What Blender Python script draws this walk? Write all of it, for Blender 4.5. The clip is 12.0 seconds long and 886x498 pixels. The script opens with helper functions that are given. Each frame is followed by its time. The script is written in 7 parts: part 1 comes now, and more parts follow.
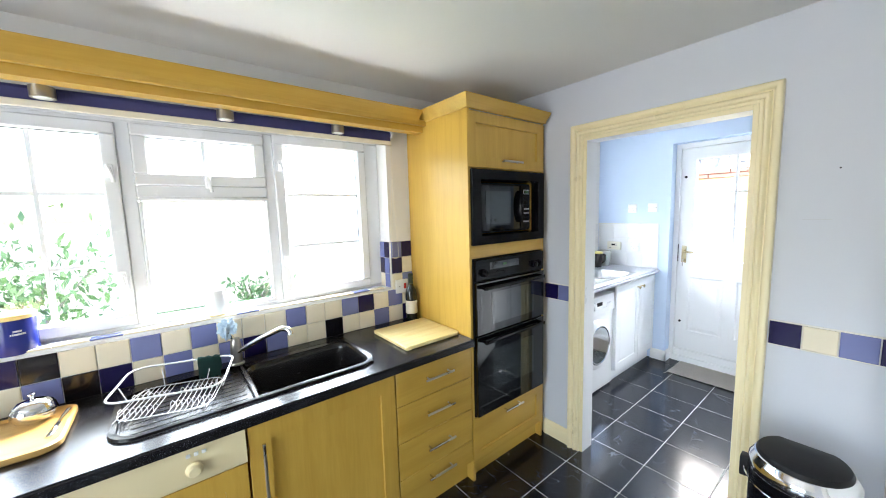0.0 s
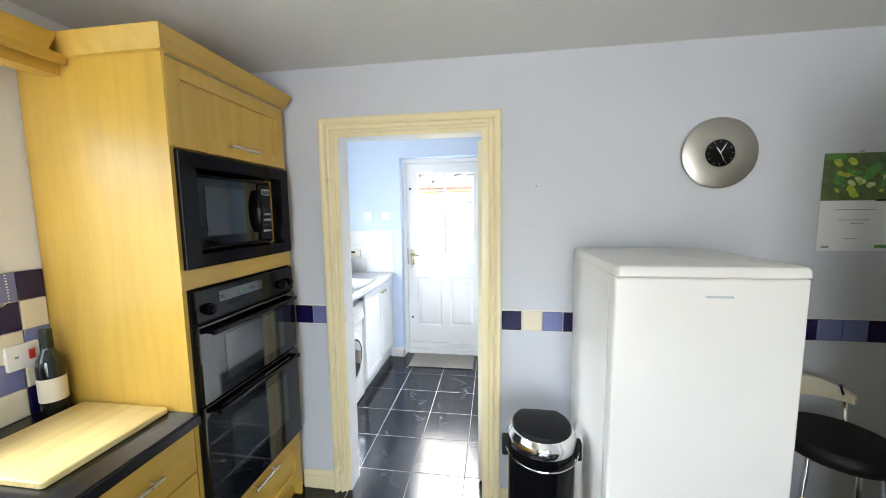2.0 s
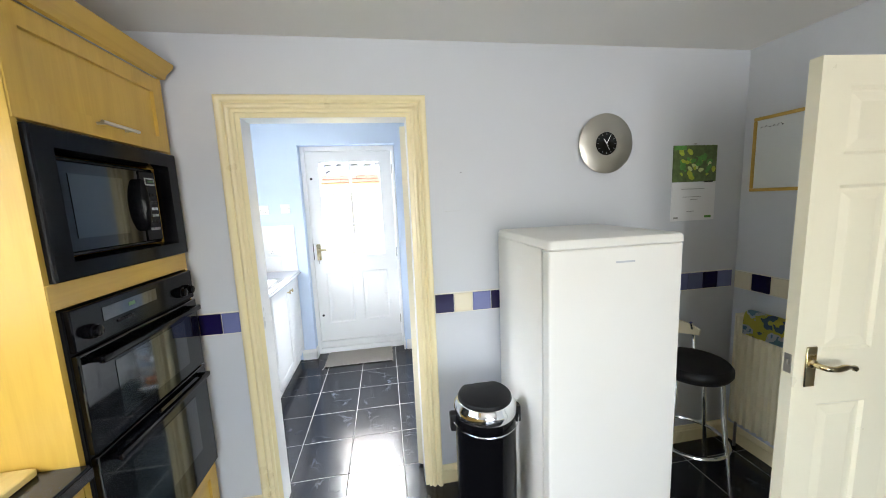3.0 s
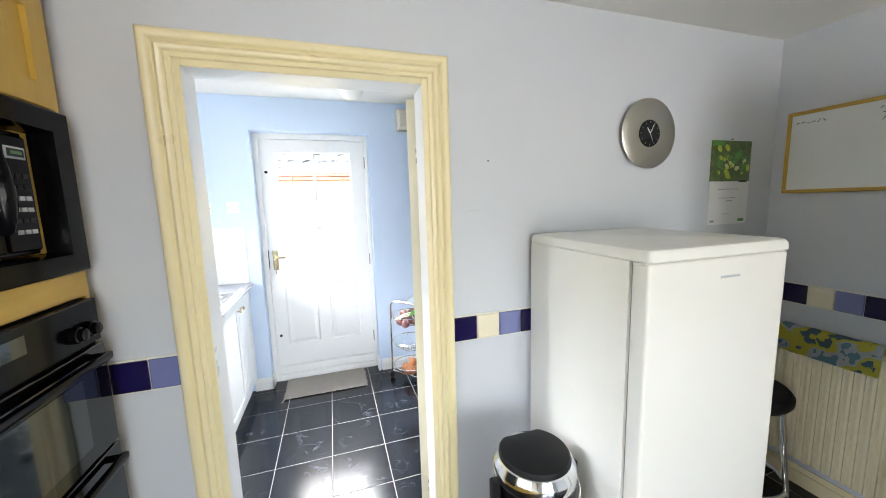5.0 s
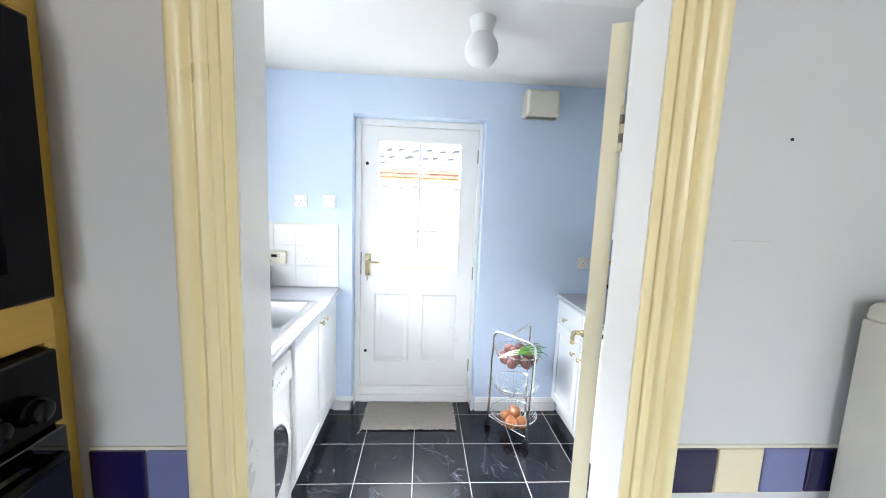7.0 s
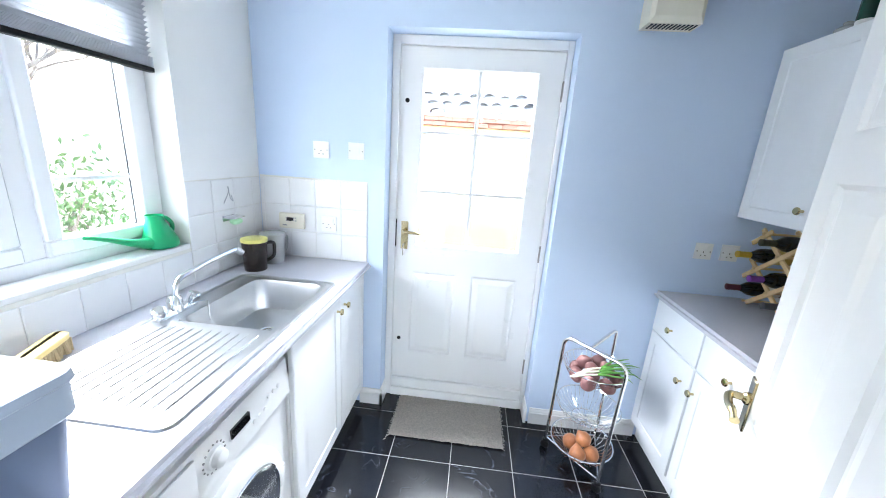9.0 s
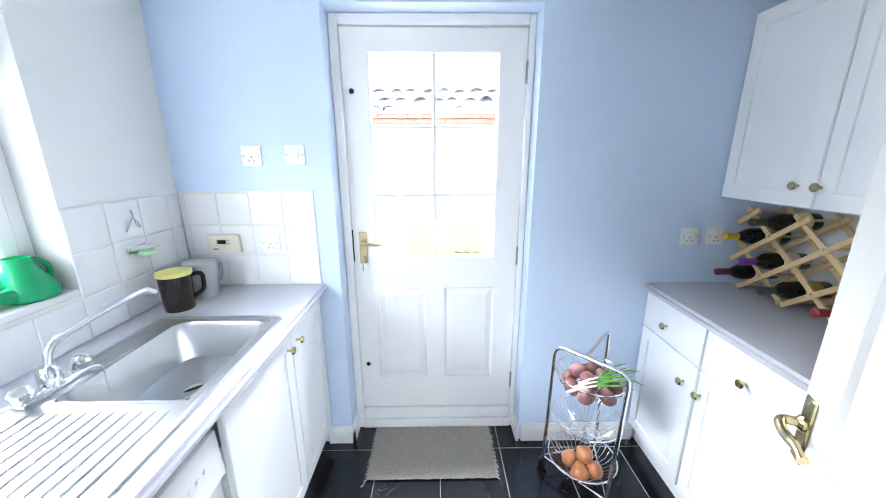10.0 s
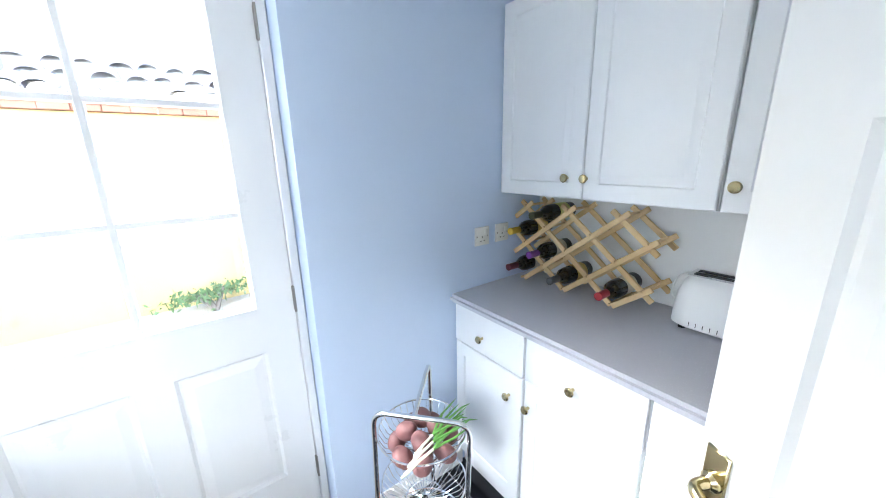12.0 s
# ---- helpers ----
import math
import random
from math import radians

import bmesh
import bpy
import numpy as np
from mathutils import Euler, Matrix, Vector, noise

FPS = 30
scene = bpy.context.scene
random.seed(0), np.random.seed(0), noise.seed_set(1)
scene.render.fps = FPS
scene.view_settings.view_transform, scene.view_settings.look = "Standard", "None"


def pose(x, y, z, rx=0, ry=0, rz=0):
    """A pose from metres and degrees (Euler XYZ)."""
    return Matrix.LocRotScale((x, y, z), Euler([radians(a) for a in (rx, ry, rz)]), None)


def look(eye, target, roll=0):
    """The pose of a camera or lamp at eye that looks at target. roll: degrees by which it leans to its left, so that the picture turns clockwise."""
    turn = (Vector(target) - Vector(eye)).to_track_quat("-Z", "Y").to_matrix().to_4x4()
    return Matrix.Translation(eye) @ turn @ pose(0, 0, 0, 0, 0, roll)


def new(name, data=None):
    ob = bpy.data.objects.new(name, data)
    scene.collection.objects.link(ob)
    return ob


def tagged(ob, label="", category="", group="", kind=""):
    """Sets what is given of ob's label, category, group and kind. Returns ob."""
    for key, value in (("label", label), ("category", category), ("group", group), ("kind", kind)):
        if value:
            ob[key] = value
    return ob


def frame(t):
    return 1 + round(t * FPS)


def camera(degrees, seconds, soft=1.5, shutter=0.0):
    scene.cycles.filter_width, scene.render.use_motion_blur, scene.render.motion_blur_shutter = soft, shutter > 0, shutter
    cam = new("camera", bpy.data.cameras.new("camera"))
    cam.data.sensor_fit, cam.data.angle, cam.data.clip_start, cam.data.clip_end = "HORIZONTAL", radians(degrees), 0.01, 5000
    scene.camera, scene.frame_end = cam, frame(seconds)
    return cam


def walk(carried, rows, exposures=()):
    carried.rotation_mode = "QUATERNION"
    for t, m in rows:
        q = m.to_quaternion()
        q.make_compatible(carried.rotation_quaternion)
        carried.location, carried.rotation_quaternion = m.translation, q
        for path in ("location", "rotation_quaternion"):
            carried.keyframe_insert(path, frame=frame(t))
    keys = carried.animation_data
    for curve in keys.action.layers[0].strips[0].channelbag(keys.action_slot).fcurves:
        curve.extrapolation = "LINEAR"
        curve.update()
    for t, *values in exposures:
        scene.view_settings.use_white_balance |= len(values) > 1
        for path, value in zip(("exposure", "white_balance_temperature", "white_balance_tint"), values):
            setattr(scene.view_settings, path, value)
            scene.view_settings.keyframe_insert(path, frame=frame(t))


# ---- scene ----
cam = camera(103.6, 12.0, soft=1.0)
PATH = [
    (0, (0.116, 0.184, 1.6), (1.35, 1.743, 1.382), -1.6),
    (0.5, (0.129, 0.281, 1.611), (1.682, 1.528, 1.437), -1.1),
    (1, (0.211, 0.389, 1.608), (1.962, 1.339, 1.44), -1.0),
    (1.5, (0.309, 0.469, 1.612), (2.207, 1.066, 1.417), -0.9),
    (2, (0.347, 0.504, 1.594), (2.316, 0.787, 1.388), -0.7),
    (2.5, (0.345, 0.592, 1.59), (2.328, 0.511, 1.341), -1.2),
    (3, (0.352, 0.691, 1.577), (2.308, 0.374, 1.307), -2.5),
    (3.2, (0.359, 0.721, 1.572), (2.3, 0.327, 1.293), -2.9),
    (4.8, (0.776, 0.889, 1.557), (2.648, 0.242, 1.278), -2.2),
    (5, (0.824, 0.905, 1.559), (2.715, 0.308, 1.297), -1.7),
    (5.5, (0.977, 0.965, 1.574), (2.933, 0.606, 1.361), -1.3),
    (6, (1.145, 1.028, 1.588), (3.126, 0.825, 1.399), -0.3),
    (6.5, (1.302, 1.046, 1.579), (3.286, 0.89, 1.382), 1.3),
    (7, (1.484, 0.985, 1.571), (3.465, 0.865, 1.325), 2.2),
    (7.2, (1.567, 0.948, 1.57), (3.545, 0.848, 1.291), 2.3),
    (8.8, (2.079, 0.997, 1.585), (4.009, 1.12, 1.078), 3.9),
    (9, (2.113, 0.994, 1.573), (4.041, 1.148, 1.064), 3.9),
    (9.5, (2.227, 1.026, 1.562), (4.156, 1.143, 1.047), 2.4),
    (10, (2.365, 1.007, 1.559), (4.299, 0.976, 1.052), -0.1),
    (10.5, (2.521, 0.95, 1.567), (4.426, 0.676, 1.021), -1.5),
    (11, (2.624, 0.897, 1.579), (4.459, 0.342, 1.009), -1.6),
    (11.5, (2.745, 0.862, 1.592), (4.46, -0.013, 1.051), -1.3),
    (12, (2.863, 0.861, 1.543), (4.41, -0.299, 1.031), -1.2),
]
walk(cam, [(t, look(eye, target, roll)) for t, eye, target, roll in PATH],
     exposures=[(0, 3.76, 6150, 10), (3.2, 3.82, 6500, 10), (5, 3.87, 6550, 10), (7.2, 3.74, 6450, 10), (8.8, 3.68, 6130, 10), (10.5, 3.70, 6150, 10), (12, 3.74, 6200, 10)])


# ---- world, sun, large lights ----
wd = bpy.data.worlds.new("sky")
scene.world = wd
wd.use_nodes = True
nt = wd.node_tree
sky = nt.nodes.new("ShaderNodeTexSky")
sky.sky_type = 'NISHITA'
sky.sun_disc = False
sky.sun_elevation, sky.sun_rotation = radians(38), radians(60)
sky.air_density, sky.dust_density = 1.0, 3.0
nt.links.new(sky.outputs[0], nt.nodes["Background"].inputs[0])
nt.nodes["Background"].inputs[1].default_value = 0.115
sun_data = bpy.data.lights.new("sun", 'SUN')
sun_data.energy, sun_data.angle, sun_data.color = 1.1, radians(12), (1.0, 0.96, 0.9)
sun_ob = new("sun", sun_data)
sun_ob.matrix_basis = look((6, 6, 9), (0, 0, 0))


def window_lamp(name, eye, target, w, h, watts, colour):
    data = bpy.data.lights.new(name, 'AREA')
    data.shape, data.size, data.size_y, data.energy, data.color = 'RECTANGLE', w, h, watts, colour
    ob = new(name, data)
    ob.matrix_basis = look(eye, target)
    return ob


# daylight of the garden doors at the far end of the kitchen
window_lamp("garden_door_daylight", (-2.35, 0.3, 1.15), (0, 0.3, 1.0), 1.9, 1.9, 6.2, (1.0, 0.97, 0.92))
# added unseen fill lamps boosting sky light at the windows and back door
window_lamp("kitchen_window_fill", (0.3, 5.2, 3.3), (0.5, 2.0, 1.6), 4.2, 1.0, 52, (0.93, 0.97, 1.0))
window_lamp("utility_window_fill", (3.4, 4.6, 3.1), (3.1, 2.0, 1.4), 1.9, 1.0, 100, (0.93, 0.97, 1.0))
window_lamp("utility_window_strip_fill", (2.675, 2.312, 1.48), (2.9, 0.6, 1.25), 0.18, 0.60, 1.0, (0.93, 0.97, 1.0))
window_lamp("back_door_fill", (5.0, 1.02, 2.75), (3.2, 0.9, 0.7), 0.9, 0.7, 30, (0.93, 0.97, 1.0))

# ---- materials ----


def mat(name, colour, rough=0.5, metal=0.0, spec=0.5, vary=0.06, scale=6.0, bump=0.02, bscale=80.0, coat=0.0,
        stretch=(1, 1, 1), random_obj=0.0, rough_vary=0.08):
    """A painted or solid surface with two scales of variation and fine relief."""
    m = bpy.data.materials.new(name)
    m.use_nodes = True
    t = m.node_tree
    n, l = t.nodes, t.links
    b = n["Principled BSDF"]
    b.inputs["Metallic"].default_value = metal
    b.inputs["Specular IOR Level"].default_value = spec
    b.inputs["Coat Weight"].default_value = coat
    b.inputs["Coat Roughness"].default_value = 0.08
    co = n.new("ShaderNodeTexCoord")
    mp = n.new("ShaderNodeMapping")
    mp.inputs["Scale"].default_value = stretch
    l.new(co.outputs["Object"], mp.inputs[0])
    big = n.new("ShaderNodeTexNoise")
    big.inputs["Scale"].default_value, big.inputs["Detail"].default_value = scale, 6
    l.new(mp.outputs[0], big.inputs["Vector"])
    fine = n.new("ShaderNodeTexNoise")
    fine.inputs["Scale"].default_value, fine.inputs["Detail"].default_value = bscale, 4
    l.new(mp.outputs[0], fine.inputs["Vector"])
    mix = n.new("ShaderNodeMix")
    mix.data_type = 'RGBA'
    mix.inputs["A"].default_value = (*[c * (1 - vary) for c in colour], 1)
    mix.inputs["B"].default_value = (*[min(1, c * (1 + vary)) for c in colour], 1)
    add = n.new("ShaderNodeMath")
    add.operation = 'MULTIPLY_ADD'
    l.new(fine.outputs[0], add.inputs[0])
    add.inputs[1].default_value = 0.35
    l.new(big.outputs[0], add.inputs[2])
    sub = n.new("ShaderNodeMath")
    sub.operation = 'SUBTRACT'
    l.new(add.outputs[0], sub.inputs[0])
    sub.inputs[1].default_value = 0.175
    last = sub
    if random_obj:
        oi = n.new("ShaderNodeObjectInfo")
        ra = n.new("ShaderNodeMath")
        ra.operation = 'MULTIPLY_ADD'
        l.new(oi.outputs["Random"], ra.inputs[0])
        ra.inputs[1].default_value = random_obj
        l.new(sub.outputs[0], ra.inputs[2])
        last = ra
    l.new(last.outputs[0], mix.inputs["Factor"])
    l.new(mix.outputs["Result"], b.inputs["Base Color"])
    rr = n.new("ShaderNodeMapRange")
    l.new(big.outputs[0], rr.inputs["Value"])
    rr.inputs["To Min"].default_value = max(0.02, rough - rough_vary)
    rr.inputs["To Max"].default_value = min(1, rough + rough_vary)
    l.new(rr.outputs[0], b.inputs["Roughness"])
    if bump:
        bp = n.new("ShaderNodeBump")
        bp.inputs["Strength"].default_value = bump
        bp.inputs["Distance"].default_value = 0.002
        l.new(fine.outputs[0], bp.inputs["Height"])
        l.new(bp.outputs[0], b.inputs["Normal"])
    return m


def wood(name, dark, light, rough=0.35, along=(1, 1, 0.07), scale=14.0, coat=0.15):
    """Fine-grained timber or veneer, grain along the axis that is scaled least."""
    m = mat(name, light, rough, coat=coat, bump=0.0)
    t = m.node_tree
    n, l = t.nodes, t.links
    b = n["Principled BSDF"]
    co = n.new("ShaderNodeTexCoord")
    mp = n.new("ShaderNodeMapping")
    mp.inputs["Scale"].default_value = along
    l.new(co.outputs["Object"], mp.inputs[0])
    a = n.new("ShaderNodeTexNoise")
    a.inputs["Scale"].default_value, a.inputs["Detail"].default_value, a.inputs["Distortion"].default_value = scale, 8, 0.6
    f = n.new("ShaderNodeTexNoise")
    f.inputs["Scale"].default_value, f.inputs["Detail"].default_value = scale * 9, 3
    c = n.new("ShaderNodeTexNoise")
    c.inputs["Scale"].default_value, c.inputs["Detail"].default_value = 1.6, 3
    l.new(mp.outputs[0], a.inputs["Vector"])
    l.new(mp.outputs[0], f.inputs["Vector"])
    l.new(co.outputs["Object"], c.inputs["Vector"])
    ad = n.new("ShaderNodeMath")
    ad.operation = 'MULTIPLY_ADD'
    l.new(f.outputs[0], ad.inputs[0])
    ad.inputs[1].default_value = 0.35
    l.new(a.outputs[0], ad.inputs[2])
    ad2 = n.new("ShaderNodeMath")
    ad2.operation = 'MULTIPLY_ADD'
    l.new(c.outputs[0], ad2.inputs[0])
    ad2.inputs[1].default_value = 0.4
    l.new(ad.outputs[0], ad2.inputs[2])
    r = n.new("ShaderNodeValToRGB")
    r.color_ramp.elements[0].position, r.color_ramp.elements[0].color = 0.62, (*dark, 1)
    r.color_ramp.elements[1].position, r.color_ramp.elements[1].color = 1.05, (*light, 1)
    l.new(ad2.outputs[0], r.inputs[0])
    l.new(r.outputs[0], b.inputs["Base Color"])
    bp = n.new("ShaderNodeBump")
    bp.inputs["Strength"].default_value, bp.inputs["Distance"].default_value = 0.03, 0.004
    l.new(f.outputs[0], bp.inputs["Height"])
    l.new(bp.outputs[0], b.inputs["Normal"])
    return m


def speckled(name, base, specks, rough, amount=0.62, scale=260.0, veins=None, random_obj=0.0):
    """Laminate, stone or slate-look tile: a base with small specks, and thin pale veins where given."""
    m = mat(name, base, rough, bump=0.0)
    t = m.node_tree
    n, l = t.nodes, t.links
    b = n["Principled BSDF"]
    co = n.new("ShaderNodeTexCoord")
    src = co.outputs["Object"]
    if random_obj:
        oi = n.new("ShaderNodeObjectInfo")
        sc = n.new("ShaderNodeVectorMath")
        sc.operation = 'ADD'
        mu = n.new("ShaderNodeMath")
        mu.operation = 'MULTIPLY'
        l.new(oi.outputs["Random"], mu.inputs[0])
        mu.inputs[1].default_value = 37.0
        l.new(src, sc.inputs[0])
        l.new(mu.outputs[0], sc.inputs[1])
        src = sc.outputs[0]
    v = n.new("ShaderNodeTexNoise")
    v.inputs["Scale"].default_value, v.inputs["Detail"].default_value = scale, 2
    l.new(src, v.inputs["Vector"])
    r = n.new("ShaderNodeValToRGB")
    r.color_ramp.elements[0].position, r.color_ramp.elements[0].color = amount, (*base, 1)
    r.color_ramp.elements[1].position, r.color_ramp.elements[1].color = amount + 0.08, (*specks, 1)
    l.new(v.outputs[0], r.inputs[0])
    out = r.outputs[0]
    if veins:
        w = n.new("ShaderNodeTexNoise")
        w.inputs["Scale"].default_value, w.inputs["Detail"].default_value, w.inputs["Distortion"].default_value = 5, 5, 1.2
        l.new(src, w.inputs["Vector"])
        ab = n.new("ShaderNodeMath")
        ab.operation = 'SUBTRACT'
        l.new(w.outputs[0], ab.inputs[0])
        ab.inputs[1].default_value = 0.5
        ab2 = n.new("ShaderNodeMath")
        ab2.operation = 'ABSOLUTE'
        l.new(ab.outputs[0], ab2.inputs[0])
        r2 = n.new("ShaderNodeValToRGB")
        r2.color_ramp.elements[0].position, r2.color_ramp.elements[0].color = 0.0, (1, 1, 1, 1)
        r2.color_ramp.elements[1].position, r2.color_ramp.elements[1].color = 0.008, (0, 0, 0, 1)
        l.new(ab2.outputs[0], r2.inputs[0])
        mk = n.new("ShaderNodeTexNoise")
        mk.inputs["Scale"].default_value = 7
        l.new(src, mk.inputs["Vector"])
        r3 = n.new("ShaderNodeValToRGB")
        r3.color_ramp.elements[0].position, r3.color_ramp.elements[1].position = 0.5, 0.62
        l.new(mk.outputs[0], r3.inputs[0])
        mm = n.new("ShaderNodeMath")
        mm.operation = 'MULTIPLY'
        l.new(r2.outputs[0], mm.inputs[0])
        l.new(r3.outputs[0], mm.inputs[1])
        mx = n.new("ShaderNodeMix")
        mx.data_type = 'RGBA'
        l.new(mm.outputs[0], mx.inputs["Factor"])
        l.new(out, mx.inputs["A"])
        mx.inputs["B"].default_value = (*veins, 1)
        out = mx.outputs["Result"]
    l.new(out, b.inputs["Base Color"])
    bp = n.new("ShaderNodeBump")
    bp.inputs["Strength"].default_value, bp.inputs["Distance"].default_value = 0.012, 0.002
    lo = n.new("ShaderNodeTexNoise")
    lo.inputs["Scale"].default_value, lo.inputs["Detail"].default_value = 22, 4
    l.new(src, lo.inputs["Vector"])
    l.new(lo.outputs[0], bp.inputs["Height"])
    l.new(bp.outputs[0], b.inputs["Normal"])
    return m


def pane_glass(name, tint=(1, 1, 1)):
    m = bpy.data.materials.new(name)
    m.use_nodes = True
    n, l = m.node_tree.nodes, m.node_tree.links
    n.remove(n["Principled BSDF"])
    tr = n.new("ShaderNodeBsdfTransparent")
    tr.inputs[0].default_value = (*tint, 1)
    gl = n.new("ShaderNodeBsdfGlossy")
    gl.inputs["Roughness"].default_value = 0.02
    lw = n.new("ShaderNodeLayerWeight")
    lw.inputs[0].default_value = 0.5
    pw = n.new("ShaderNodeMath")
    pw.operation = 'POWER'
    pw.inputs[1].default_value = 5.0
    fr = n.new("ShaderNodeMath")
    fr.operation = 'MULTIPLY_ADD'
    fr.inputs[1].default_value = 0.96
    fr.inputs[2].default_value = 0.035
    mx = n.new("ShaderNodeMixShader")
    l.new(lw.outputs["Facing"], pw.inputs[0])
    l.new(pw.outputs[0], fr.inputs[0])
    l.new(fr.outputs[0], mx.inputs[0])
    l.new(tr.outputs[0], mx.inputs[1])
    l.new(gl.outputs[0], mx.inputs[2])
    l.new(mx.outputs[0], n["Material Output"].inputs[0])
    return m


def glow(name, colour, strength):
    m = mat(name, colour, 0.4)
    b = m.node_tree.nodes["Principled BSDF"]
    b.inputs["Emission Color"].default_value = (*colour, 1)
    b.inputs["Emission Strength"].default_value = strength
    return m


M_WALL_K = mat("kitchen_wall_paint", (0.60, 0.62, 0.668), 0.62, vary=0.03, scale=2.0, bump=0.05, bscale=160)
M_WALL_U = mat("utility_wall_paint", (0.60, 0.71, 0.885), 0.6, vary=0.03, scale=2.0, bump=0.05, bscale=160)
M_WALL_W = mat("white_wall_paint", (0.80, 0.80, 0.785), 0.62, vary=0.03, scale=2.0, bump=0.05, bscale=160)
M_CEIL = mat("ceiling_paint", (0.78, 0.77, 0.75), 0.75, vary=0.02, scale=3.0, bump=0.06, bscale=120)
M_CREAM = mat("cream_gloss_paint", (0.84, 0.74, 0.47), 0.28, vary=0.012, scale=5, bump=0.01, bscale=40, rough_vary=0.02)
M_DOORCREAM = mat("cream_door_paint", (0.82, 0.77, 0.60), 0.3, vary=0.03, scale=5, bump=0.03, bscale=60)
M_DOORWHITE = mat("white_door_paint", (0.72, 0.72, 0.715), 0.35, vary=0.03, scale=4, bump=0.02, bscale=50)
M_WHITE = mat("white_gloss_paint", (0.82, 0.82, 0.82), 0.3, vary=0.02, scale=4, bump=0.02, bscale=50)
M_UPVC = mat("white_upvc", (0.82, 0.83, 0.84), 0.25, vary=0.02, bump=0.0)
M_FOIL = mat("white_foil_door", (0.83, 0.84, 0.85), 0.32, vary=0.02, bump=0.01)
M_APPL = mat("white_enamel", (0.80, 0.80, 0.79), 0.34, vary=0.02, bump=0.015, bscale=220)
M_MAPLE = wood("maple_veneer", (0.51, 0.31, 0.048), (0.60, 0.38, 0.068))
M_MAPLE_H = wood("maple_veneer_level", (0.49, 0.295, 0.043), (0.575, 0.36, 0.062), along=(0.07, 1, 1))
M_BOARD = wood("beech_board", (0.72, 0.51, 0.17), (0.90, 0.74, 0.34), rough=0.5, along=(0.08, 1, 1), coat=0.0)
M_RACKW = wood("rack_pine", (0.60, 0.40, 0.18), (0.80, 0.60, 0.32), rough=0.55, along=(0.3, 0.3, 0.3), coat=0.0)
M_WORKTOP = speckled("black_granite_laminate", (0.007, 0.007, 0.009), (0.12, 0.12, 0.14), 0.24, 0.63, 330)
M_GREYTOP = speckled("grey_laminate", (0.53, 0.53, 0.58), (0.60, 0.60, 0.65), 0.38, 0.6, 300)
M_SLATE = speckled("black_slate_tile", (0.005, 0.006, 0.010), (0.011, 0.013, 0.020), 0.17, 0.55, 40, veins=(0.10, 0.11, 0.14), random_obj=1)
M_GROUT = mat("pale_grout", (0.36, 0.35, 0.335), 0.85, vary=0.12, scale=9, bump=0.2, bscale=300)
M_GROUTW = mat("white_grout", (0.74, 0.72, 0.66), 0.8, vary=0.06, bump=0.1)
M_TNAVY = mat("navy_tile", (0.010, 0.007, 0.055), 0.14, vary=0.15, random_obj=0.4, bump=0.03, bscale=30)
M_TLILAC = mat("lilac_tile", (0.16, 0.18, 0.37), 0.16, vary=0.1, random_obj=0.4, bump=0.03, bscale=30)
M_TCREAM = mat("cream_tile", (0.76, 0.69, 0.53), 0.16, vary=0.05, random_obj=0.4, bump=0.03, bscale=30)
M_TBLACK = mat("black_tile", (0.006, 0.005, 0.008), 0.12, vary=0.1, random_obj=0.4, bump=0.03, bscale=30)
M_TWHITE = mat("white_tile", (0.80, 0.80, 0.80), 0.18, vary=0.03, random_obj=0.3, bump=0.04, bscale=26)
M_SINKBLK = mat("black_composite", (0.010, 0.009, 0.009), 0.24, vary=0.2, scale=40, bump=0.01, bscale=300)
M_CHROME = mat("chrome", (0.78, 0.79, 0.80), 0.1, metal=1, vary=0.03, bump=0.0, rough_vary=0.04)
M_STEEL = mat("brushed_steel", (0.50, 0.505, 0.51), 0.34, metal=1, vary=0.03, scale=4, bump=0.006, bscale=60, stretch=(1, 6, 1), rough_vary=0.03)
M_CLOCK = mat("spun_steel", (0.58, 0.56, 0.50), 0.36, metal=1, vary=0.02, scale=3, bump=0.0, rough_vary=0.03)
M_SATIN = mat("satin_nickel", (0.36, 0.34, 0.31), 0.32, metal=1, vary=0.05, bump=0.0)
M_NICKEL = mat("brushed_nickel", (0.60, 0.57, 0.52), 0.28, metal=1, vary=0.05, bump=0.0)
M_FREEZER = mat("warm_white_enamel", (0.80, 0.785, 0.745), 0.32, vary=0.015, bump=0.015, bscale=220)
M_BRASS = mat("polished_brass", (0.58, 0.48, 0.27), 0.18, metal=1, vary=0.1, scale=30, bump=0.0)
M_BLACK = mat("black_gloss_plastic", (0.003, 0.003, 0.004), 0.16, spec=0.14, vary=0.1, bump=0.01)
M_GASKET = mat("grey_rubber_gasket", (0.05, 0.05, 0.055), 0.6, vary=0.1, bump=0.03)
M_BLACKM = mat("black_matt_plastic", (0.006, 0.006, 0.007), 0.5, spec=0.25, vary=0.1, bump=0.03)
M_BLKGLASS = mat("black_oven_glass", (0.0025, 0.003, 0.0035), 0.05, vary=0.1, bump=0.0, coat=0.0, rough_vary=0.02)
M_OVENWIN = mat("tinted_oven_window", (0.012, 0.018, 0.020), 0.05, vary=0.2, bump=0.0, coat=0.6, rough_vary=0.02)
M_DISH = mat("cream_plastic_panel", (0.80, 0.69, 0.42), 0.32, vary=0.03, bump=0.01)
M_BLIND = mat("navy_blind_fabric", (0.05, 0.05, 0.16), 0.8, vary=0.1, bump=0.15, bscale=400)
M_BLINDBAR = mat("ivory_blind_bar", (0.80, 0.75, 0.62), 0.45, bump=0.0)
M_SLAT = mat("grey_venetian_slat", (0.50, 0.52, 0.56), 0.4, bump=0.0)
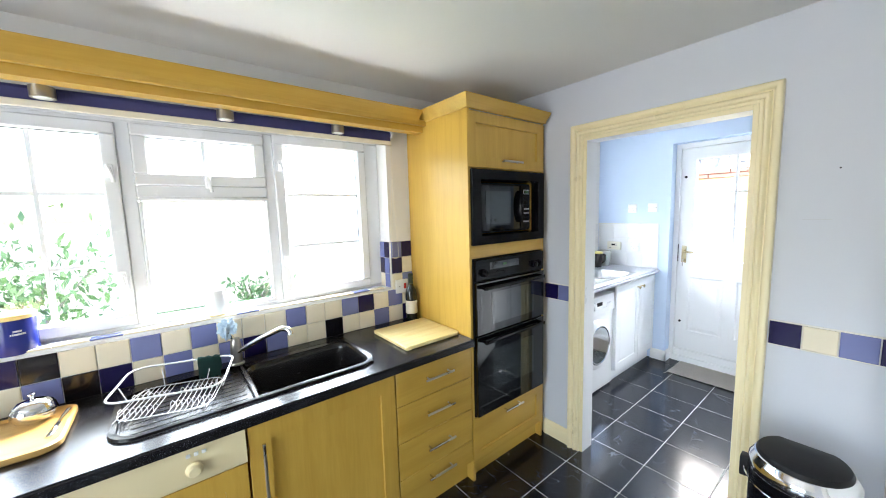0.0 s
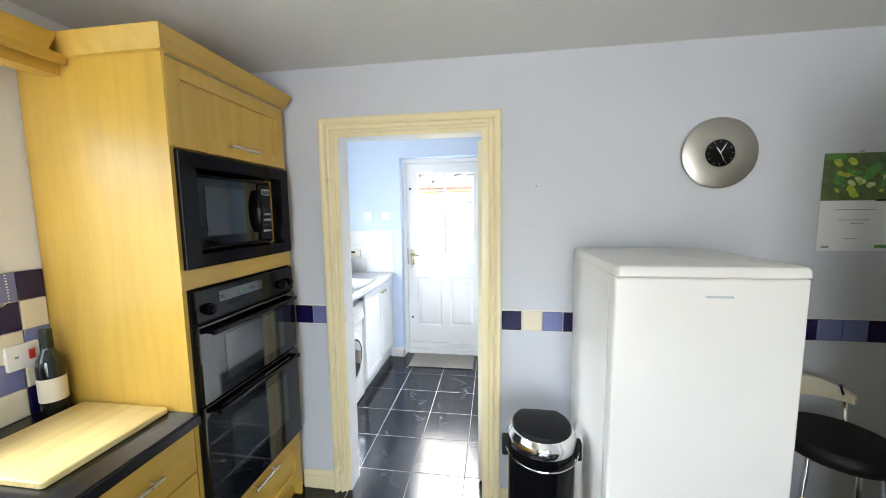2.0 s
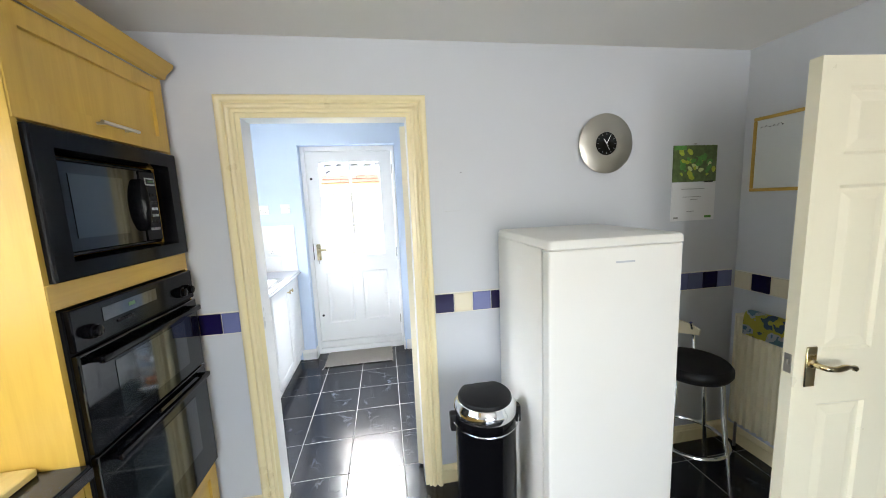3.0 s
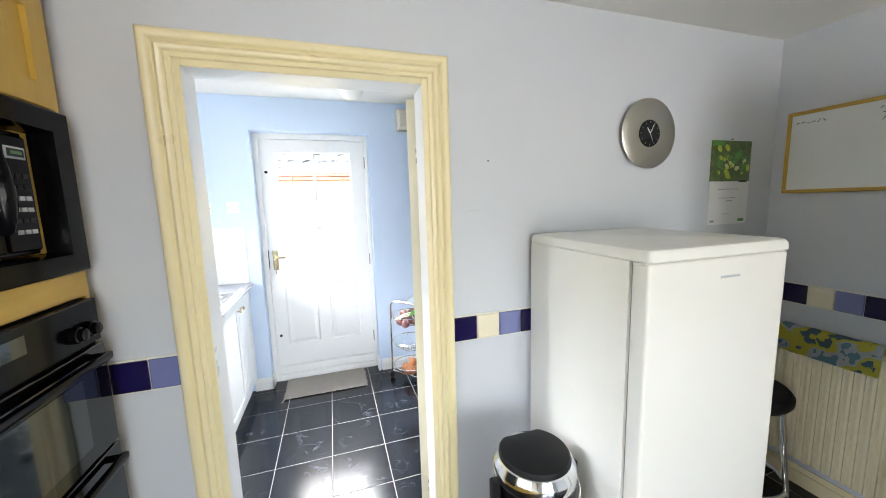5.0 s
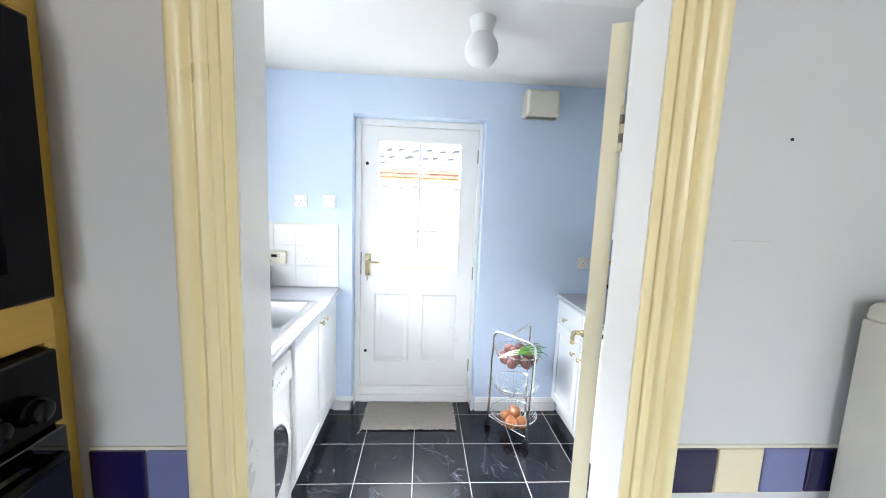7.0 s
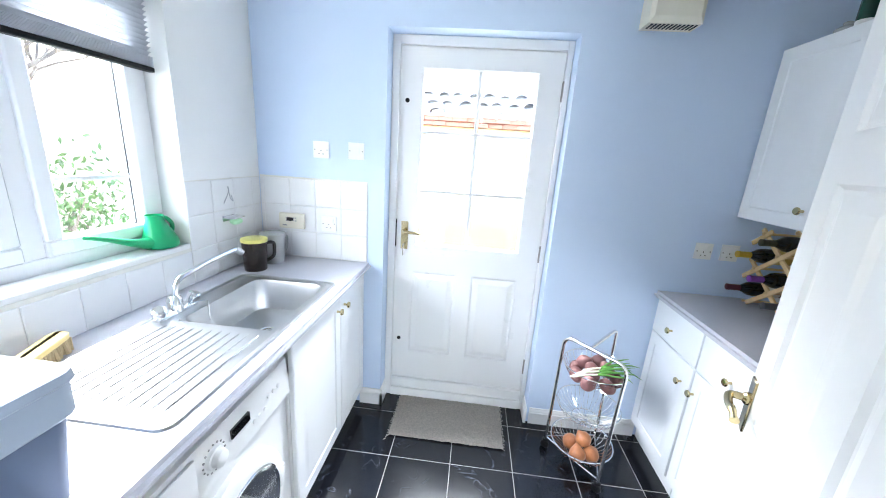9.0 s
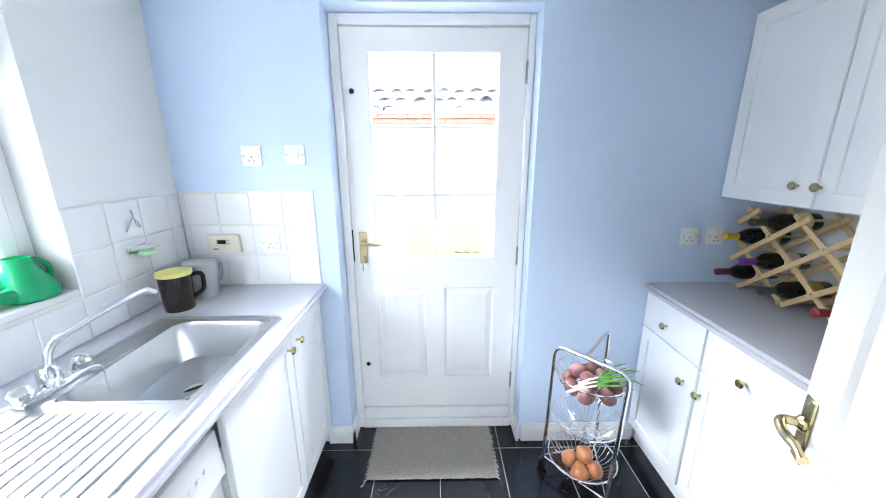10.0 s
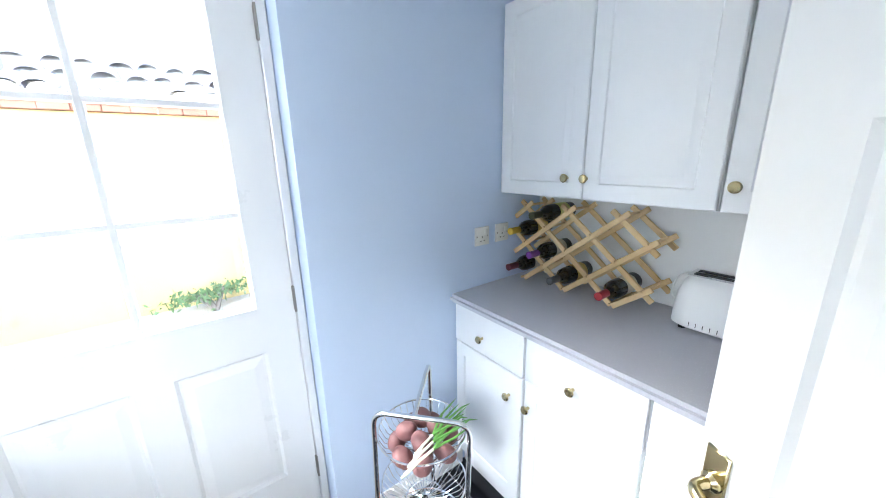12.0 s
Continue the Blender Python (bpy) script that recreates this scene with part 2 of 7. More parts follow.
M_MAT = mat("beige_woven_mat", (0.62, 0.57, 0.51), 0.95, vary=0.35, scale=90, bump=1.0, bscale=420)
M_GLASS = pane_glass("window_glass", (0.97, 0.985, 0.98))
M_GREEN = mat("green_plastic", (0.008, 0.32, 0.12), 0.3, vary=0.06, bump=0.01)
M_PLASTW = mat("white_plastic", (0.82, 0.82, 0.80), 0.3, vary=0.02, bump=0.0)
M_DARK = mat("dark_gap", (0.01, 0.01, 0.01), 0.9, bump=0.0)

# ---- mesh helpers ----


def bm_box(bm, x0, x1, y0, y1, z0, z1, bev=0.0, seg=1):
    vs = [bm.verts.new((x, y, z)) for z in (z0, z1) for x, y in ((x0, y0), (x1, y0), (x1, y1), (x0, y1))]
    fs = [bm.faces.new([vs[i] for i in f]) for f in ((3, 2, 1, 0), (4, 5, 6, 7), (0, 1, 5, 4), (1, 2, 6, 5), (2, 3, 7, 6), (3, 0, 4, 7))]
    if bev:
        es = list({e for f in fs for e in f.edges})
        bmesh.ops.bevel(bm, geom=es, offset=bev, segments=seg, affect='EDGES', profile=0.6)
    return bm


def box(x0, x1, y0, y1, z0, z1, bev=0.0, seg=1):
    return bm_box(bmesh.new(), x0, x1, y0, y1, z0, z1, bev, seg)


def bm_lathe(bm, profile, seg=24, m=Matrix()):
    """Turns (radius, height) pairs round z."""
    rings = []
    for r, z in profile:
        if r < 1e-6:
            rings.append([bm.verts.new(m @ Vector((0, 0, z)))])
        else:
            rings.append([bm.verts.new(m @ Vector((r * math.cos(2 * math.pi * i / seg), r * math.sin(2 * math.pi * i / seg), z))) for i in range(seg)])
    for a, b in zip(rings, rings[1:]):
        for i in range(seg):
            j = (i + 1) % seg
            if len(a) == 1 and len(b) > 1:
                bm.faces.new((a[0], b[i], b[j]))
            elif len(b) == 1 and len(a) > 1:
                bm.faces.new((a[i], a[j], b[0]))
            elif len(a) > 1:
                bm.faces.new((a[i], a[j], b[j], b[i]))
    if len(rings[0]) > 1:
        bm.faces.new(rings[0])
    if len(rings[-1]) > 1:
        bm.faces.new(rings[-1])
    return bm


def lathe(profile, seg=24, m=Matrix()):
    return bm_lathe(bmesh.new(), profile, seg, m)


def bm_tube(bm, pts, r, seg=8, closed=False):
    """A round bar along points; r may be one number or one a point."""
    pts = [Vector(p) for p in pts]
    k = len(pts)
    rs = r if isinstance(r, (list, tuple)) else [r] * k
    rings = []
    side = None
    for i, p in enumerate(pts):
        a = pts[i - 1] if (i or closed) else p
        b = pts[(i + 1) % k] if (i < k - 1 or closed) else p
        d = (b - a).normalized()
        if side is None:
            side = d.cross(Vector((0, 0, 1)))
            if side.length < 0.05:
                side = d.cross(Vector((1, 0, 0)))
        side = (side - d * side.dot(d)).normalized()
        up = d.cross(side)
        rings.append([bm.verts.new(p + (side * math.cos(2 * math.pi * j / seg) + up * math.sin(2 * math.pi * j / seg)) * rs[i]) for j in range(seg)])
    for i in range(k if closed else k - 1):
        a, b = rings[i], rings[(i + 1) % k]
        for j in range(seg):
            q = (j + 1) % seg
            bm.faces.new((a[j], a[q], b[q], b[j]))
    if not closed:
        bm.faces.new(rings[0][::-1])
        bm.faces.new(rings[-1])
    return bm


def tube(pts, r, seg=8, closed=False):
    return bm_tube(bmesh.new(), pts, r, seg, closed)


def rod(a, b, r, seg=10):
    return tube([a, b], r, seg)


def bend(pts, r=0.03, n=5):
    """Rounds the corners of an open line."""
    pts = [Vector(p) for p in pts]
    out = [pts[0]]
    for a, p, b in zip(pts, pts[1:], pts[2:]):
        u, v = (a - p), (b - p)
        d = min(r, u.length / 2, v.length / 2)
        s, e = p + u.normalized() * d, p + v.normalized() * d
        for i in range(n + 1):
            t = i / n
            out.append(s * (1 - t) ** 2 + p * 2 * t * (1 - t) + e * t * t)
    out.append(pts[-1])
    return out


def rounded(x0, x1, y0, y1, r, n=6):
    """A rounded rectangle, anticlockwise."""
    out = []
    for cx, cy, a in ((x1 - r, y0 + r, -90), (x1 - r, y1 - r, 0), (x0 + r, y1 - r, 90), (x0 + r, y0 + r, 180)):
        for i in range(n + 1):
            t = radians(a + 90 * i / n)
            out.append((cx + r * math.cos(t), cy + r * math.sin(t)))
    return out


def bm_loft(bm, loops, cap0=True, cap1=True):
    """Skins loops of equal length, one after another."""
    rings = [[bm.verts.new(p) for p in lp] for lp in loops]
    for a, b in zip(rings, rings[1:]):
        for i in range(len(a)):
            j = (i + 1) % len(a)
            bm.faces.new((a[i], a[j], b[j], b[i]))
    if cap0:
        bm.faces.new(rings[0][::-1])
    if cap1:
        bm.faces.new(rings[-1])
    return bm


def loft(loops, cap0=True, cap1=True):
    return bm_loft(bmesh.new(), loops, cap0, cap1)


def mesh_of(name, bm, material, smooth=True):
    bmesh.ops.recalc_face_normals(bm, faces=bm.faces)
    me = bpy.data.meshes.new(name)
    bm.to_mesh(me)
    bm.free()
    me.materials.append(material)
    if smooth:
        me.polygons.foreach_set("use_smooth", [True] * len(me.polygons))
        me.set_sharp_from_angle(angle=radians(38))
    return me


def root_of(ob):
    while ob.parent:
        ob = ob.parent
    return ob


def part(name, bm, material, parent=None, label="", smooth=True):
    """One mesh object from a bmesh in world places, under a thing or under a part."""
    if parent is not None:
        bm.transform(root_of(parent).matrix_basis.inverted())
    ob = new(name, mesh_of(name, bm, material, smooth))
    if parent is not None:
        ob.parent = parent
    if label:
        tagged(ob, label)
    return ob


def thing(name, label, category, at=(0, 0, 0), group="", kind="", turn=0):
    ob = new(name)
    ob.empty_display_size = 0.05
    ob.matrix_basis = pose(*at, 0, 0, turn)
    return tagged(ob, label, category, group, kind)


def solo(name, bm, material, label, category, group="", kind="", base=None, smooth=True):
    """A thing of one mesh; its origin at base."""
    if base is not None:
        bm.transform(Matrix.Translation(base).inverted())
    ob = new(name, mesh_of(name, bm, material, smooth))
    if base is not None:
        ob.location = base
    return tagged(ob, label, category, group, kind)


def wall(name, axis, a0, a1, z0, z1, p0, p1, holes, material, label):
    """A wall along x or y with openings (start, end, bottom, top) right through it."""
    ss = sorted({a0, a1, *[h[0] for h in holes], *[h[1] for h in holes]})
    zs = sorted({z0, z1, *[h[2] for h in holes], *[h[3] for h in holes]})
    ss, zs = [s for s in ss if a0 <= s <= a1], [z for z in zs if z0 <= z <= z1]
    solid = lambda i, k: 0 <= i < len(ss) - 1 and 0 <= k < len(zs) - 1 and not any(
        h[0] < (ss[i] + ss[i + 1]) / 2 < h[1] and h[2] < (zs[k] + zs[k + 1]) / 2 < h[3] for h in holes)
    bm = bmesh.new()
    P = (lambda s, p, z: (s, p, z)) if axis == "x" else (lambda s, p, z: (p, s, z))
    q = lambda *c: bm.faces.new([bm.verts.new(P(*v)) for v in c])
    for i in range(len(ss) - 1):
        for k in range(len(zs) - 1):
            if not solid(i, k):
                continue
            a, b, c, d = ss[i], ss[i + 1], zs[k], zs[k + 1]
            for p in (p0, p1):
                q((a, p, c), (b, p, c), (b, p, d), (a, p, d))
            if not solid(i - 1, k):
                q((a, p0, c), (a, p1, c), (a, p1, d), (a, p0, d))
            if not solid(i + 1, k):
                q((b, p0, c), (b, p1, c), (b, p1, d), (b, p0, d))
            if not solid(i, k - 1):
                q((a, p0, c), (b, p0, c), (b, p1, c), (a, p1, c))
            if not solid(i, k + 1):
                q((a, p0, d), (b, p0, d), (b, p1, d), (a, p1, d))
    bmesh.ops.remove_doubles(bm, verts=bm.verts, dist=1e-5)
    return solo(name, bm, material, label, "wall", kind="structure", smooth=False)


# ---- the plan ----
KX0, KX1 = -2.2, 2.125          # kitchen, west to the dividing wall
KY0, KY1 = -1.40, 2.175         # kitchen, south to the window wall
KZ = 2.345
UX0, UX1 = 2.235, 4.015         # utility room
UY0, UY1 = -0.64, 2.215
UZ = 2.44
DY0, DY1, DZ = 0.560, 1.308, 1.990   # opening between the rooms
TOP = 0.88                      # kitchen worktop
UTOP = 0.95                     # utility worktops

# ---- structure ----
solo("floor", box(KX0 - 0.3, UX1 + 0.4, -2.8, UY1 + 0.3, -0.16, -0.0014), M_GROUT, "pale grout bed under black floor tiles", "floor", kind="structure")
solo("ceiling_kitchen", box(KX0, KX1 + 0.05, KY0, KY1, KZ, KZ + 0.1), M_CEIL, "white painted kitchen ceiling", "ceiling", kind="structure")
solo("ceiling_utility", box(UX0 - 0.05, UX1, UY0, UY1, UZ, UZ + 0.1), M_CEIL, "white painted utility room ceiling", "ceiling", kind="structure")
KW = (-0.66, 1.25, 1.10, 2.10)      # kitchen window opening
UW = (2.56, 3.490, 1.131, 2.12)     # utility window opening
wall("wall_north_kitchen", "x", KX0, 2.18, 0, 2.6, KY1, KY1 + 0.30, [KW], M_WALL_W, "white painted wall with a wide kitchen window")
wall("wall_north_utility", "x", 2.18, UX1 + 0.3, 0, 2.6, UY1, UY1 + 0.26, [UW], M_WALL_W, "white painted utility wall with a window")
wall("wall_divide_kitchen", "y", KY0, KY1, 0, 2.6, KX1, 2.18, [(DY0 - 0.03, DY1 + 0.03, -1, DZ + 0.03)], M_WALL_K, "pale blue painted wall with a cased opening")
wall("wall_divide_utility", "y", UY0, UY1, 0, 2.6, 2.18, UX0, [(DY0 - 0.03, DY1 + 0.03, -1, DZ + 0.03)], M_WALL_U, "blue painted wall round the utility opening")
wall("wall_east_utility", "y", UY0 - 0.2, UY1, 0, 2.6, UX1, UX1 + 0.26, [(0.556, 1.491, -1, 2.18)], M_WALL_U, "blue painted wall with a recessed back door")
wall("wall_south_utility", "x", 2.18, UX1, 0, 2.6, UY0 - 0.2, UY0, [], M_WALL_W, "white painted wall behind the wall cabinets")
wall("wall_south_kitchen", "x", KX0, 2.18, 0, 2.6, KY0 - 0.12, KY0, [(0.53, 1.285, -1, 1.995)], M_WALL_K, "pale blue painted wall with a doorway to the hall")
wall("wall_west_kitchen", "y", KY0 - 0.12, KY1 + 0.3, 0, 2.6, KX0 - 0.2, KX0, [(-0.65, 1.25, 0.15, 2.1)], M_WALL_K, "pale blue painted wall with garden doors")
wall("wall_hall_back", "x", 0.2, 1.7, 0, 2.6, -2.7, -2.6, [], M_WALL_K, "plain hall wall")
wall("wall_hall_side", "y", -2.6, KY0 - 0.12, 0, 2.6, 0.2, 0.3, [], M_WALL_K, "plain hall wall")
wall("wall_hall_end", "y", -2.6, KY0 - 0.12, 0, 2.6, 1.6, 1.7, [], M_WALL_K, "plain hall wall")
solo("ceiling_hall", box(0.3, 1.6, -2.6, KY0 - 0.12, 2.4, 2.5), M_CEIL, "white hall ceiling", "ceiling", kind="structure")
solo("roof_slab", box(KX0 - 0.3, UX1 + 0.5, -2.9, UY1 + 0.45, 2.62, 2.72), M_CEIL, "plain roof over the rooms", "roof", kind="structure")


def moulding(name, y0, y1, x_face, z_top, profile, material, label, sx=-1):
    """A cased opening's architrave: a profile (outward, proud) mitred up, across and down."""
    bm = bmesh.new()
    loops = []
    for (yy, zz, dy, dz) in ((y0, 0.0, -1, 0), (y0, z_top, -1, 1), (y1, z_top, 1, 1), (y1, 0.0, 1, 0)):
        loops.append([(x_face + sx * p, yy + dy * o, zz + dz * o) for o, p in profile])
    return solo(name, bm_loft(bm, loops, True, True), material, label, "architrave", kind="structure")


ARCH = [(0.021, 0.0), (0.021, 0.014), (0.024, 0.017), (0.034, 0.018), (0.038, 0.014), (0.041, 0.019), (0.046, 0.026), (0.052, 0.028), (0.058, 0.024),
        (0.062, 0.016), (0.066, 0.015), (0.070, 0.022), (0.076, 0.031), (0.084, 0.034), (0.091, 0.033), (0.096, 0.028), (0.097, 0.022), (0.097, 0.0)]
moulding("architrave_kitchen", DY0, DY1, KX1, DZ, ARCH, M_CREAM, "cream gloss moulded architrave round the opening")
moulding("architrave_utility", DY0, DY1, UX0, DZ, ARCH, M_WHITE, "white gloss moulded architrave", 1)
# door lining with its stop
bm = bmesh.new()
bm_box(bm, KX1 - 0.002, UX0 + 0.002, DY0 - 0.03, DY0, 0, DZ + 0.03)
bm_box(bm, KX1 - 0.002, UX0 + 0.002, DY1, DY1 + 0.03, 0, DZ + 0.03)
bm_box(bm, KX1 - 0.002, UX0 + 0.002, DY0, DY1, DZ, DZ + 0.03)
solo("door_lining", bm, M_WHITE, "white gloss painted door lining", "door lining", kind="structure", smooth=False)

# cream painted edge of the lining, inside the architrave
bm = bmesh.new()
bm_box(bm, KX1 - 0.007, KX1 - 0.002, DY0 - 0.022, DY0 - 0.001, 0, DZ + 0.022, 0.0015)
bm_box(bm, KX1 - 0.007, KX1 - 0.002, DY1 + 0.001, DY1 + 0.022, 0, DZ + 0.022, 0.0015)
bm_box(bm, KX1 - 0.007, KX1 - 0.002, DY0 - 0.001, DY1 + 0.001, DZ + 0.001, DZ + 0.022, 0.0015)
solo("trim_lining_edge", bm, M_CREAM, "cream gloss painted edge of the door lining", "door lining", kind="structure")


def skirting(name, axis, a0, a1, p, out, material, h=0.105):
    """A stepped skirting board along a wall face at p, standing out by the sign of out."""
    prof = [(0, 0), (0.016, 0), (0.016, h - 0.03), (0.012, h - 0.026), (0.012, h - 0.018), (0.008, h - 0.012), (0.006, h), (0, h)]
    P = (lambda s, o, z: (s, p + out * o, z)) if axis == "x" else (lambda s, o, z: (p + out * o, s, z))
    solo(name, loft([[P(s, o, z) for o, z in prof] for s in (a0, a1)]), material, "moulded skirting board along the wall", "skirting board", kind="structure")


skirting("baseboard_1", "y", KY0, DY0 - 0.08, KX1, -1, M_CREAM)
skirting("baseboard_2", "y", DY1 + 0.08, 1.60, KX1, -1, M_CREAM)
skirting("baseboard_3", "x", 1.30, KX1 - 0.016, KY0, 1, M_CREAM)
skirting("baseboard_4", "y", UY0 + 0.55, 0.54, UX1, -1, M_WHITE)
skirting("baseboard_5", "x", UX1 - 0.016, UX1 + 0.11, 0.556, 1, M_WHITE)
skirting("baseboard_6", "y", 1.475, 1.62, UX1, -1, M_WHITE)
skirting("baseboard_7", "x", UX1 - 0.016, UX1 + 0.11, 1.491, -1, M_WHITE)
skirting("baseboard_8", "x", KX0, 0.53, KY0, 1, M_CREAM)

# ---- garden seen through the glass ----
M_GROUND = mat("pale_paving", (0.40, 0.38, 0.34), 0.9, vary=0.15, scale=3, bump=0.3, bscale=40)
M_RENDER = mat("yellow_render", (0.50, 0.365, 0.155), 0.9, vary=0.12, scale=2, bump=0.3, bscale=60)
M_TERRA = mat("terracotta_tile", (0.36, 0.17, 0.12), 0.8, vary=0.25, scale=6, bump=0.3, bscale=60)
M_ROOFT = mat("grey_roof_tile", (0.28, 0.25, 0.26), 0.85, vary=0.45, random_obj=0.9, scale=9, bump=0.3, bscale=60)
M_FENCE = wood("fence_board", (0.55, 0.46, 0.34), (0.74, 0.66, 0.54), rough=0.8, coat=0)
M_LEAF = mat("garden_leaf", (0.08, 0.145, 0.05), 0.5, vary=0.5, scale=8, bump=0.0, random_obj=0.0)
M_BARK = mat("grey_bark", (0.16, 0.13, 0.11), 0.9, vary=0.3, scale=12, bump=0.4, bscale=60)
M_LAWN = mat("lawn", (0.09, 0.16, 0.045), 0.9, vary=0.4, scale=20, bump=0.6, bscale=200)
bm = bmesh.new()
vs = [bm.verts.new(v) for v in ((-400, -400, -0.2), (400, -400, -0.2), (400, 400, -0.2), (-400, 400, -0.2))]
bm.faces.new(vs)
solo("ground", bm, M_GROUND, "pale garden paving and ground outside", "ground", kind="structure")
solo("lawn", box(-6, 3.0, 4.0, 9.0, -0.2, -0.17), M_LAWN, "green garden lawn outside the kitchen window", "lawn", kind="structure")


def leafy(name, centre, size, count, leaf, seed, label, stems=5):
    """A shrub: a few branching stems and a loose crown of separate leaves with gaps."""
    rng = random.Random(seed)
    t = thing(name, label, "shrub", (centre[0], centre[1], -0.2))
    bm = bmesh.new()
    tips = []
    for _ in range(stems):
        a, k = rng.uniform(0, 6.28), rng.uniform(0.3, 0.9)
        tip = Vector((centre[0] + math.cos(a) * size[0] * k, centre[1] + math.sin(a) * size[1] * k, -0.2 + size[2] * rng.uniform(0.6, 1.0)))
        mid = Vector((centre[0], centre[1], -0.2)).lerp(tip, 0.5) + Vector((0, 0, 0.15))
        bm_tube(bm, [(centre[0], centre[1], -0.2), mid, tip], [0.03, 0.018, 0.006], 6)
        tips += [tip, mid, mid.lerp(tip, 0.5)]
    part("stem", bm, M_BARK, t)
    bm = bmesh.new()
    for i in range(count):
        c = rng.choice(tips)
        p = c + Vector((rng.gauss(0, size[0] * 0.28), rng.gauss(0, size[1] * 0.28), rng.gauss(0, size[2] * 0.16)))
        if p.z < -0.18:
            p.z = -0.18 + rng.random() * 0.2
        m = Matrix.Translation(p) @ Euler((rng.uniform(0, 6.3), rng.uniform(0, 6.3), rng.uniform(0, 6.3))).to_matrix().to_4x4()
        s = leaf * rng.uniform(0.6, 1.3)
        f = [bm.verts.new(m @ Vector(v)) for v in ((-s, 0, 0), (-0.1 * s, -0.4 * s, 0.1 * s), (s, 0, 0), (-0.1 * s, 0.4 * s, 0.1 * s))]
        bm.faces.new(f)
    part("crown", bm, M_LEAF, t)
    return t


leafy("garden_shrub", (-1.3, 5.6, 0), (0.9, 0.6, 1.6), 1500, 0.055, 1, "green leafy garden shrub outside the kitchen window", 9)
leafy("garden_shrub", (1.3, 7.4, 0), (0.5, 0.4, 0.7), 260, 0.06, 2, "green leafy garden shrub by the fence", 7)
leafy("garden_shrub", (5.2, 5.3, 0), (0.8, 0.6, 1.45), 1300, 0.05, 3, "dense green garden shrub by the fence", 8)
leafy("garden_plant", (7.65, 0.72, 0), (0.22, 0.60, 0.22), 420, 0.04, 4, "low green plant at the foot of the yellow wall", 6)

tr = thing("garden_tree", "bare grey garden tree with thin winter branches", "tree", (5.2, 6.6, -0.2))
bm = bmesh.new()
rng = random.Random(9)


def grow(bm, p, d, length, r, depth):
    q = p + d * length
    mid = p.lerp(q, 0.5) + Vector((rng.uniform(-1, 1), rng.uniform(-1, 1), rng.uniform(-0.5, 1))) * length * 0.06
    bm_tube(bm, [p, mid, q], [r, r * 0.85, r * 0.65], 6)
    if depth:
        for _ in range(3):
            nd = (d + Vector((rng.uniform(-1, 1), rng.uniform(-1, 1), rng.uniform(-0.5, 0.8))) * 0.75).normalized()
            grow(bm, q, nd, length * rng.uniform(0.6, 0.85), r * 0.55, depth - 1)


grow(bm, Vector((5.2, 6.6, -0.2)), Vector((-0.1, -0.1, 1)).normalized(), 1.3, 0.10, 5)
part("trunk", bm, M_BARK, tr)

fe = thing("garden_fence", "brown timber garden fence of upright boards", "fence", (2, 8.6, -0.2))
for i in range(70):
    part("slat", box(-6 + i * 0.2, -6 + i * 0.2 + 0.185, 8.6, 8.62 + 0.012 * (i % 2), -0.2, 1.25), M_FENCE, fe, smooth=False)
for z in (0.2, 0.95):
    part("rail", box(-6, 8, 8.635, 8.7, z, z + 0.09), M_FENCE, fe, smooth=False)

ob_t = thing("garden_outbuilding", "yellow rendered outbuilding with a scalloped tiled roof edge", "outbuilding", (8.4, 0, -0.2))
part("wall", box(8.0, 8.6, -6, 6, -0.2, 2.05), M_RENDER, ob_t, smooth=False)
# two projecting courses of terracotta bricks under the eaves
for r, (xf, z0) in enumerate(((7.93, 2.055), (7.86, 2.125))):
    for i in range(54):
        y = -6 + i * 0.222 + 0.111 * (r % 2)
        part("brick", box(xf - 0.012 * ((i * 5 + r) % 3), 8.2, y, y + 0.217, z0, z0 + 0.066, 0.004), M_TERRA, ob_t)
M_MORTAR_GLARE = mat("pale_mortar_and_glare", (0.70, 0.67, 0.62), 0.95, vary=0.15, scale=9, bump=0.4, bscale=60)
half = [(math.cos(math.pi * k / 8), math.sin(math.pi * k / 8)) for k in range(9)]
rng = random.Random(14)
for i in range(46):
    y = -6 + (i + 0.5) * 0.26
    part("mortar_plug", loft([[(x, y + 0.112 * c, 2.190 + 0.085 * s_) for c, s_ in half] for x in (7.80 + rng.uniform(-0.012, 0.012), 7.92)]), M_MORTAR_GLARE, ob_t)


def barrel_tile(x, y, z, k):
    """A curved clay roof tile running up the slope, with its own thickness."""
    outer = [(y + 0.128 * k * c, 0.105 * s_) for c, s_ in half]
    inner = [(y + 0.112 * k * c, 0.088 * s_) for c, s_ in reversed(half)]
    return loft([[(x + d, yy, z + h + zz) for yy, zz in outer + inner] for d, h in ((0.0, 0.0), (0.42, 0.135))])


for r in range(3):
    for i in range(46):
        part("roof_tile", barrel_tile(7.77 + r * 0.33 + rng.uniform(-0.04, 0.03), -6 + (i + 0.5 + 0.5 * (r % 2)) * 0.26 + rng.uniform(-0.03, 0.03), 2.190 + r * 0.176 + rng.uniform(-0.014, 0.014), rng.uniform(0.86, 1.06)), M_ROOFT, ob_t)
# plain pale slope; the glare on the upper tile rows is in its colour
part("roof_slope", loft([[(7.95, y, 2.25), (7.95, y, 2.29), (11.5, y, 4.27), (11.5, y, 4.23)] for y in (-6, 6)]), M_MORTAR_GLARE, ob_t, smooth=False)

# ---- windows ----


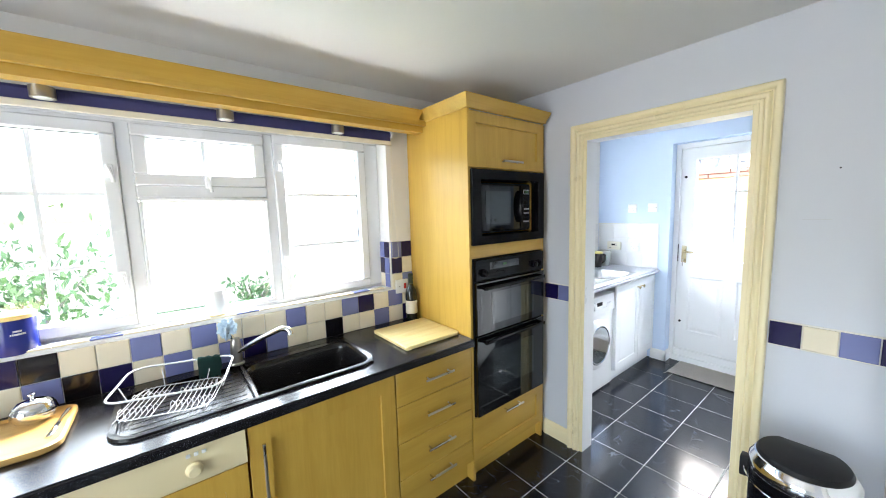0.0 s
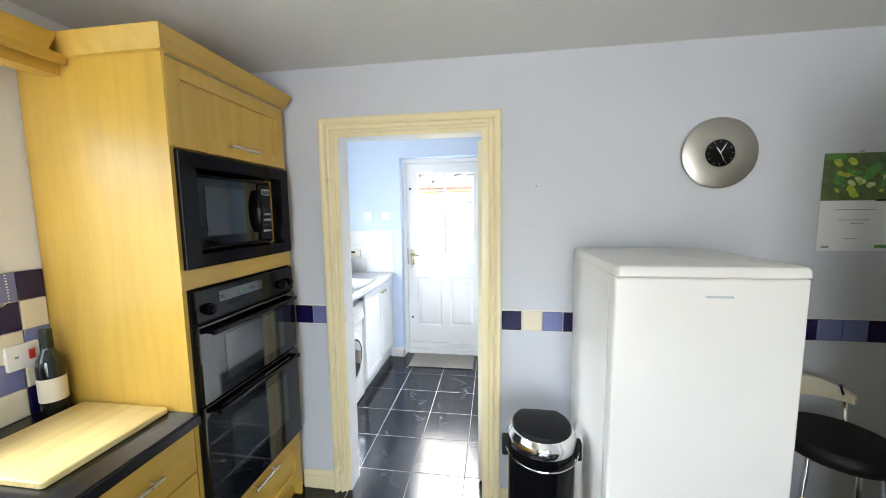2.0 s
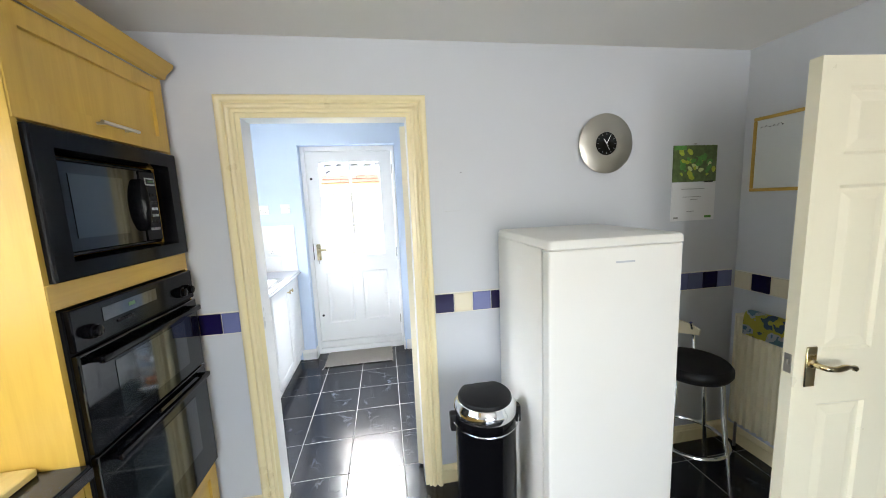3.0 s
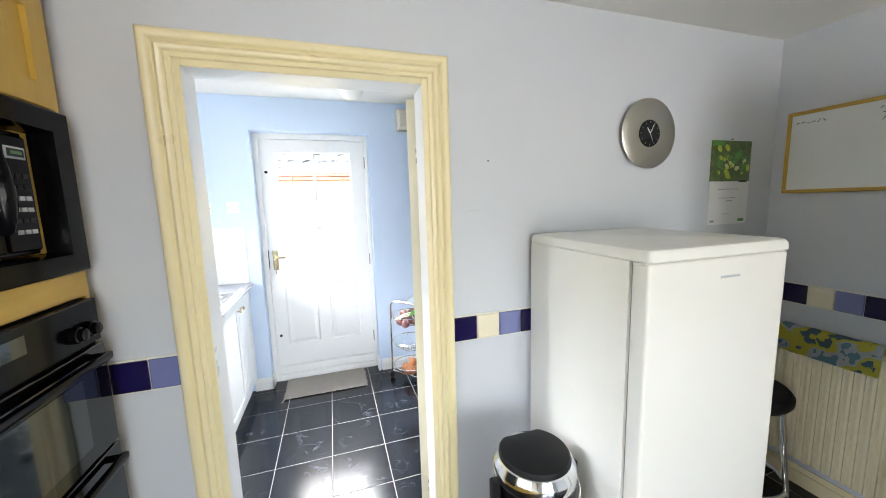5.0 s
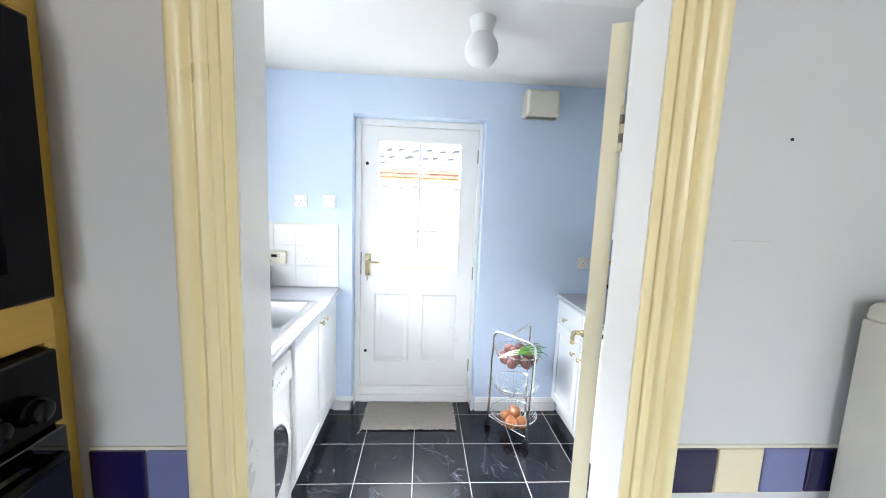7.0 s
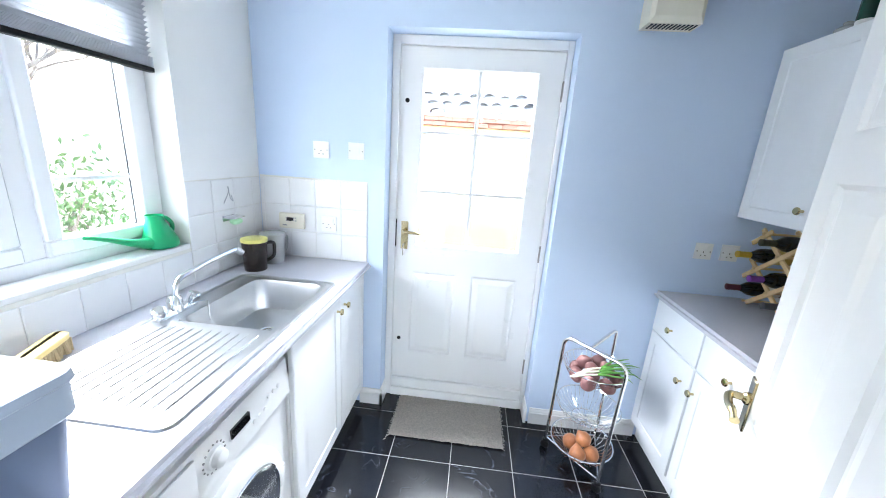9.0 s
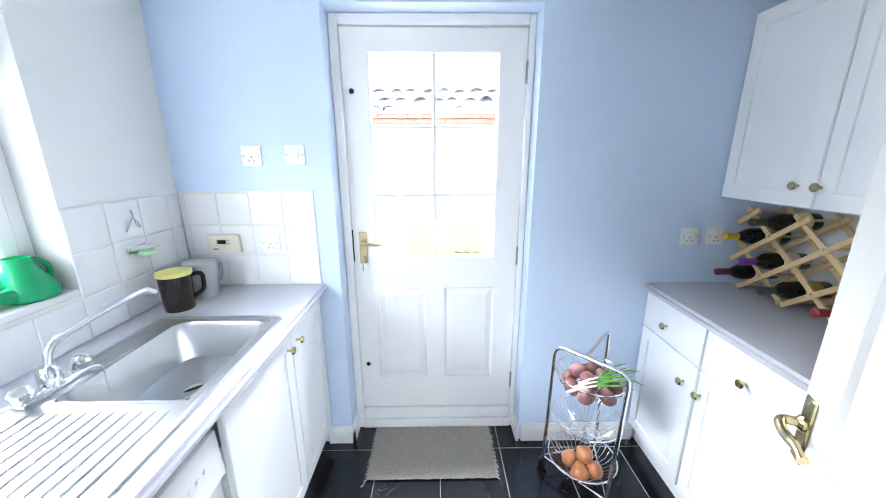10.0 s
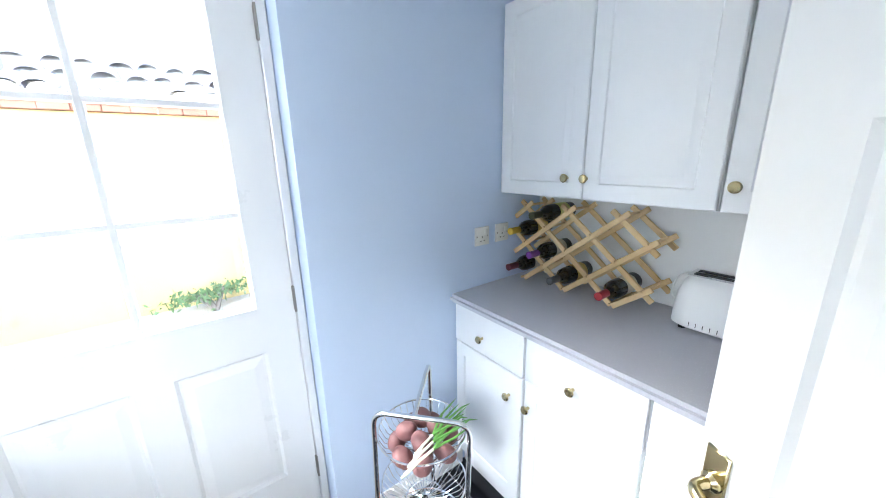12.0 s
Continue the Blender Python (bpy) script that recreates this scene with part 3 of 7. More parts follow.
def window(name, x0, x1, z0, z1, y, lights, label, edges=(0.05, 0.05, 0.05, 0.05)):
    """A white plastic window at y. lights: (x0, x1, z0, z1, opens, bars) of each glazed part."""
    t = thing(name, label, "window", (x0, y, z0), kind="structure")
    fl, fr, fb, ft = edges
    bm = bmesh.new()
    for a in ((x0, x1, z0, z0 + fb), (x0, x1, z1 - ft, z1), (x0, x0 + fl, z0 + fb, z1 - ft), (x1 - fr, x1, z0 + fb, z1 - ft)):
        bm_box(bm, a[0], a[1], y, y + 0.07, a[2], a[3], 0.004)
    part("window_frame", bm, M_UPVC, t)
    for a, b, c, d, opens, bars in lights:
        bm = bmesh.new()
        w, o = (0.052, 0.012) if opens else (0.018, 0.0)
        for q in ((a, b, c, c + w), (a, b, d - w, d), (a, a + w, c + w, d - w), (b - w, b, c + w, d - w)):
            bm_box(bm, q[0], q[1], y - o - 0.003, y + 0.06, q[2], q[3], 0.006)
        s = part("sash", bm, M_UPVC, t)
        pg = part("pane", box(a + w - 0.004, b - w + 0.004, y + 0.03, y + 0.034, c + w - 0.004, d - w + 0.004), M_GLASS, s, smooth=False)
        pg.visible_shadow = False
        bm = bmesh.new()
        e = 0.0025
        for q in ((a + w, b - w, c + w, c + w + e), (a + w, b - w, d - w - e, d - w), (a + w, a + w + e, c + w, d - w), (b - w - e, b - w, c + w, d - w)):
            bm_box(bm, q[0], q[1], y + 0.024, y + 0.029, q[2], q[3])
        part("gasket", bm, M_GASKET, s, "black rubber gasket")
        for kind, at in bars:
            if kind == "h":
                bq = box(a + w, b - w, y + 0.022, y + 0.044, at - 0.009, at + 0.009, 0.003)
            else:
                bq = box(at - 0.009, at + 0.009, y + 0.021, y + 0.045, c + w, d - w, 0.003)
            part("glazing_bar", bq, M_UPVC, s)
    return t


YK = 2.295
kw = window("window_1", KW[0], KW[1], 1.10, 2.10, YK, [
    (KW[0] + 0.05, -0.023, 1.118, 2.022, True, [("h", 1.715), ("h", 1.40), ("v", -0.282)]),
    (0.029, 0.576, 1.118, 1.699, False, []),
    (0.028, 0.566, 1.754, 2.026, True, [("v", 0.297)]),
    (0.612, 1.157, 1.118, 2.040, True, [("h", 1.715), ("h", 1.42)])],
    "white plastic kitchen window with opening casements", (0.05, 0.095, 0.018, 0.062))
bm = bmesh.new()
bm_box(bm, -0.022, 0.028, YK - 0.001, YK + 0.069, 1.118, 2.036, 0.004)
bm_box(bm, 0.567, 0.611, YK - 0.001, YK + 0.069, 1.118, 2.036, 0.004)
bm_box(bm, 0.028, 0.567, YK, YK + 0.068, 1.700, 1.753, 0.004)
bm_box(bm, KW[0] + 0.05, 0.028, YK, YK + 0.068, 2.023, 2.037)
bm_box(bm, 0.028, 0.567, YK, YK + 0.068, 2.027, 2.037)
part("mullion", bm, M_UPVC, kw)
for x, z in ((-0.050, 1.34), (-0.050, 1.81), (0.638, 1.34), (0.638, 1.87), (0.30, 1.772)):
    bm = bmesh.new()
    bm_box(bm, x - 0.012, x + 0.012, YK - 0.035, YK - 0.012, z - 0.03, z + 0.03, 0.004)
    bm_tube(bm, [(x, YK - 0.03, z + 0.01), (x, YK - 0.055, z + 0.012), (x + 0.01, YK - 0.058, z - 0.05)], 0.007, 8)
    part("handle", bm, M_UPVC, kw)
solo("window_sill_kitchen", box(KW[0], KW[1], KY1 + 0.002, YK, 1.085, 1.104, 0.004), M_UPVC, "white window sill board", "window sill", kind="structure")

YU = 2.325
uw = window("window_2", UW[0], UW[1], UW[2], UW[3], YU, [
    (UW[0] + 0.05, 2.99, 1.181, 2.07, True, [("h", 1.42)]), (3.05, UW[1] - 0.05, 1.181, 2.07, True, [("h", 1.42)])],
    "white plastic utility window with two casements")
part("mullion", box(2.985, 3.055, YU, YU + 0.07, 1.181, 2.07, 0.004), M_UPVC, uw)
solo("window_sill_utility", box(UW[0], UW[1], UY1 + 0.002, YU, 1.116, 1.135, 0.004), M_UPVC, "white tiled window sill", "window sill", kind="structure")

# garden doors behind the camera
gd = thing("door_3", "white glazed garden doors", "door", (KX0 - 0.1, -0.65, 0.15), kind="structure")
for y0, y1 in ((-0.65, 0.29), (0.31, 1.25)):
    bm = bmesh.new()
    for a in ((y0, y1, 0.15, 0.30), (y0, y1, 2.0, 2.1), (y0, y0 + 0.09, 0.3, 2.0), (y1 - 0.09, y1, 0.3, 2.0)):
        bm_box(bm, KX0 - 0.1, KX0 - 0.05, a[0], a[1], a[2], a[3], 0.004)
    lf = part("leaf", bm, M_UPVC, gd)
    pg = part("pane", box(KX0 - 0.078, KX0 - 0.074, y0 + 0.09, y1 - 0.09, 0.3, 2.0), M_GLASS, lf, smooth=False)
    pg.visible_shadow = False

# ---- doors ----


def panelled(bm, w, h, th, panels, rise=0.010, edge=0.045):
    """A door leaf in local places (x 0..w, y 0..th, z 0..h) with sunk and fielded panels on both faces, or holes.
    panels: (x0, x1, z0, z1, hole)."""
    xs = sorted({0, w, *[p[0] for p in panels], *[p[1] for p in panels]})
    zs = sorted({0, h, *[p[2] for p in panels], *[p[3] for p in panels]})
    for i in range(len(xs) - 1):
        for k in range(len(zs) - 1):
            cx, cz = (xs[i] + xs[i + 1]) / 2, (zs[k] + zs[k + 1]) / 2
            if any(p[0] < cx < p[1] and p[2] < cz < p[3] for p in panels):
                continue
            for y in (0, th):
                bm.faces.new([bm.verts.new(v) for v in ((xs[i], y, zs[k]), (xs[i + 1], y, zs[k]), (xs[i + 1], y, zs[k + 1]), (xs[i], y, zs[k + 1]))])
    for a, b in (((0, 0), (0, h)), ((w, 0), (w, h)), ((0, 0), (w, 0)), ((0, h), (w, h))):
        bm.faces.new([bm.verts.new(v) for v in ((a[0], 0, a[1]), (b[0], 0, b[1]), (b[0], th, b[1]), (a[0], th, a[1]))])
    ring = lambda p, d, y: [(p[0] + d, y, p[2] + d), (p[1] - d, y, p[2] + d), (p[1] - d, y, p[3] - d), (p[0] + d, y, p[3] - d)]
    for p in panels:
        if p[4]:
            bm_loft(bm, [ring(p, 0, 0), ring(p, 0.008, 0.010), ring(p, 0.008, th - 0.010), ring(p, 0, th)], False, False)
            continue
        for s, y in ((1, 0), (-1, th)):
            bm_loft(bm, [ring(p, 0, y), ring(p, 0.010, y + s * rise), ring(p, 0.018, y + s * rise), ring(p, 0.018 + edge * 0.6, y + s * rise * 0.25)], False, True)
    bmesh.ops.remove_doubles(bm, verts=bm.verts, dist=1e-5)
    return bm


# back door, shut, with four panes over two panels
BDX, BD0, BD1, BZ0, BZ1 = 4.135, 0.590, 1.446, 0.135, 2.128
bd = thing("door_1", "white panelled back door with glazed upper half, shut", "door", (BDX, BD0, BZ0), kind="structure")
w = BD1 - BD0
bm = panelled(bmesh.new(), w, BZ1 - BZ0, 0.045, [
    (w - 0.735, w - 0.118, 0.915, 1.893, True),
    (w - 0.745, w - 0.475, 0.195, 0.745, False), (w - 0.375, w - 0.105, 0.195, 0.745, False)])
TO_E = Matrix.Translation((BDX, BD0, BZ0)) @ Matrix(((0, 1, 0, 0), (1, 0, 0, 0), (0, 0, 1, 0), (0, 0, 0, 1)))
bm.transform(TO_E)
leaf = part("leaf", bm, M_WHITE, bd, smooth=False)
gy0, gy1, gz0, gz1 = BD0 + w - 0.735, BD0 + w - 0.118, BZ0 + 0.915, BZ0 + 1.893
pg = part("pane", box(BDX + 0.020, BDX + 0.024, gy0, gy1, gz0, gz1), M_GLASS, leaf, smooth=False)
pg.visible_shadow = False
for z in (gz0 + (gz1 - gz0) / 3, gz0 + (gz1 - gz0) * 2 / 3):
    part("glazing_bar", box(BDX + 0.008, BDX + 0.036, gy0, gy1, z - 0.010, z + 0.010, 0.004), M_WHITE, leaf)
part("glazing_bar", box(BDX + 0.007, BDX + 0.037, (gy0 + gy1) / 2 - 0.010, (gy0 + gy1) / 2 + 0.010, gz0, gz1, 0.004), M_WHITE, leaf)
bm = bmesh.new()
bm_box(bm, 4.118, 4.215, 0.558, 0.588, 0, 2.178, 0.003)
bm_box(bm, 4.118, 4.215, 1.448, 1.489, 0, 2.178, 0.003)
bm_box(bm, 4.118, 4.215, 0.588, 1.448, 2.131, 2.178, 0.003)
part("door_frame", bm, M_WHITE, bd)
bm = bmesh.new()
bm_box(bm, 4.112, 4.215, 0.588, 1.448, 0, 0.06, 0.004)
bm_box(bm, 4.120, 4.215, 0.588, 1.448, 0.06, 0.132, 0.006)
part("threshold", bm, M_WHITE, bd)
for z in (1.94, 1.06, 0.315):
    bm = bmesh.new()
    bm_tube(bm, [(BDX - 0.012, BD0 - 0.002, z - 0.05), (BDX - 0.012, BD0 - 0.002, z + 0.05)], 0.0055, 8)
    bm_box(bm, BDX - 0.003, BDX, BD0 - 0.003, BD0 + 0.003, z - 0.045, z + 0.045)
    part("hinge", bm, M_SATIN, bd, "dark steel butt hinge")
bm = bmesh.new()
bm_box(bm, BDX - 0.006, BDX, 1.372, 1.414, 1.02, 1.19, 0.003)
hp = part("handle_plate", bm, M_BRASS, bd, "polished brass backplate")
bm = bmesh.new()
bm_tube(bm, bend([(BDX - 0.004, 1.393, 1.135), (BDX - 0.05, 1.393, 1.135), (BDX - 0.052, 1.29, 1.130)], 0.02), [0.009] * 7 + [0.007], 10)
part("lever", bm, M_BRASS, hp)
bm = bmesh.new()
bm_box(bm, BDX - 0.030, BDX - 0.006, 1.3915, 1.3945, 1.045, 1.055)
bm_lathe(bm, [(0.0, -0.0015), (0.013, -0.0015), (0.013, 0.0015), (0, 0.0015)], 14, pose(BDX - 0.038, 1.393, 1.045, 90, 0, 0))
bm_tube(bm, [(BDX - 0.04, 1.393, 1.035), (BDX - 0.04, 1.392, 0.99)], 0.004, 6)
part("key", bm, M_SATIN, hp, "key hanging in the lock")
for z in (1.86, 0.42):
    part("bolt", lathe([(0.012, 0), (0.012, 0.004), (0.006, 0.005), (0.006, 0.006)], 12, pose(BDX, 1.405, z, 0, -90, 0)), M_BLACKM, bd, "round security bolt")
part("weather_strip", box(BDX - 0.004, BDX, BD1 - 0.004, BD1 + 0.002, 1.03, 1.20), M_BLACKM, bd)


def six_panel(name, w, h, m, material, label, lever_z=1.0, gap=0.008, backset=0.062):
    """A six-panel door with lever handles; local x runs from the hinge to the latch."""
    t = thing(name, label, "door", (0, 0, 0), kind="structure")
    t.matrix_basis = m
    s, c = 0.105, 0.10
    a, b = (s, w / 2 - c / 2), (w / 2 + c / 2, w - s)
    rows = ((0.20, 0.78), (0.98, 1.56), (1.66, h - 0.10))
    bm = panelled(bmesh.new(), w, h - gap, 0.040, [(p[0], p[1], z0, z1, False) for z0, z1 in rows for p in (a, b)], 0.009, 0.05)
    bm.transform(Matrix.Translation((0, 0, gap)))
    bm.transform(m)
    part("leaf", bm, material, t, smooth=False)
    for y, o in ((0.0, -1), (0.040, 1)):
        lx = w - backset
        bm = box(lx - 0.021, lx + 0.021, min(y, y + o * 0.006), max(y, y + o * 0.006), lever_z - 0.075, lever_z + 0.075, 0.003)
        bm.transform(m)
        pl = part("handle_plate", bm, M_BRASS, t, "polished brass backplate")
        bm = bmesh.new()
        pts = bend([(lx, y + o * 0.004, lever_z + 0.015), (lx, y + o * 0.048, lever_z + 0.015), (lx - 0.045, y + o * 0.050, lever_z + 0.008),
                    (lx - 0.085, y + o * 0.048, lever_z + 0.016), (lx - 0.115, y + o * 0.046, lever_z + 0.006)], 0.018, 4)
        bm_tube(bm, pts, [0.010] * (len(pts) - 4) + [0.009, 0.008, 0.008, 0.011], 10)
        bm_lathe(bm, [(0.017, 0.0), (0.017, 0.008), (0.011, 0.014)], 14, Matrix.Translation((lx, y + o * 0.004, lever_z + 0.015)) @ pose(0, 0, 0, -90 * o, 0, 0))
        bm.transform(m)
        part("lever", bm, M_BRASS, pl)
    bm = box(w, w + 0.002, 0.008, 0.032, lever_z - 0.025, lever_z + 0.045)
    bm_box(bm, w, w + 0.010, 0.014, 0.026, lever_z + 0.005, lever_z + 0.028, 0.002)
    bm.transform(m)
    part("latch", bm, M_SATIN, t, "steel latch plate in the door edge")
    for z in (0.25, 1.75):
        bm = box(-0.003, -0.0015, 0.0, 0.032, z - 0.05, z + 0.05)
        bm.transform(m)
        hg = part("hinge", bm, M_DOORCREAM, t, "painted-over butt hinge", smooth=False)
        for k in range(5):
            bm = rod((-0.004, 0.0, z - 0.05 + k * 0.02), (-0.004, 0.0, z - 0.031 + k * 0.02), 0.0065, 8)
            bm.transform(m)
            part("knuckle", bm, M_SATIN if k % 2 else M_DOORCREAM, hg)
    bm = box(-0.0015, 0.0, 0.001, 0.039, gap + 0.002, h - 0.002)
    bm.transform(m)
    part("hinge_edge", bm, M_DOORCREAM, t, "cream painted hinge edge of the door", smooth=False)
    return t


# kitchen door to the hall, standing open
six_panel("door_2", 0.70, 1.975, pose(1.285, -1.40, 0.005, 0, 0, 85.5), M_DOORCREAM, "cream painted six-panel door standing open to the hall", 0.935)
# utility door, swung open into the utility room
six_panel("door_4", 0.80, 1.975, pose(2.262, 0.550, 0.005, 0, 0, -27), M_DOORWHITE, "white six-panel door standing open into the utility room", 1.0, backset=0.034)

# ---- kitchen units ----


def shaker(x0, x1, z0, z1, y, th=0.020, rail=0.075, sunk=0.012):
    """A shaker front facing south: a framed panel."""
    bm = bmesh.new()
    r = lambda d, yy: [(x0 + d, yy, z0 + d), (x1 - d, yy, z0 + d), (x1 - d, yy, z1 - d), (x0 + d, yy, z1 - d)]
    bm_loft(bm, [r(0, y + th), r(0, y + 0.002), r(0.002, y), r(rail, y), r(rail + 0.001, y + sunk), r(rail + 0.004, y + sunk)], True, True)
    return bm


def slab(x0, x1, z0, z1, y, th=0.020):
    return box(x0, x1, y, y + th, z0, z1, 0.002)


def bar_handle(x0, z0, x1, z1, y):
    """A round bar pull on two legs, standing off a front that faces south."""
    d = Vector((x1 - x0, 0, z1 - z0)).normalized() * 0.022
    bm = rod((x0, y - 0.030, z0), (x1, y - 0.030, z1), 0.006, 10)
    for p, s in (((x0, z0), 1), ((x1, z1), -1)):
        a = Vector((p[0], y - 0.030, p[1])) + d * s
        bm_tube(bm, [a, (a.x, y + 0.001, a.z)], 0.0045, 8)
    return bm


KF = 1.585    # front of the doors


def base_unit(x0, x1, name, label, top=TOP - 0.04):
    t = thing(name, label, "cabinet", ((x0 + x1) / 2, KF + 0.3, 0))
    part("body", box(x0 + 0.001, x1 - 0.001, KF + 0.022, KY1 - 0.01, 0.13, top), M_MAPLE, t, smooth=False)
    part("plinth", box(x0 + 0.001, x1 - 0.001, KF + 0.055, KF + 0.07, 0, 0.128), M_MAPLE_H, t, smooth=False)
    return t


du = base_unit(0.914, 1.408, "drawer_unit", "maple four-drawer base unit with satin bar handles")
for z0, z1 in ((0.655, 0.826), (0.462, 0.651), (0.268, 0.458), (0.135, 0.264)):
    d = part("drawer_front", slab(0.916, 1.406, z0, z1, KF), M_MAPLE_H, du)
    part("handle", bar_handle(1.075, (z0 + z1) / 2 + 0.01, 1.255, (z0 + z1) / 2 + 0.01, KF), M_NICKEL, d)
su = base_unit(0.282, 0.910, "sink_cabinet", "maple shaker base unit under the sink", 0.62)
d = part("door", shaker(0.284, 0.908, 0.135, 0.826, KF), M_MAPLE, su)
part("handle", bar_handle(0.330, 0.50, 0.330, 0.76, KF), M_NICKEL, d)
dw = thing("dishwasher", "cream-fronted dishwasher with maple door panel, built in", "dishwasher", (-0.02, KF + 0.3, 0))
part("body", box(-0.318, 0.278, KF + 0.022, KY1 - 0.01, 0.10, TOP - 0.04), M_DISH, dw, smooth=False)
cp = part("control_panel", loft([[(-0.316, y, z) for y, z in ((KF + 0.022, 0.700), (KF - 0.004, 0.700), (KF - 0.012, 0.712), (KF - 0.004, 0.830), (KF + 0.022, 0.832))],
                                [(0.276, y, z) for y, z in ((KF + 0.022, 0.700), (KF - 0.004, 0.700), (KF - 0.012, 0.712), (KF - 0.004, 0.830), (KF + 0.022, 0.832))]]), M_DISH, dw)
part("knob", lathe([(0.026, 0), (0.026, 0.006), (0.020, 0.010), (0.018, 0.022), (0.016, 0.024)], 24, pose(0.12, KF - 0.009, 0.755, 90, 0, 0)), M_DISH, cp)
for i in range(3):
    part("button", box(0.10 + i * 0.022, 0.113 + i * 0.022, KF - 0.012, KF - 0.004, 0.800, 0.812, 0.002), M_PLASTW, cp)
part("door_panel", shaker(-0.316, 0.276, 0.12, 0.694, KF), M_MAPLE, dw)
part("plinth", box(-0.316, 0.276, KF + 0.055, KF + 0.07, 0, 0.099), M_MAPLE_H, dw, smooth=False)
for i, x in enumerate((-0.92, -1.52, -2.12)):
    t = base_unit(x, x + 0.598, "base_cabinet", "maple shaker base unit with bar handle")
    d = part("door", shaker(x + 0.002, x + 0.596, 0.135, 0.826, KF), M_MAPLE, t)
    part("handle", bar_handle(x + 0.05, 0.50, x + 0.05, 0.76, KF), M_NICKEL, d)

# worktop with a hole for the sink
SX0, SX1, SY0, SY1 = -0.10, 0.868, 1.655, 2.125
kt = thing("kitchen_worktop", "black speckled granite-look laminate worktop", "worktop", (0.3, 1.86, TOP - 0.038))
for (a, b, c, d) in ((KX0, SX0 + 0.03, KF - 0.030, KY1), (SX1 - 0.03, 1.408, KF - 0.030, KY1), (SX0 + 0.03, SX1 - 0.03, KF - 0.030, SY0 + 0.03), (SX0 + 0.03, SX1 - 0.03, SY1 - 0.03, KY1)):
    bm = box(a, b, c, d, TOP - 0.038, TOP)
    es = [e for e in bm.edges if all(abs(v.co.y - (KF - 0.030)) < 1e-5 and v.co.z > TOP - 0.001 for v in e.verts)]
    if es:
        bmesh.ops.bevel(bm, geom=es, offset=0.008, segments=3, affect='EDGES')
    part("worktop_section", bm, M_WORKTOP, kt)

# black composite sink with drainer
sk = thing("kitchen_sink", "black composite inset sink with drainer", "sink", (0.38, 1.9, TOP))
out = rounded(SX0, SX1, SY0, SY1, 0.09, 8)
inn = rounded(SX0 + 0.022, SX1 - 0.022, SY0 + 0.022, SY1 - 0.060, 0.075, 8)
bx0, bx1, by0, by1 = 0.345, 0.845, 1.68, 2.03
bm = bmesh.new()
ring0 = [bm.verts.new((x, y, TOP + 0.002)) for x, y in out]
ring1 = [bm.verts.new((x * 0.995 + 0.002, y * 0.998 + 0.004, TOP + 0.012)) for x, y in out]
ring2 = [bm.verts.new((x, y, TOP + 0.010)) for x, y in inn]
for a, b in ((ring0, ring1), (ring1, ring2)):
    for i in range(len(a)):
        j = (i + 1) % len(a)
        bm.faces.new((a[i], a[j], b[j], b[i]))
part("rim", bm, M_SINKBLK, sk)
bowl = lambda d, z: [(x, y, z) for x, y in rounded(bx0 + d, bx1 - d, by0 + d, by1 - d, 0.085 - min(d, 0.02), 8)]
part("bowl", loft([bowl(0, TOP + 0.009), bowl(0.006, TOP + 0.002), bowl(0.012, TOP - 0.02), bowl(0.02, TOP - 0.165), bowl(0.045, TOP - 0.185)], False, True), M_SINKBLK, sk)
bm = bmesh.new()
# deck between the rim and the bowl, and the drainer dish
bm_box(bm, SX0 + 0.02, bx0 + 0.010, SY0 + 0.02, SY1 - 0.02, TOP - 0.012, TOP - 0.004)
for i in range(9):
    y = SY0 + 0.06 + i * 0.038
    part("drainer_rib", box(SX0 + 0.06, bx0 - 0.03, y, y + 0.012, TOP - 0.0045, TOP - 0.0022, 0.001), M_SINKBLK, sk)
part("drainer", bm, M_SINKBLK, sk)
bm = bmesh.new()
bm_box(bm, bx0 + 0.01, SX1 - 0.02, by1 - 0.004, SY1 - 0.02, TOP - 0.004, TOP + 0.009)
bm_box(bm, bx0 + 0.01, SX1 - 0.02, SY0 + 0.018, by0 + 0.004, TOP - 0.004, TOP + 0.009)
bm_box(bm, bx0 - 0.012, bx0 + 0.004, SY0 + 0.018, SY1 - 0.02, TOP - 0.004, TOP + 0.009, 0.003)
part("deck", bm, M_SINKBLK, sk)
part("waste", lathe([(0.04, 0), (0.04, 0.004), (0.03, 0.002), (0.0, 0.002)], 20, pose(0.60, 1.86, TOP - 0.185)), M_CHROME, sk)

tp = thing("kitchen_tap", "chrome mixer tap behind the sink", "tap", (0.33, 2.085, TOP + 0.012))
part("body", lathe([(0.032, 0), (0.032, 0.006), (0.026, 0.012), (0.024, 0.09), (0.020, 0.12), (0.016, 0.13)], 24, pose(0.33, 2.085, TOP + 0.010)), M_SATIN, tp)
sp = bend([(0.335, 2.075, TOP + 0.07), (0.42, 1.99, TOP + 0.14), (0.50, 1.90, TOP + 0.195), (0.525, 1.872, TOP + 0.19), (0.528, 1.868, TOP + 0.165)], 0.03, 4)
part("spout", tube(sp, 0.0125, 12), M_CHROME, tp)
part("lever", tube([(0.33, 2.085, TOP + 0.12), (0.31, 2.09, TOP + 0.165), (0.30, 2.08, TOP + 0.18)], [0.010, 0.008, 0.007], 10), M_CHROME, tp)

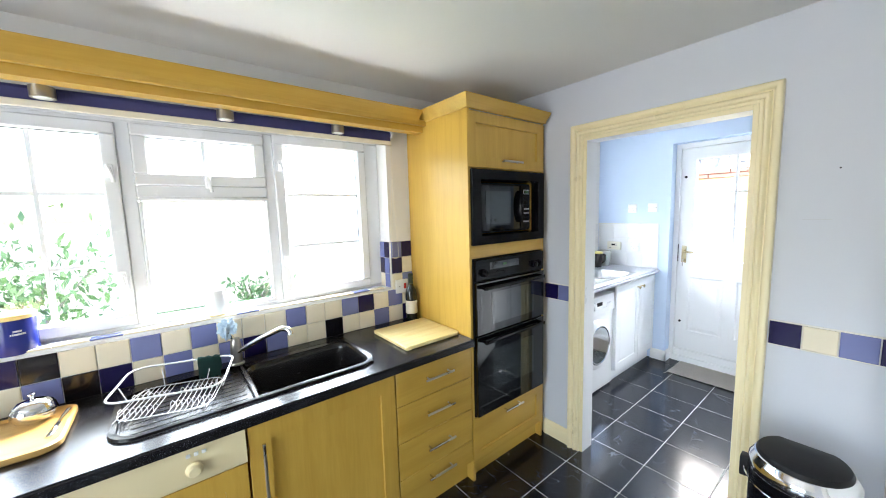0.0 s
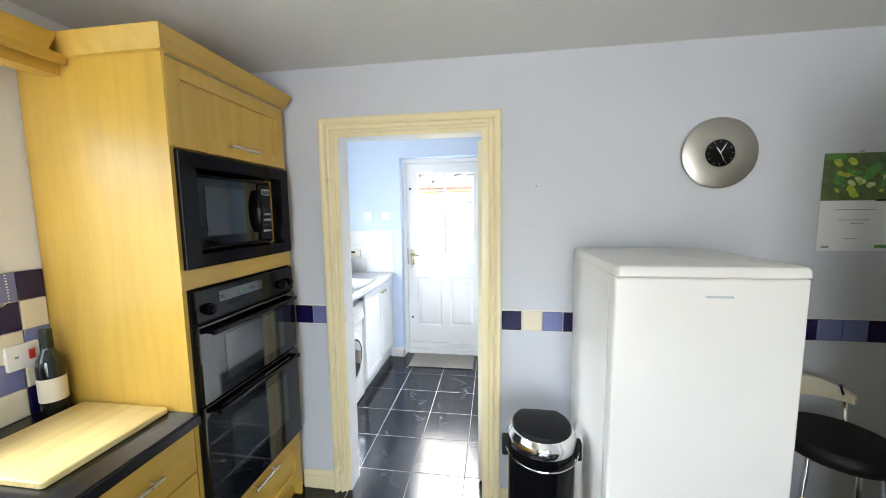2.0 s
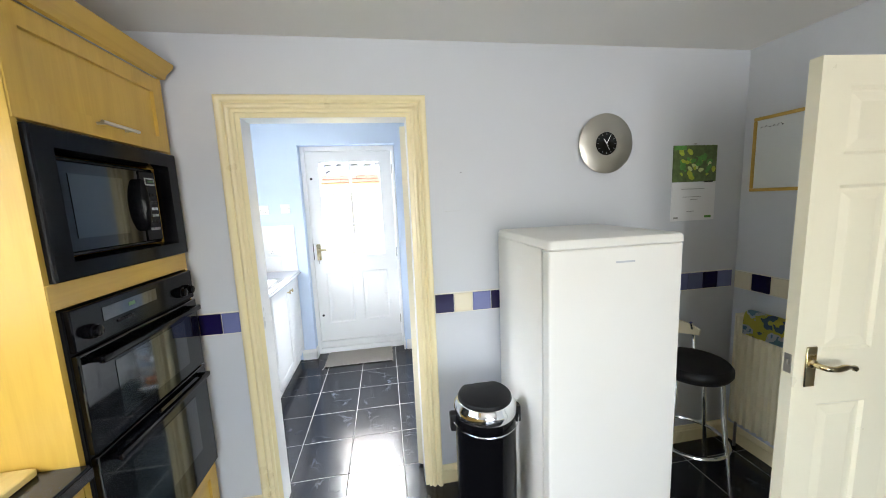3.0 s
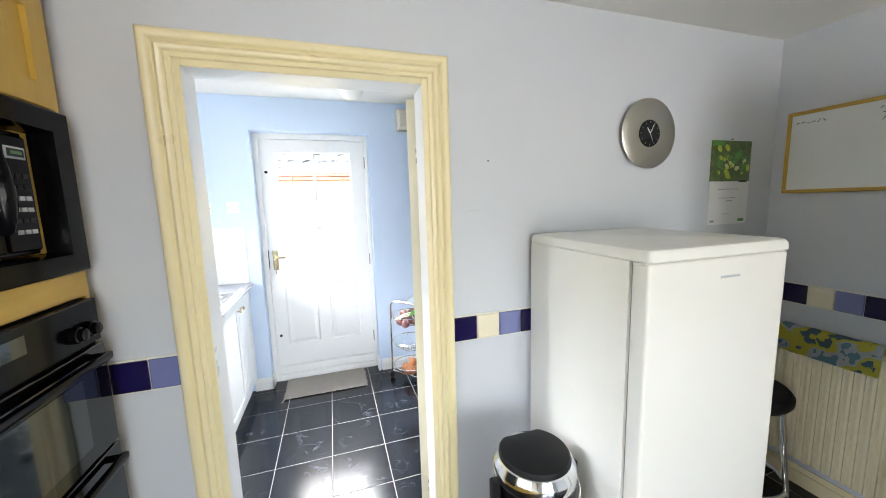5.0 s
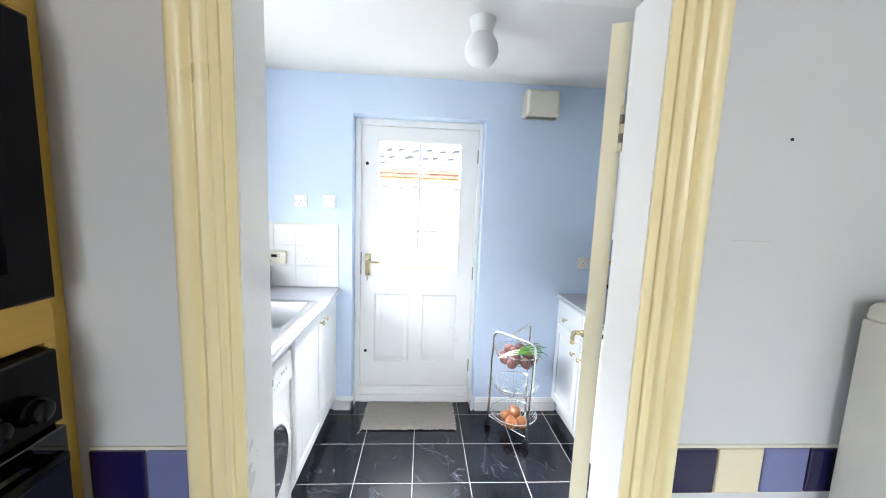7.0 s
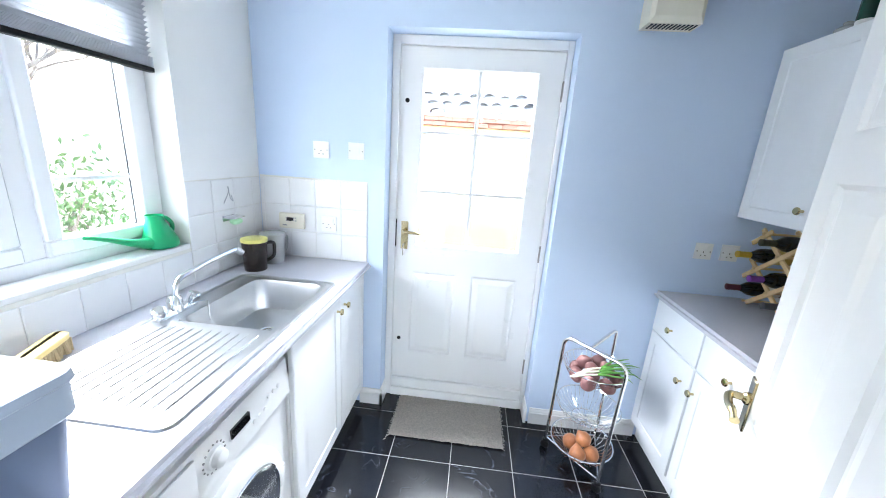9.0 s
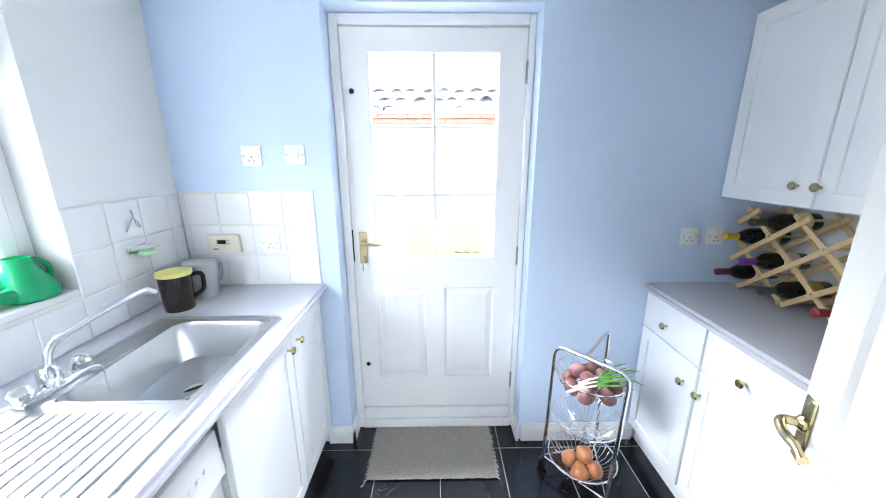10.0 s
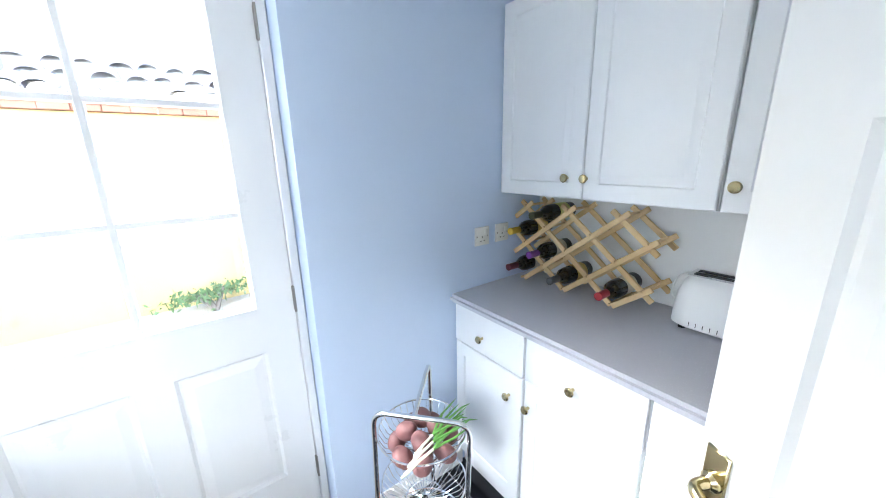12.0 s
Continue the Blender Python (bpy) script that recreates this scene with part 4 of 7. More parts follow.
# ---- tall oven housing ----
tx0, tx1 = 1.410, 2.075
tu = thing("tall_oven_housing", "tall maple oven housing with cornice", "cabinet", (1.74, 1.88, 0))
part("side_panel", box(tx0, tx0 + 0.018, KF + 0.002, KY1 - 0.005, 0.0, 2.135), M_MAPLE, tu, smooth=False)
part("side_panel", box(tx1 - 0.018, tx1, KF + 0.002, KY1 - 0.005, 0.0, 2.135), M_MAPLE, tu, smooth=False)
part("back_panel", box(tx0 + 0.018, tx1 - 0.018, KY1 - 0.02, KY1 - 0.006, 0.1, 2.135), M_MAPLE, tu, smooth=False)
for z in (0.10, 0.375, 1.345, 1.825, 2.117):
    part("shelf", box(tx0 + 0.018, tx1 - 0.018, KF + 0.022, KY1 - 0.02, z, z + 0.018), M_MAPLE, tu, smooth=False)
part("filler", box(tx1, KX1 - 0.002, KF + 0.03, KF + 0.048, 0.0, 2.135), M_MAPLE, tu, smooth=False)
part("fascia", box(tx0 + 0.002, tx1 - 0.002, KF, KF + 0.02, 1.328, 1.400, 0.002), M_MAPLE_H, tu)
d = part("top_door", shaker(tx0 + 0.004, tx1 - 0.004, 1.832, 2.130, KF, rail=0.06), M_MAPLE, tu)
part("handle", bar_handle(1.665, 1.875, 1.835, 1.875, KF), M_NICKEL, d)
d = part("bottom_drawer", shaker(tx0 + 0.004, tx1 - 0.004, 0.110, 0.388, KF, rail=0.06), M_MAPLE_H, tu)
part("handle", bar_handle(1.665, 0.352, 1.835, 0.352, KF), M_NICKEL, d)
part("plinth", box(tx0 + 0.003, tx1 - 0.003, KF + 0.045, KF + 0.06, 0, 0.100), M_MAPLE_H, tu, smooth=False)
prof = [(0.0, 0.0), (0.012, 0.004), (0.020, 0.022), (0.045, 0.045), (0.052, 0.062), (0.0, 0.062)]
zc = 2.135
part("cornice", loft([[(tx0 - o, KY1 - 0.01, zc + h) for o, h in prof], [(tx0 - o, KF - o, zc + h) for o, h in prof], [(tx1 + 0.012 * (o > 0), KF - o, zc + h) for o, h in prof]]), M_MAPLE_H, tu)

# microwave in its trim
mw = thing("built_in_microwave", "black built-in microwave with round-edged door handle and keypad", "microwave", (1.745, KF, 1.40))
bm = bmesh.new()
r4 = lambda x0, x1, z0, z1, y: [(x0, y, z0), (x1, y, z0), (x1, y, z1), (x0, y, z1)]
bm_loft(bm, [r4(1.424, 2.062, 1.403, 1.822, KF), r4(1.424, 2.062, 1.403, 1.822, KF - 0.016), r4(1.428, 2.058, 1.407, 1.818, KF - 0.020),
             r4(1.488, 2.000, 1.452, 1.768, KF - 0.020), r4(1.494, 1.994, 1.458, 1.762, KF + 0.004), r4(1.494, 1.994, 1.458, 1.762, KF + 0.05)], False, False)
part("trim_frame", bm, M_BLACK, mw)
part("side_gap", box(1.952, 1.992, KF + 0.03, KF + 0.04, 1.46, 1.76), M_MAPLE, mw, smooth=False)
md = part("body", box(1.502, 1.948, KF + 0.012, KF + 0.36, 1.464, 1.752, 0.006, 2), M_BLACK, mw)
part("door_glass", box(1.512, 1.845, KF + 0.004, KF + 0.012, 1.474, 1.742, 0.004), M_BLKGLASS, mw)
part("window", box(1.545, 1.760, KF + 0.0025, KF + 0.0045, 1.515, 1.705), M_OVENWIN, mw)
part("control_panel", box(1.850, 1.945, KF + 0.004, KF + 0.012, 1.474, 1.742, 0.004), M_BLACK, mw)
lens = lambda k, y: [(1.834 + 0.020 * k * math.sin(2 * math.pi * i / 28), y, 1.612 + 0.096 * k * math.cos(2 * math.pi * i / 28) * (1 - 0.12 * abs(math.sin(2 * math.pi * i / 28)))) for i in range(28)]
part("handle", loft([lens(1.0, KF + 0.005), lens(1.0, KF - 0.010), lens(0.94, KF - 0.018), lens(0.7, KF - 0.026), lens(0.3, KF - 0.029)]), M_BLACK, mw)
M_LCD = glow("green_display", (0.05, 0.12, 0.045), 0.02)
M_KEY = mat("grey_keypad_print", (0.30, 0.30, 0.30), 0.5, bump=0.0)
M_KEYPALE = mat("pale_keypad_print", (0.42, 0.43, 0.44), 0.5, bump=0.0)
part("display_bezel", box(1.878, 1.934, KF + 0.002, KF + 0.005, 1.688, 1.716, 0.001), M_KEYPALE, mw)
part("display", box(1.883, 1.929, KF + 0.001, KF + 0.003, 1.693, 1.711), M_BLKGLASS, mw, "small dark display")
part("digits", box(1.892, 1.922, KF + 0.0004, KF + 0.0014, 1.699, 1.706), M_LCD, mw, "green lit display digits")
for r in range(6):
    for c in range(3):
        part("key", box(1.877 + c * 0.020, 1.892 + c * 0.020, KF + 0.002, KF + 0.005, 1.645 - r * 0.026, 1.655 - r * 0.026), M_KEYPALE if r in (2, 3) else (M_KEY if r == 5 else M_BLACKM), mw, smooth=False)

# double oven
ov = thing("double_oven", "black built-in double oven with glass doors", "oven", (1.745, KF, 0.39))
part("body", box(1.432, 2.055, KF - 0.004, KF + 0.5, 0.396, 1.322), M_BLACKM, ov, smooth=False)
cp = part("control_panel", box(1.436, 2.052, KF - 0.022, KF - 0.004, 1.200, 1.322, 0.003), M_BLACK, ov)
for x in (1.492, 1.945, 2.000):
    k = part("knob", lathe([(0.022, 0), (0.021, 0.014), (0.017, 0.016), (0.016, 0.026), (0.013, 0.028)], 20, pose(x, KF - 0.022, 1.245, 90, 0, 0)), M_BLACK, cp)
part("clock_window", box(1.545, 1.80, KF - 0.0235, KF - 0.022, 1.258, 1.300), M_OVENWIN, cp)
part("clock_digits", box(1.655, 1.685, KF - 0.0245, KF - 0.0235, 1.274, 1.286), M_LCD, cp, "green lit clock digits")
for x in (1.60, 1.615, 1.63, 1.645, 1.66):
    part("button", box(x, x + 0.009, KF - 0.026, KF - 0.022, 1.236, 1.244), M_BLACKM, cp, smooth=False)
for z0, z1, wz0, wz1 in ((0.888, 1.192, 0.935, 1.125), (0.400, 0.880, 0.530, 0.780)):
    d = part("oven_door", box(1.436, 2.052, KF - 0.026, KF - 0.004, z0, z1, 0.003), M_BLKGLASS, ov)
    part("window", box(1.555, 1.940, KF - 0.0275, KF - 0.026, wz0, wz1), M_OVENWIN, d)
    bm = box(1.470, 2.018, KF - 0.062, KF - 0.044, z1 - 0.042, z1 - 0.020, 0.006, 2)
    for x in (1.478, 1.998):
        bm_box(bm, x, x + 0.014, KF - 0.048, KF - 0.024, z1 - 0.040, z1 - 0.022, 0.003)
    part("handle", bm, M_BLACK, d)

# pelmet over the window
pl = thing("pelmet", "maple pelmet with cornice over the kitchen window", "pelmet", (0.2, 1.95, 2.1))
part("soffit", box(KX0 + 0.01, tx0 - 0.002, 1.985, KY1 - 0.12, 2.080, 2.120), M_MAPLE_H, pl, smooth=False)
part("light_rail", box(KX0 + 0.01, tx0 - 0.002, 1.948, 1.970, 2.112, 2.146, 0.003), M_MAPLE_H, pl)
part("cornice", loft([[(x, 1.960 - o * 0.9, 2.130 + h) for o, h in prof] for x in (KX0 + 0.01, tx0 - 0.053)]), M_MAPLE_H, pl)
# added pale strip in place of the sky-lit wall above the blind
part("lit_wall_strip", box(KX0 + 0.01, 1.30, KY1 - 0.118, KY1 - 0.10, 2.096, 2.20), M_WALL_K, pl, "added pale strip imitating the lit wall above the blind", smooth=False)

# ---- freezer, bin ----
fz = thing("upright_freezer", "white upright freezer with a plain door", "freezer", (1.83, -0.18, 0))
FY0, FY1, FX0, FX1, FZ = -0.448, 0.112, 1.525, 2.105, 1.42
part("cabinet", box(FX0 + 0.065, FX1, FY0, FY1, 0.02, FZ - 0.038, 0.006, 2), M_FREEZER, fz)
d = part("door", box(FX0, FX0 + 0.058, FY0, FY1, 0.06, FZ - 0.040, 0.010, 3), M_FREEZER, fz)
part("lid", loft([[(x, y, FZ - 0.038 + dz) for x, y in rounded(FX0 - 0.006 + i, FX1 - i, FY0 - 0.004 + i, FY1 + 0.004 - i, 0.02, 4)] for i, dz in ((0.004, 0), (0, 0.004), (0.001, 0.024), (0.006, 0.034), (0.016, 0.038))]), M_FREEZER, fz)
part("seal", box(FX0 + 0.058, FX0 + 0.065, FY0 + 0.01, FY1 - 0.01, 0.06, FZ - 0.045), M_SATIN, fz, "grey rubber door seal", smooth=False)
part("badge", box(FX0 - 0.001, FX0 + 0.001, -0.238, -0.158, FZ - 0.102, FZ - 0.095), M_SLAT, d, "small grey maker's badge", smooth=False)
part("hinge_cap", box(FX0 + 0.01, FX0 + 0.05, FY1 - 0.03, FY1 + 0.005, FZ - 0.046, FZ - 0.038, 0.002), M_PLASTW, fz)
for x in (FX0 + 0.1, FX1 - 0.06):
    for y in (FY0 + 0.05, FY1 - 0.05):
        part("foot", lathe([(0.02, 0), (0.02, 0.02)], 12, pose(x, y, 0)), M_BLACKM, fz)

# ---- utility room, window side ----
UF = 1.600


def routed(x0, x1, z0, z1, y, face=-1, th=0.019, rail=0.058):
    """A white foil front with a routed, fielded panel; face -1 looks south, +1 north."""
    r = lambda d, o: [(x0 + d, y + face * o, z0 + d), (x1 - d, y + face * o, z0 + d), (x1 - d, y + face * o, z1 - d), (x0 + d, y + face * o, z1 - d)]
    loops = [r(0, -th), r(0, -0.004), r(0.004, 0), r(rail, 0), r(rail + 0.004, -0.005), r(rail + 0.010, -0.005), r(rail + 0.030, 0.0), r(rail + 0.034, 0.0)]
    return loft(loops)


def plain_front(x0, x1, z0, z1, y, face=-1, th=0.019):
    return box(x0, x1, min(y, y - face * th), max(y, y - face * th), z0, z1, 0.004, 2)


def knob(x, y, z, face):
    return lathe([(0.006, 0), (0.005, 0.014), (0.009, 0.018), (0.0155, 0.021), (0.0165, 0.026), (0.013, 0.030), (0, 0.031)], 16, pose(x, y, z, 90 if face < 0 else -90, 0, 0))


def utility_unit(name, x0, x1, fronts, knobs, label, face, y, back, z0=0.11, z1=0.905, plinth=True):
    t = thing(name, label, "cabinet", ((x0 + x1) / 2, (y + back) / 2, 0 if plinth else z0))
    part("body", box(x0 + 0.001, x1 - 0.001, min(y - face * 0.021, back), max(y - face * 0.021, back), z0, z1), M_FOIL, t, smooth=False)
    if plinth:
        part("plinth", box(x0 + 0.001, x1 - 0.001, min(y - face * 0.05, y - face * 0.065), max(y - face * 0.05, y - face * 0.065), 0, z0 - 0.002), M_FOIL, t, smooth=False)
    for (a, b, c, d, kind), kn in zip(fronts, knobs):
        f = part("door" if kind == "door" else "drawer_front", routed(a, b, c, d, y, face) if kind == "door" else plain_front(a, b, c, d, y, face), M_FOIL, t)
        if kn:
            part("knob", knob(kn[0], y, kn[1], face), M_BRASS, f, "small brass knob")
    return t


utility_unit("utility_base_cabinet", 3.180, 4.010, [(3.184, 3.640, 0.115, 0.895, "door"), (3.644, 4.006, 0.115, 0.895, "door")],
             [(3.600, 0.825), (3.688, 0.825)], "white foil double base cabinet under the steel sink", -1, UF, UY1 - 0.01, z1=0.77)
utility_unit("utility_base_cabinet", 2.240, 2.570, [(2.244, 2.566, 0.115, 0.895, "door")], [(2.53, 0.825)],
             "narrow white foil base cabinet beside the washing machine", -1, UF, UY1 - 0.01)


def worktop(name, x0, x1, y0, y1, z, front, holes, label):
    t = thing(name, label, "worktop", ((x0 + x1) / 2, (y0 + y1) / 2, z - 0.038))
    for a in holes:
        bm = box(a[0], a[1], a[2], a[3], z - 0.038, z)
        es = [e for e in bm.edges if all(abs(v.co.y - front) < 1e-5 for v in e.verts) and abs(e.verts[0].co.z - e.verts[1].co.z) < 1e-5]
        if es:
            bmesh.ops.bevel(bm, geom=es, offset=0.014, segments=4, affect='EDGES')
        part("worktop_section", bm, M_GREYTOP, t)
    return t


ux0, ux1, uy0, uy1 = 2.685, 3.648, 1.615, 2.098
worktop("utility_worktop", UX0, 4.013, 1.56, UY1, UTOP, 1.56,
        [(UX0 + 0.001, ux0 + 0.03, 1.56, UY1 - 0.002), (ux1 - 0.03, 4.013, 1.56, UY1 - 0.002), (ux0 + 0.03, ux1 - 0.03, 1.56, uy0 + 0.03), (ux0 + 0.03, ux1 - 0.03, uy1 - 0.03, UY1 - 0.002)],
        "pale grey laminate worktop with rounded edge round the sink")

ss = thing("steel_sink", "stainless steel inset sink with ribbed drainer", "sink", (3.17, 1.86, UTOP))
lo = lambda d, z, n=8: [(x, y, z) for x, y in rounded(ux0 + d, ux1 - d, uy0 + d, uy1 - d, 0.035 if d < 0.01 else 0.03, n)]
b0, b1, c0, c1 = 3.150, 3.610, 1.655, 2.000
bw = lambda d, z, r=0.055: [(x, y, z) for x, y in rounded(b0 + d, b1 - d, c0 + d, c1 - d, r, 8)]
part("rim", loft([lo(0, UTOP + 0.001), lo(0.003, UTOP + 0.006), lo(0.016, UTOP + 0.006), lo(0.020, UTOP + 0.003)], False, False), M_STEEL, ss)
bm = bmesh.new()
Z = UTOP + 0.003
for a in ((ux0 + 0.018, b0, uy0 + 0.018, uy1 - 0.018), (b1, ux1 - 0.018, uy0 + 0.018, uy1 - 0.018), (b0, b1, uy0 + 0.018, c0), (b0, b1, c1, uy1 - 0.018)):
    bm.faces.new([bm.verts.new(v) for v in ((a[0], a[2], Z), (a[1], a[2], Z), (a[1], a[3], Z), (a[0], a[3], Z))])
part("deck", bm, M_STEEL, ss)
for i in range(11):
    y = uy0 + 0.06 + i * 0.033
    bm = tube([(ux0 + 0.05, y, Z - 0.001), (ux0 + 0.07, y, Z + 0.001), (b0 - 0.06, y, Z + 0.001), (b0 - 0.03, y, Z - 0.003)], [0.0015, 0.0034, 0.0034, 0.0015], 8)
    part("drainer_rib", bm, M_STEEL, ss)
part("bowl", loft([bw(-0.012, Z + 0.0005, 0.06), bw(0, Z - 0.003), bw(0.006, Z - 0.02), bw(0.022, Z - 0.14, 0.06), bw(0.05, Z - 0.155, 0.05)], False, True), M_STEEL, ss)
part("waste", lathe([(0.036, 0), (0.036, 0.003), (0.028, 0.001), (0, 0.001)], 20, pose(3.40, 1.83, Z - 0.155)), M_CHROME, ss)

ut = thing("utility_tap", "chrome mixer tap with long swivel spout", "tap", (3.20, 2.045, UTOP))
bm = box(3.115, 3.285, 2.030, 2.068, Z, Z + 0.020, 0.008, 3)
bm_lathe(bm, [(0.026, 0), (0.024, 0.05), (0.018, 0.06)], 16, pose(3.20, 2.05, Z + 0.01))
part("body", bm, M_CHROME, ut)
sp = bend([(3.20, 2.05, Z + 0.05), (3.215, 2.05, Z + 0.122), (3.36, 2.04, Z + 0.150), (3.50, 2.02, Z + 0.168), (3.525, 2.015, Z + 0.160)], 0.06, 5)
part("spout", tube(sp, 0.010, 12), M_CHROME, ut)
part("nozzle", rod((3.505, 2.02, Z + 0.168), (3.535, 2.013, Z + 0.145), 0.014, 12), M_CHROME, ut)
for x, s in ((3.13, -1), (3.27, 1)):
    bm = lathe([(0.018, 0), (0.020, 0.012), (0.023, 0.020), (0.023, 0.034), (0.016, 0.040), (0, 0.041)], 8, pose(x, 2.05, Z + 0.018, 25, 20 * s, 0))
    part("tap_head", bm, M_CHROME, ut)
part("waste_chain", tube(bend([(3.25, 2.03, Z + 0.02), (3.28, 1.985, Z + 0.03), (3.26, 1.97, Z - 0.05)], 0.02), 0.0022, 6), M_CHROME, ut)

# washing machine
wm = thing("washing_machine", "white front-loading washing machine under the worktop", "washing machine", (2.875, 1.9, 0))
wx0, wx1, wy = 2.578, 3.172, 1.612
part("casing", box(wx0, wx1, wy + 0.012, UY1 - 0.03, 0.012, 0.848, 0.012, 3), M_APPL, wm)
cp = part("control_panel", loft([[(x, y, z) for y, z in ((wy + 0.015, 0.700), (wy - 0.004, 0.702), (wy + 0.006, 0.842), (wy + 0.015, 0.846))] for x in (wx0 + 0.004, wx1 - 0.004)]), M_APPL, wm)
part("dispenser_drawer", box(wx0 + 0.02, wx0 + 0.16, wy - 0.006, wy + 0.004, 0.712, 0.830, 0.006, 2), M_APPL, cp)
for i in range(4):
    part("print_line", box(wx0 + 0.035, wx0 + 0.09 - 0.008 * (i % 2), wy - 0.0075, wy - 0.006, 0.770 - i * 0.010, 0.774 - i * 0.010), M_KEY, cp, smooth=False)
part("dial", lathe([(0.030, 0), (0.029, 0.010), (0.024, 0.012), (0.022, 0.026), (0.018, 0.028), (0, 0.028)], 28, pose(2.80, wy + 0.001, 0.775, 90, 0, 0)), M_APPL, cp)
for k in range(16):
    a = 2 * math.pi * k / 16
    part("dial_mark", box(2.80 + 0.039 * math.cos(a) - 0.002, 2.80 + 0.039 * math.cos(a) + 0.002, wy - 0.003, wy + 0.0, 0.775 + 0.039 * math.sin(a) - 0.002, 0.775 + 0.039 * math.sin(a) + 0.002), M_KEY, cp, smooth=False)
part("display", box(2.866, 2.946, wy - 0.004, wy + 0.004, 0.768, 0.798, 0.001), M_BLKGLASS, cp, "dark display window")
for k in range(6):
    part("button", lathe([(0.008, 0), (0.007, 0.006), (0, 0.007)], 12, pose(2.965 + (k % 3) * 0.028 + (k // 3) * 0.08, wy + 0.002, 0.745 + 0.03 * (k // 3), 90, 0, 0)), M_APPL, cp)
dm = pose(2.875, wy + 0.012, 0.44, 90, 0, 0)
dr = part("porthole_door", lathe([(0.215, 0), (0.213, 0.018), (0.198, 0.032), (0.168, 0.036), (0.150, 0.022), (0.148, 0.006)], 48, dm), M_APPL, wm)
part("glass", lathe([(0.150, 0.006), (0.120, 0.018), (0.07, 0.026), (0, 0.028)], 40, dm), M_BLKGLASS, dr)
part("chrome_ring", lathe([(0.168, 0.036), (0.162, 0.040), (0.152, 0.036), (0.150, 0.022)], 48, dm), M_CHROME, dr)
part("door_catch", box(3.045, 3.075, wy - 0.026, wy - 0.012, 0.40, 0.48, 0.006, 2), M_APPL, dr)

# food waste caddy, brush, jugs, can
M_CADDY = mat("grey_blue_plastic", (0.11, 0.15, 0.235), 0.4, vary=0.05, bump=0.02)
M_CADDYLID = mat("pale_blue_plastic", (0.36, 0.42, 0.50), 0.35, vary=0.05, bump=0.02)
cd = thing("waste_caddy", "grey-blue plastic waste caddy with pale lid and liner", "waste caddy", (2.455, 1.76, UTOP))
ca = lambda d, z, dy=0: [(x, y, z) for x, y in rounded(2.36 - d, 2.545 + d, 1.650 - d, 1.835 + d, 0.03, 4)]
part("bucket", loft([ca(-0.012, UTOP + 0.001), ca(0, UTOP + 0.004), ca(0.018, UTOP + 0.22)]), M_CADDY, cd)
part("liner", loft([ca(0.018, UTOP + 0.165), ca(0.022, UTOP + 0.170), ca(0.022, UTOP + 0.228)], False, False), M_CADDYLID, cd, "thin pale plastic liner hanging over the rim")
part("lid", loft([ca(0.023, UTOP + 0.226), ca(0.027, UTOP + 0.230), ca(0.025, UTOP + 0.246), ca(-0.02, UTOP + 0.258), ca(-0.04, UTOP + 0.254)]), M_CADDYLID, cd)
br = thing("scrubbing_brush", "wooden scrubbing brush with straw bristles", "brush", (2.80, 2.10, UTOP))
M_STRAW = mat("straw_bristle", (0.62, 0.48, 0.28), 0.9, vary=0.3, scale=60, bump=0.6, bscale=300)
part("back", loft([[(x, y, z) for x, y in rounded(2.72 - d, 2.89 + d, 2.125 - d, 2.175 + d, 0.022, 4)] for d, z in ((-0.004, UTOP + 0.040), (0, UTOP + 0.045), (0, UTOP + 0.058), (-0.008, UTOP + 0.064))]), M_BOARD, br)
rng = random.Random(5)
bm = bmesh.new()
for i in range(17):
    for k in range(5):
        x, y = 2.728 + i * 0.0096, 2.130 + k * 0.010
        bm_tube(bm, [(x, y, UTOP + 0.042), (x + rng.uniform(-0.006, 0.006), y + rng.uniform(-0.010, 0.006), UTOP + 0.004)], [0.004, 0.0055], 5)
tagged(part("bristle_tuft", bm, M_STRAW, br), kind="stuff")
br.matrix_basis = pose(2.865, 2.075, UTOP, 0, 0, 24)

M_COFFEE = mat("dark_brown_plastic", (0.018, 0.012, 0.010), 0.15, vary=0.1, bump=0.0)
M_YELLOW = mat("yellow_plastic_lid", (0.70, 0.66, 0.20), 0.35, vary=0.05, bump=0.01)
M_SMOKE = mat("clouded_clear_plastic", (0.45, 0.46, 0.46), 0.15, vary=0.08, bump=0.0, coat=0.3)


